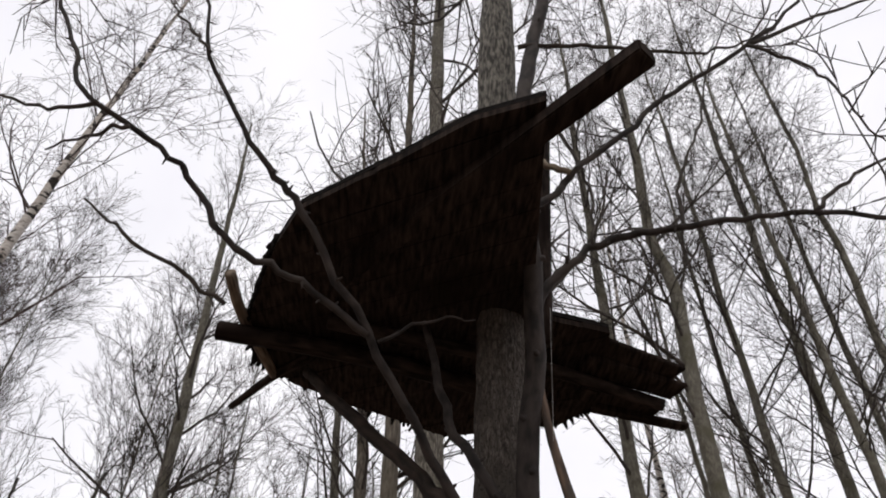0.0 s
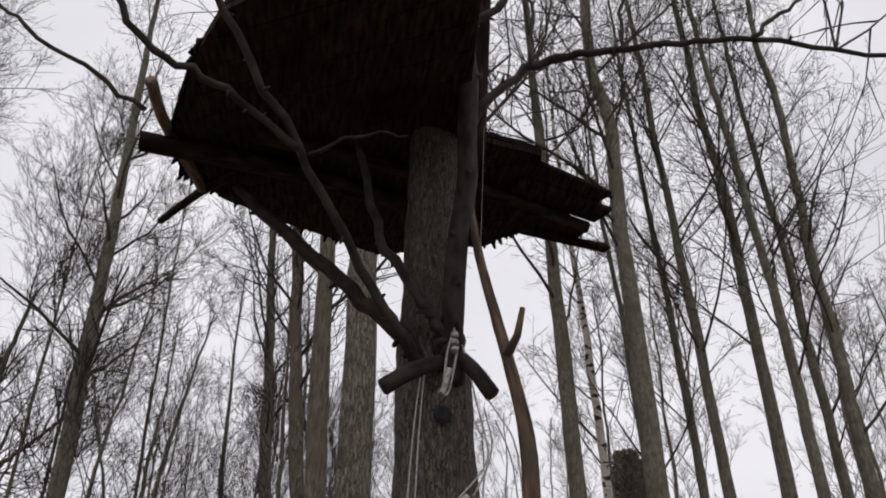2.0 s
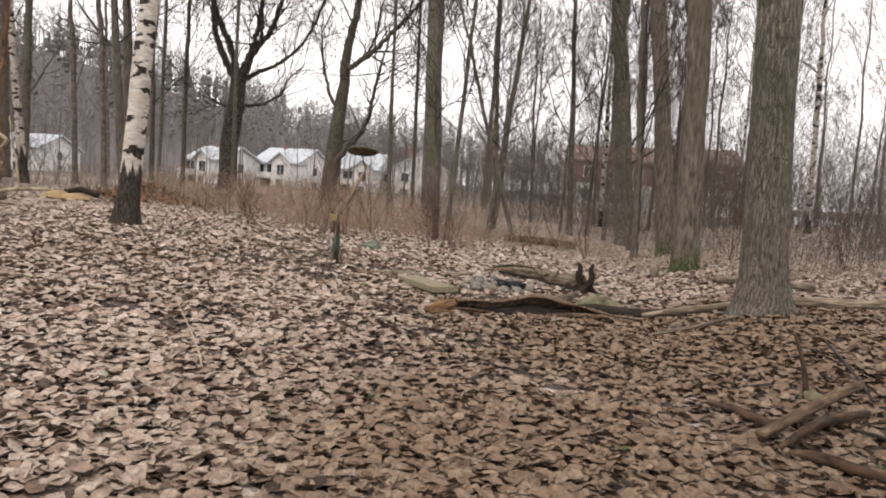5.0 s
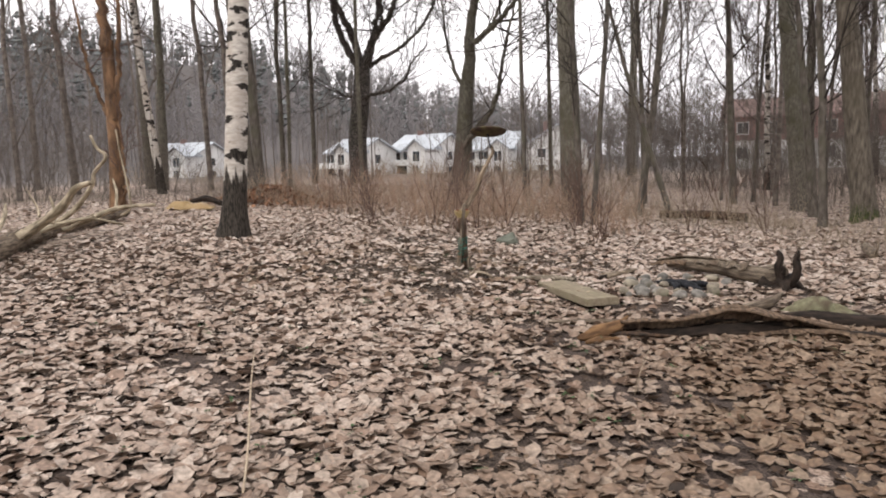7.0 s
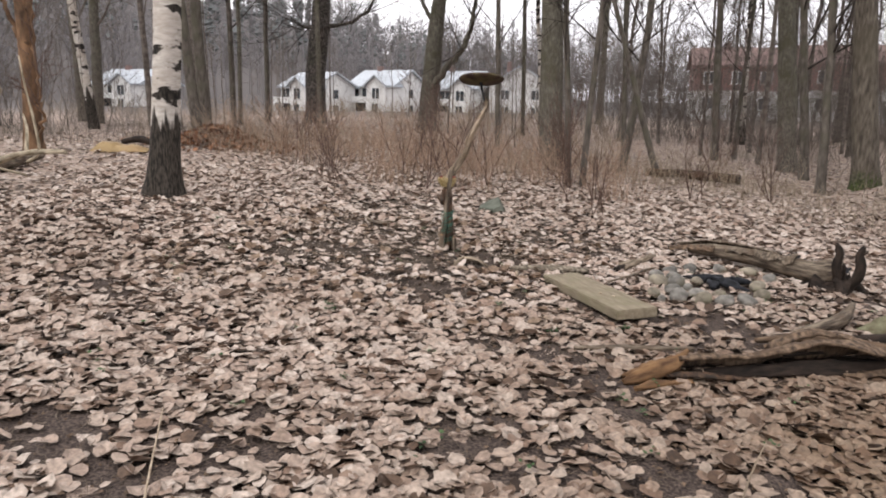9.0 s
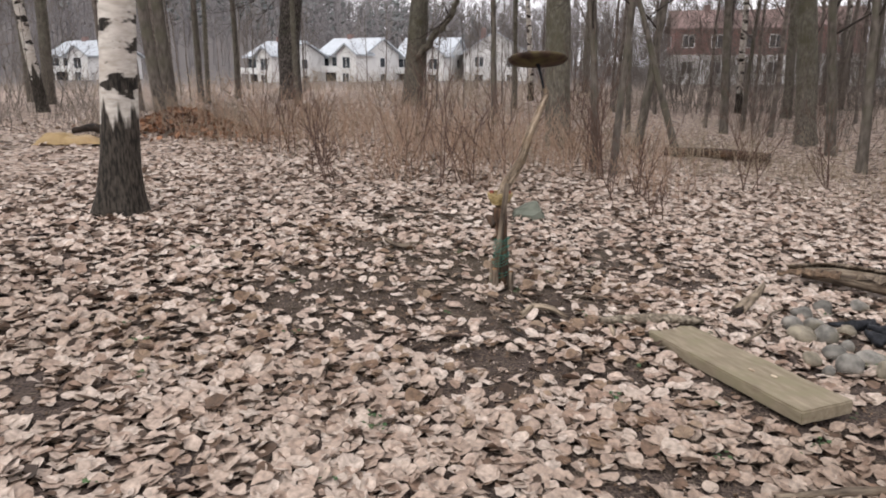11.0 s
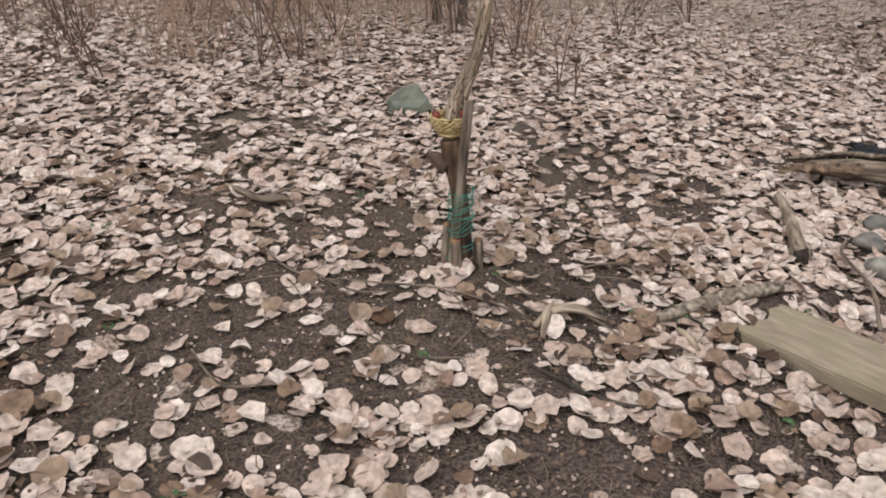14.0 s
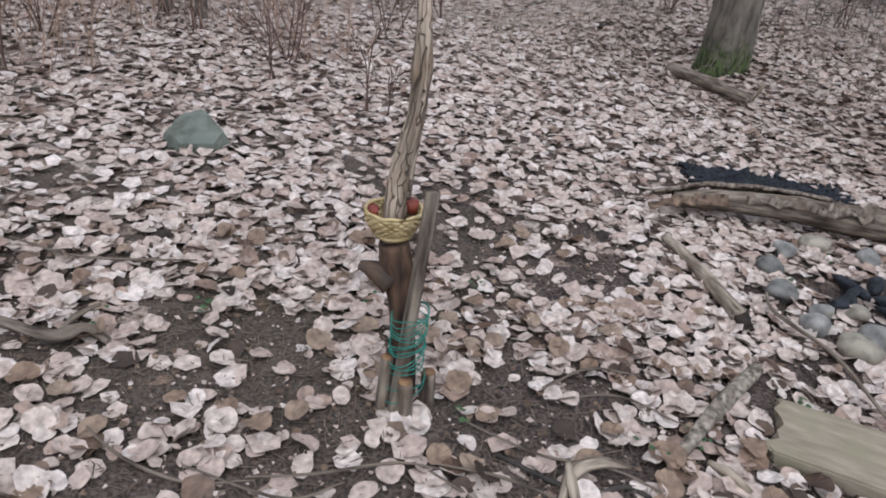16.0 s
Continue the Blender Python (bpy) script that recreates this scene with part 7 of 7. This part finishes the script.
# dark fallen limbs between the poplars
for k, (pts, rad) in enumerate([(((2.3, 10.9, 0.05), (3.1, 10.8, 0.42), (3.9, 10.3, 0.55), (4.7, 10.1, 0.50), (5.6, 9.3, 0.42), (6.3, 9.1, 0.12)), (0.03, 0.06, 0.075, 0.085, 0.08, 0.06)),
                                (((2.6, 9.9, 0.05), (3.2, 9.9, 0.30), (3.7, 9.6, 0.33), (4.6, 9.5, 0.16), (5.2, 9.1, 0.10)), (0.03, 0.045, 0.05, 0.05, 0.04)),
                                (((4.3, 10.2, 0.5), (4.5, 10.3, 0.75), (4.9, 10.1, 0.95)), (0.03, 0.02, 0.01)), (((5.1, 9.7, 0.4), (5.5, 9.9, 0.7), (5.6, 9.8, 1.0)), (0.025, 0.018, 0.01)),
                                (((3.4, 10.6, 0.5), (3.6, 10.9, 0.75), (4.2, 11.0, 0.85)), (0.025, 0.018, 0.01))]):
    log(pts, [0.75 * r for r in rad], M_LIMB, "dark fallen limb arching over the leaves", seed=50 + k, name="fallen_limb", category="branch", n=44, k=9, rough=0.8, group="fallen limbs")
stone(4.9, 10.0, 0.35, 0.3, 0.28, 77, M_TWIG, "dark rotten stump overgrown with moss", "rotten_stump")

# fallen tree at the thicket's edge
fallen = new("fallen_tree")
FO = Vector((-8.6, 6.7, gz(-8.6, 6.7)))
fallen.location = FO
g = Geo()
tube(g, curve_through([tuple(Vector(p) - FO) for p in [(-7.7, 5.7, 0.50), (-8.25, 6.65, 0.47), (-8.95, 7.55, 0.50), (-9.5, 8.35, 0.52), (-10.0, 9.25, 0.54), (-10.75, 10.52, 0.56)]], 60), np.linspace(0.17, 0.05, 60), 16, True, 0.5, 3)
part("trunk", g, M_DEAD, fallen, "pale rotten trunk")
for k, (pts, r) in enumerate([([(-8.72, 7.25, 0.50), (-8.36, 7.28, 0.67), (-7.96, 7.30, 0.88), (-7.72, 7.30, 1.07), (-7.49, 7.30, 1.13)], 0.06), ([(-9.36, 8.2, 0.58), (-9.10, 8.3, 0.76), (-8.92, 8.3, 0.89), (-8.72, 8.3, 1.09), (-8.67, 8.3, 1.22), (-8.46, 8.3, 1.40), (-8.59, 8.3, 1.50), (-8.69, 8.3, 1.65)], 0.035),
                              ([(-8.46, 7.55, 0.68), (-8.48, 7.6, 0.82), (-8.53, 7.6, 0.98)], 0.028), ([(-8.10, 7.15, 0.8), (-8.19, 7.2, 0.89), (-8.34, 7.2, 1.09)], 0.016), ([(-9.45, 8.35, 0.50), (-9.25, 8.4, 0.56), (-8.87, 8.4, 0.72)], 0.03),
                              ([(-10.0, 8.9, 0.50), (-9.6, 8.8, 0.57), (-9.23, 8.8, 0.68), (-8.86, 8.8, 0.77), (-8.27, 8.8, 0.81)], 0.045), ([(-9.4, 9.25, 0.62), (-9.27, 9.3, 0.74), (-9.29, 9.3, 1.04), (-9.38, 9.3, 1.41), (-9.44, 9.3, 1.78)], 0.018),
                              ([(-9.0, 7.7, 0.55), (-8.7, 7.9, 0.66), (-8.35, 8.0, 0.72)], 0.04), ([(-10.2, 9.5, 0.58), (-9.8, 9.6, 0.70), (-9.3, 9.6, 0.74)], 0.03), ([(-8.5, 6.9, 0.55), (-8.9, 7.3, 0.75), (-9.3, 7.6, 0.88)], 0.035),
                              ([(-9.7, 8.7, 0.56), (-9.3, 8.5, 0.62), (-9.0, 8.55, 0.64), (-8.6, 8.6, 0.58)], 0.028), ([(-10.5, 10.1, 0.58), (-10.7, 10.3, 0.9), (-11.0, 10.5, 1.1)], 0.03)]):
    g = Geo()
    n_ = 7 * len(pts)
    tube(g, curve_through([tuple(Vector(p) - FO) for p in pts], n_), np.linspace(r, 0.4 * r, n_), 9, True, 0.45, k)
    part("branch", g, M_BLEACH, fallen, "bleached bare branch")
tagged(fallen, "pale fallen tree with broken branches", "fallen tree")

# yellow sheet and leaf heap near the thicket
bm = bmesh.new()
bmesh.ops.create_grid(bm, x_segments=36, y_segments=24, size=0.5)
for v in bm.verts:
    x, y = v.co.x * 0.85, v.co.y * 0.5
    e = max(0.0, 1 - (abs(v.co.x) * 2) ** 4) * max(0.0, 1 - (abs(v.co.y) * 2) ** 4)
    v.co = Vector((x, y, 0.01 + e * (0.11 + 0.11 * noise.noise(Vector((x * 4, y * 4, 1)))) + 0.02 * noise.noise(Vector((x * 11, y * 11, 2)))))
bmesh.ops.solidify(bm, geom=bm.faces[:], thickness=0.006)
sheet = part("tarpaulin", bm, M_YELLOW)
sheet.matrix_world = pose(-11.1, 12.2, gz(-11.1, 12.2) + 0.01, 0, 0, 35)
tagged(sheet, "crumpled yellow tarpaulin lying in the leaves", "tarpaulin")
log([(-11.6, 12.75, 0.10), (-11.25, 12.8, 0.17), (-10.85, 12.75, 0.10)], (0.04, 0.06, 0.05), M_HOLLOW, "dark log behind the yellow tarpaulin", seed=61)

for k, pts in enumerate([[(-5.04, 9.31, 0.035), (-4.98, 9.39, 0.05), (-4.92, 9.44, 0.05)], [(-4.98, 8.98, 0.02), (-4.88, 8.80, 0.03), (-4.75, 8.69, 0.025), (-4.60, 8.66, 0.02)], [(-4.62, 8.67, 0.025), (-4.46, 8.63, 0.035), (-4.27, 8.62, 0.03), (-4.16, 8.58, 0.02)],
                         [(-4.17, 8.59, 0.03), (-4.04, 8.51, 0.035), (-3.90, 8.40, 0.02)], [(-5.2, 9.95, 0.02), (-4.97, 9.76, 0.035), (-4.62, 9.70, 0.03)], [(-3.75, 8.80, 0.02), (-3.56, 8.84, 0.035), (-3.41, 8.78, 0.03)]]):
    log(pts, (0.0032, 0.0048, 0.0025) if k else (0.008, 0.009, 0.005), M_DEAD, "thin crooked twig lying among the leaves", seed=120 + k, name="twig", category="twig", n=20, k=6, rough=0.4, group="thin twigs round the post")

# dry stalk in the leaves
log([(-2.85, 4.10, 0.045), (-3.05, 4.36, 0.06), (-3.52, 4.93, 0.065), (-3.98, 5.50, 0.045)], (0.0045, 0.005, 0.004, 0.0025), M_REEDPALE, "long pale dry stalk lying across the leaves", seed=90, name="stalk", category="stalk", n=24, k=6, rough=0.15)
for x, y, dx, dy, h in ((-5.3, 6.1, -0.05, 0.05, 0.2), (-1.9, 5.9, 0.06, 0.05, 0.22)):
    z = gz(x, y)
    thing("stalk", [(x, y, z - 0.01), (x + dx * 0.4, y + dy * 0.4, z + h * 0.5), (x + dx, y + dy, z + h)], (0.004, 0.0035, 0.002), M_STRAW, "single dry pale stalk in the leaves", "stalk", 10, 5, 0.1, 1, "dry stalks")


# ---- leaf litter ----
def leaf_shape(rs, n, rim):
    """Corners of n curled round leaves with a wavy rim, lying about the origin."""
    a = np.arange(rim) * 6.283 / rim
    r = (0.5 + (0.016 if rim > 11 else 0.032) * rs.randn(n, rim)) * (1 + 0.10 * np.exp(-(np.minimum(a, 6.283 - a) / 0.45) ** 2) - 0.06 * np.exp(-((a - 3.14) / 0.5) ** 2))
    x, y = r * np.cos(a), r * np.sin(a) * rs.uniform(0.78, 1.04, n)[:, None]
    if rim > 11:
        saw = 1 + 0.022 * np.where(np.arange(rim) % 2, 1.0, -0.6)
        x, y = x * saw, y * saw
    fold = rs.uniform(-0.1, 0.35, n)[:, None]
    z = rs.uniform(-0.35, 0.6, n)[:, None] * x * x + rs.uniform(-0.3, 1.0, n)[:, None] * y * y + fold * np.abs(y) * (0.4 + x) + (0.028 if rim > 11 else 0.045) * rs.randn(n, rim)
    return np.concatenate([np.stack([x, y, z], -1), np.zeros((n, 1, 3))], 1)


def lay_leaves(rs, x, y, size, tilt, rim=9):
    n = len(x)
    v = leaf_shape(rs, n, rim) * size[:, None, None]
    yaw, ta, tb = rs.rand(n) * 6.283, rs.randn(n) * tilt, rs.randn(n) * tilt
    px, py, pz = v[..., 0], v[..., 1], v[..., 2]
    py, pz = py * np.cos(ta)[:, None] - pz * np.sin(ta)[:, None], py * np.sin(ta)[:, None] + pz * np.cos(ta)[:, None]
    px, pz = px * np.cos(tb)[:, None] + pz * np.sin(tb)[:, None], -px * np.sin(tb)[:, None] + pz * np.cos(tb)[:, None]
    qx = px * np.cos(yaw)[:, None] - py * np.sin(yaw)[:, None]
    qy = px * np.sin(yaw)[:, None] + py * np.cos(yaw)[:, None]
    low = pz.min(1)
    z = ground_z(x, y) + 0.006 - 0.55 * low + 0.012 * rs.rand(n)
    v = np.stack([qx + x[:, None], qy + y[:, None], pz + z[:, None]], -1)
    base = np.arange(n)[:, None, None] * (rim + 1)
    k = np.arange(rim)
    t = np.stack([np.full(rim, rim), k, (k + 1) % rim], -1)[None] + base
    return v.reshape(-1, 3), t.reshape(-1, 3)


BARE = [(-5.2, 8.52, 0.36, 0.20), (-4.75, 8.30, 0.60, 0.34), (-4.8, 7.72, 0.35, 0.16), (-3.95, 7.78, 0.35, 0.16), (-4.36, 8.25, 0.4, 0.35),
        (-3.30, 9.55, 0.5, 0.18), (-4.52, 9.22, 0.36, 0.12), (-4.3, 5.2, 0.35, 0.22), (-3.7, 5.0, 0.3, 0.2), (-2.72, 5.9, 0.4, 0.25), (-1.9, 5.95, 0.5, 0.25), (-2.44, 6.4, 0.4, 0.15),
        (-1.2, 5.2, 0.6, 0.3), (-0.9, 8.9, 0.5, 0.3), (-5.6, 6.6, 0.5, 0.2), (-2.12, 8.9, 0.45, 0.34), (-1.75, 10.2, 0.55, 0.2), (-3.2, 7.0, 0.3, 0.12), (-4.62, 9.35, 0.3, 0.2), (-3.45, 9.75, 0.4, 0.22), (-3.85, 8.42, 0.32, 0.16), (-5.2, 9.3, 0.35, 0.14), (-4.05, 8.1, 0.3, 0.14), (-4.95, 9.0, 0.4, 0.2), (-4.45, 8.85, 0.25, 0.3), (-4.7, 8.6, 0.4, 0.2), (-5.25, 9.05, 0.3, 0.2), (-4.0, 8.62, 0.22, 0.16), (-3.35, 9.75, 0.45, 0.25), (-3.3, 9.5, 0.42, 0.30), (-3.79, 8.76, 0.26, 0.20), (-4.5, 9.2, 0.30, 0.20), (-4.4, 8.62, 0.35, 0.14), (-4.92, 7.92, 0.5, 0.22), (-2.95, 6.95, 0.45, 0.22), (-2.5, 6.7, 0.3, 0.16), (-2.0, 7.9, 0.5, 0.2)]


def keep_leaves(rs, x, y):
    p = np.full(len(x), 0.94)
    clump = np.sin(13 * x + 5 * y) * np.sin(11 * y - 6 * x + 2) + 0.7 * np.sin(23 * x - 9 * y + 1) * np.sin(19 * y + 8 * x)
    floor = np.clip(0.25 + 0.27 * clump, 0.05, 0.58)
    for cx_, cy_, rx_, ry_ in BARE:
        e = ((x - cx_) / rx_) ** 2 + ((y - cy_) / ry_) ** 2
        p = np.minimum(p, floor + (0.94 - floor) * np.clip((e - 0.45) / 0.9, 0, 1))
    p = p * np.where((y > 14) & (x > -4.5), 0.6, 1.0)
    wave = np.sin(1.9 * x + 1.1 * y) * np.sin(1.3 * y - 1.7 * x + 1) + 0.6 * np.sin(4.3 * x - 2.1 * y) * np.sin(3.7 * y + 1.9 * x)
    p = p * np.where(wave < -0.75, 0.45, 1.0)
    return rs.rand(len(x)) < p


rs = np.random.RandomState(55)


def off_plank(x, y):
    """True where no leaf would stick through the plank."""
    along = (x - mid.x) * math.cos(turn) + (y - mid.y) * math.sin(turn)
    across = (y - mid.y) * math.cos(turn) - (x - mid.x) * math.sin(turn)
    return (np.abs(along) > 0.53) | (np.abs(across) > 0.175)


g = Geo()
for count, x0, x1, y0, y1, rim in ((24000, -8.0, 1.6, 1.6, 7.0, 8), (15000, -6.5, 0.8, 1.8, 7.0, 8), (7600, -6.9, -1.9, 6.7, 9.6, 16), (3500, -8.0, -6.9, 6.7, 9.6, 8), (8000, -1.9, 1.6, 6.7, 9.6, 7), (25000, -9.0, 2.0, 9.3, 14.5, 6), (11000, 1.6, 6.0, 1.6, 10.5, 6), (36000, -14, 10, 0.0, 22.5, 5)):
    x, y = rs.uniform(x0, x1, count) + 0.3 * rs.randn(count), rs.uniform(y0, y1, count) + 0.3 * rs.randn(count)
    ok = keep_leaves(rs, x, y)
    ok &= np.hypot(x - OX, y - OY) > 0.24
    ok &= off_plank(x, y)
    x, y = x[ok], y[ok]
    size = np.clip((0.061 if rim > 5 else 0.074) + 0.014 * rs.randn(len(x)), 0.03, 0.10)
    v, t = lay_leaves(rs, x, y, size, 0.23 if rim > 11 else 0.19, rim)
    g.add(v, None, t)
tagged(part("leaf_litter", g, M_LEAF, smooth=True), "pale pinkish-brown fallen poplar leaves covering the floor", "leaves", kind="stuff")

# heap of russet leaves beyond the birch
g = Geo()
x, y = -11.0 + 0.62 * rs.randn(1500), 14.5 + 0.42 * rs.randn(1500)
v, t = lay_leaves(rs, x, y, np.clip(0.085 + 0.015 * rs.randn(1500), 0.05, 0.12), 0.45, 6)
rise = 0.34 * np.exp(-((x + 11.0) / 0.85) ** 2 - ((y - 14.5) / 0.55) ** 2) * rs.uniform(0.55, 1.0, 1500)
v[:, 2] += np.repeat(rise, 7)
g.add(v, None, t)
tagged(part("leaf_heap", g, M_RUSSET), "low heap of russet leaves behind the birch", "leaf heap", kind="stuff")

# crumbled leaf between the whole ones
g = Geo()
x, y = rs.uniform(-7.0, -1.5, 16000), rs.uniform(4.6, 10.2, 16000)
v, t = lay_leaves(rs, x, y, np.clip(0.013 + 0.008 * rs.randn(16000), 0.004, 0.035), 0.3, 4)
g.add(v, None, t)
flakes = Geo()
x, y = rs.uniform(-6.2, -2.6, 7000), rs.uniform(6.8, 9.9, 7000)
v, t = lay_leaves(rs, x, y, np.clip(0.008 + 0.007 * rs.randn(7000), 0.003, 0.026), 0.4, 4)
flakes.add(v, None, t)
tagged(part("leaf_flakes", flakes, M_LEAF, smooth=False), "small pale leaf flakes scattered on the soil", "leaves", kind="stuff")
tagged(part("leaf_crumbs", g, M_SLAB, smooth=False), "crumbled brown leaf fragments on the soil", "leaves", kind="stuff")

# leaves beside the last steps, each its own piece
kinds = []
for k in range(12):
    v, t = lay_leaves(rs, np.array([0.0]), np.array([0.0]), np.array([0.068]), 0.2, 20)
    v[:, 2] -= v[:, 2].min()
    kinds.append(Geo().add(v, None, t).mesh("leaf", M_LEAF, False))
count = 0
while count < 290:
    lx, ly = rs.uniform(-5.9, -2.9), rs.uniform(7.0, 9.9)
    if not keep_leaves(rs, np.array([lx]), np.array([ly]))[0] or not off_plank(np.array([lx]), np.array([ly]))[0] or math.hypot(lx - FX, ly - FY) < 0.1:
        continue
    ob = new("leaf", kinds[rs.randint(12)])
    s = rs.uniform(0.8, 1.25)
    ob.matrix_world = pose(lx, ly, gz(lx, ly) + 0.018, rs.uniform(-8, 8), rs.uniform(-8, 8), rs.uniform(0, 360)) @ Matrix.Scale(s, 4)
    ob.parent = ground
    count += 1

# crumbs of twig and bark on the bare soil
g = Geo()
for m in range(9000):
    lx, ly = (rs.uniform(-6.6, -1.2), rs.uniform(4.5, 10.5)) if m % 2 else (rs.uniform(-5.9, -2.6), rs.uniform(6.9, 9.6))
    q = np.array([lx, ly, gz(lx, ly) + 0.008])
    a, ln = rs.rand() * 6.283, rs.uniform(0.006, 0.02) if rs.rand() < 0.6 else rs.uniform(0.02, 0.06)
    d = np.array([math.cos(a) * ln, math.sin(a) * ln, 0.008 * rs.rand()])
    bow = np.array([-d[1], d[0], 0.012]) * rs.uniform(-0.5, 0.5)
    tube(g, [q - d, q + bow + (0, 0, 0.01 * rs.rand()), q + d + (0, 0, 0.012 * rs.rand())], [0.001, 0.0017, 0.0008], 3, False)
tagged(part("twig_litter", g, M_DEAD), "small broken twigs and crumbs on the soil", "twigs", kind="stuff")

# small green sprouts between the leaves
g = Geo()
for _ in range(150):
    lx, ly = rs.uniform(-6.2, 1.0), rs.uniform(3.2, 9.5)
    for _ in range(rs.randint(3, 7)):
        q = np.array([lx + rs.randn() * 0.02, ly + rs.randn() * 0.02, gz(lx, ly) + 0.02 + 0.02 * rs.rand()])
        a, ln = rs.rand() * 6.283, rs.uniform(0.012, 0.024)
        d, e = np.array([math.cos(a), math.sin(a), 0.3]) * ln, np.array([-math.sin(a), math.cos(a), 0.1]) * ln * 0.5
        g.add([q, q + d * 0.5 + e, q + d, q + d * 0.5 - e, q + d * 0.5 + (0, 0, 0.003)], None, [(0, 1, 4), (1, 2, 4), (2, 3, 4), (3, 0, 4)])
tagged(part("sprouts", g, M_SPROUT), "small green sprouts between the fallen leaves", "sprouts", kind="stuff")
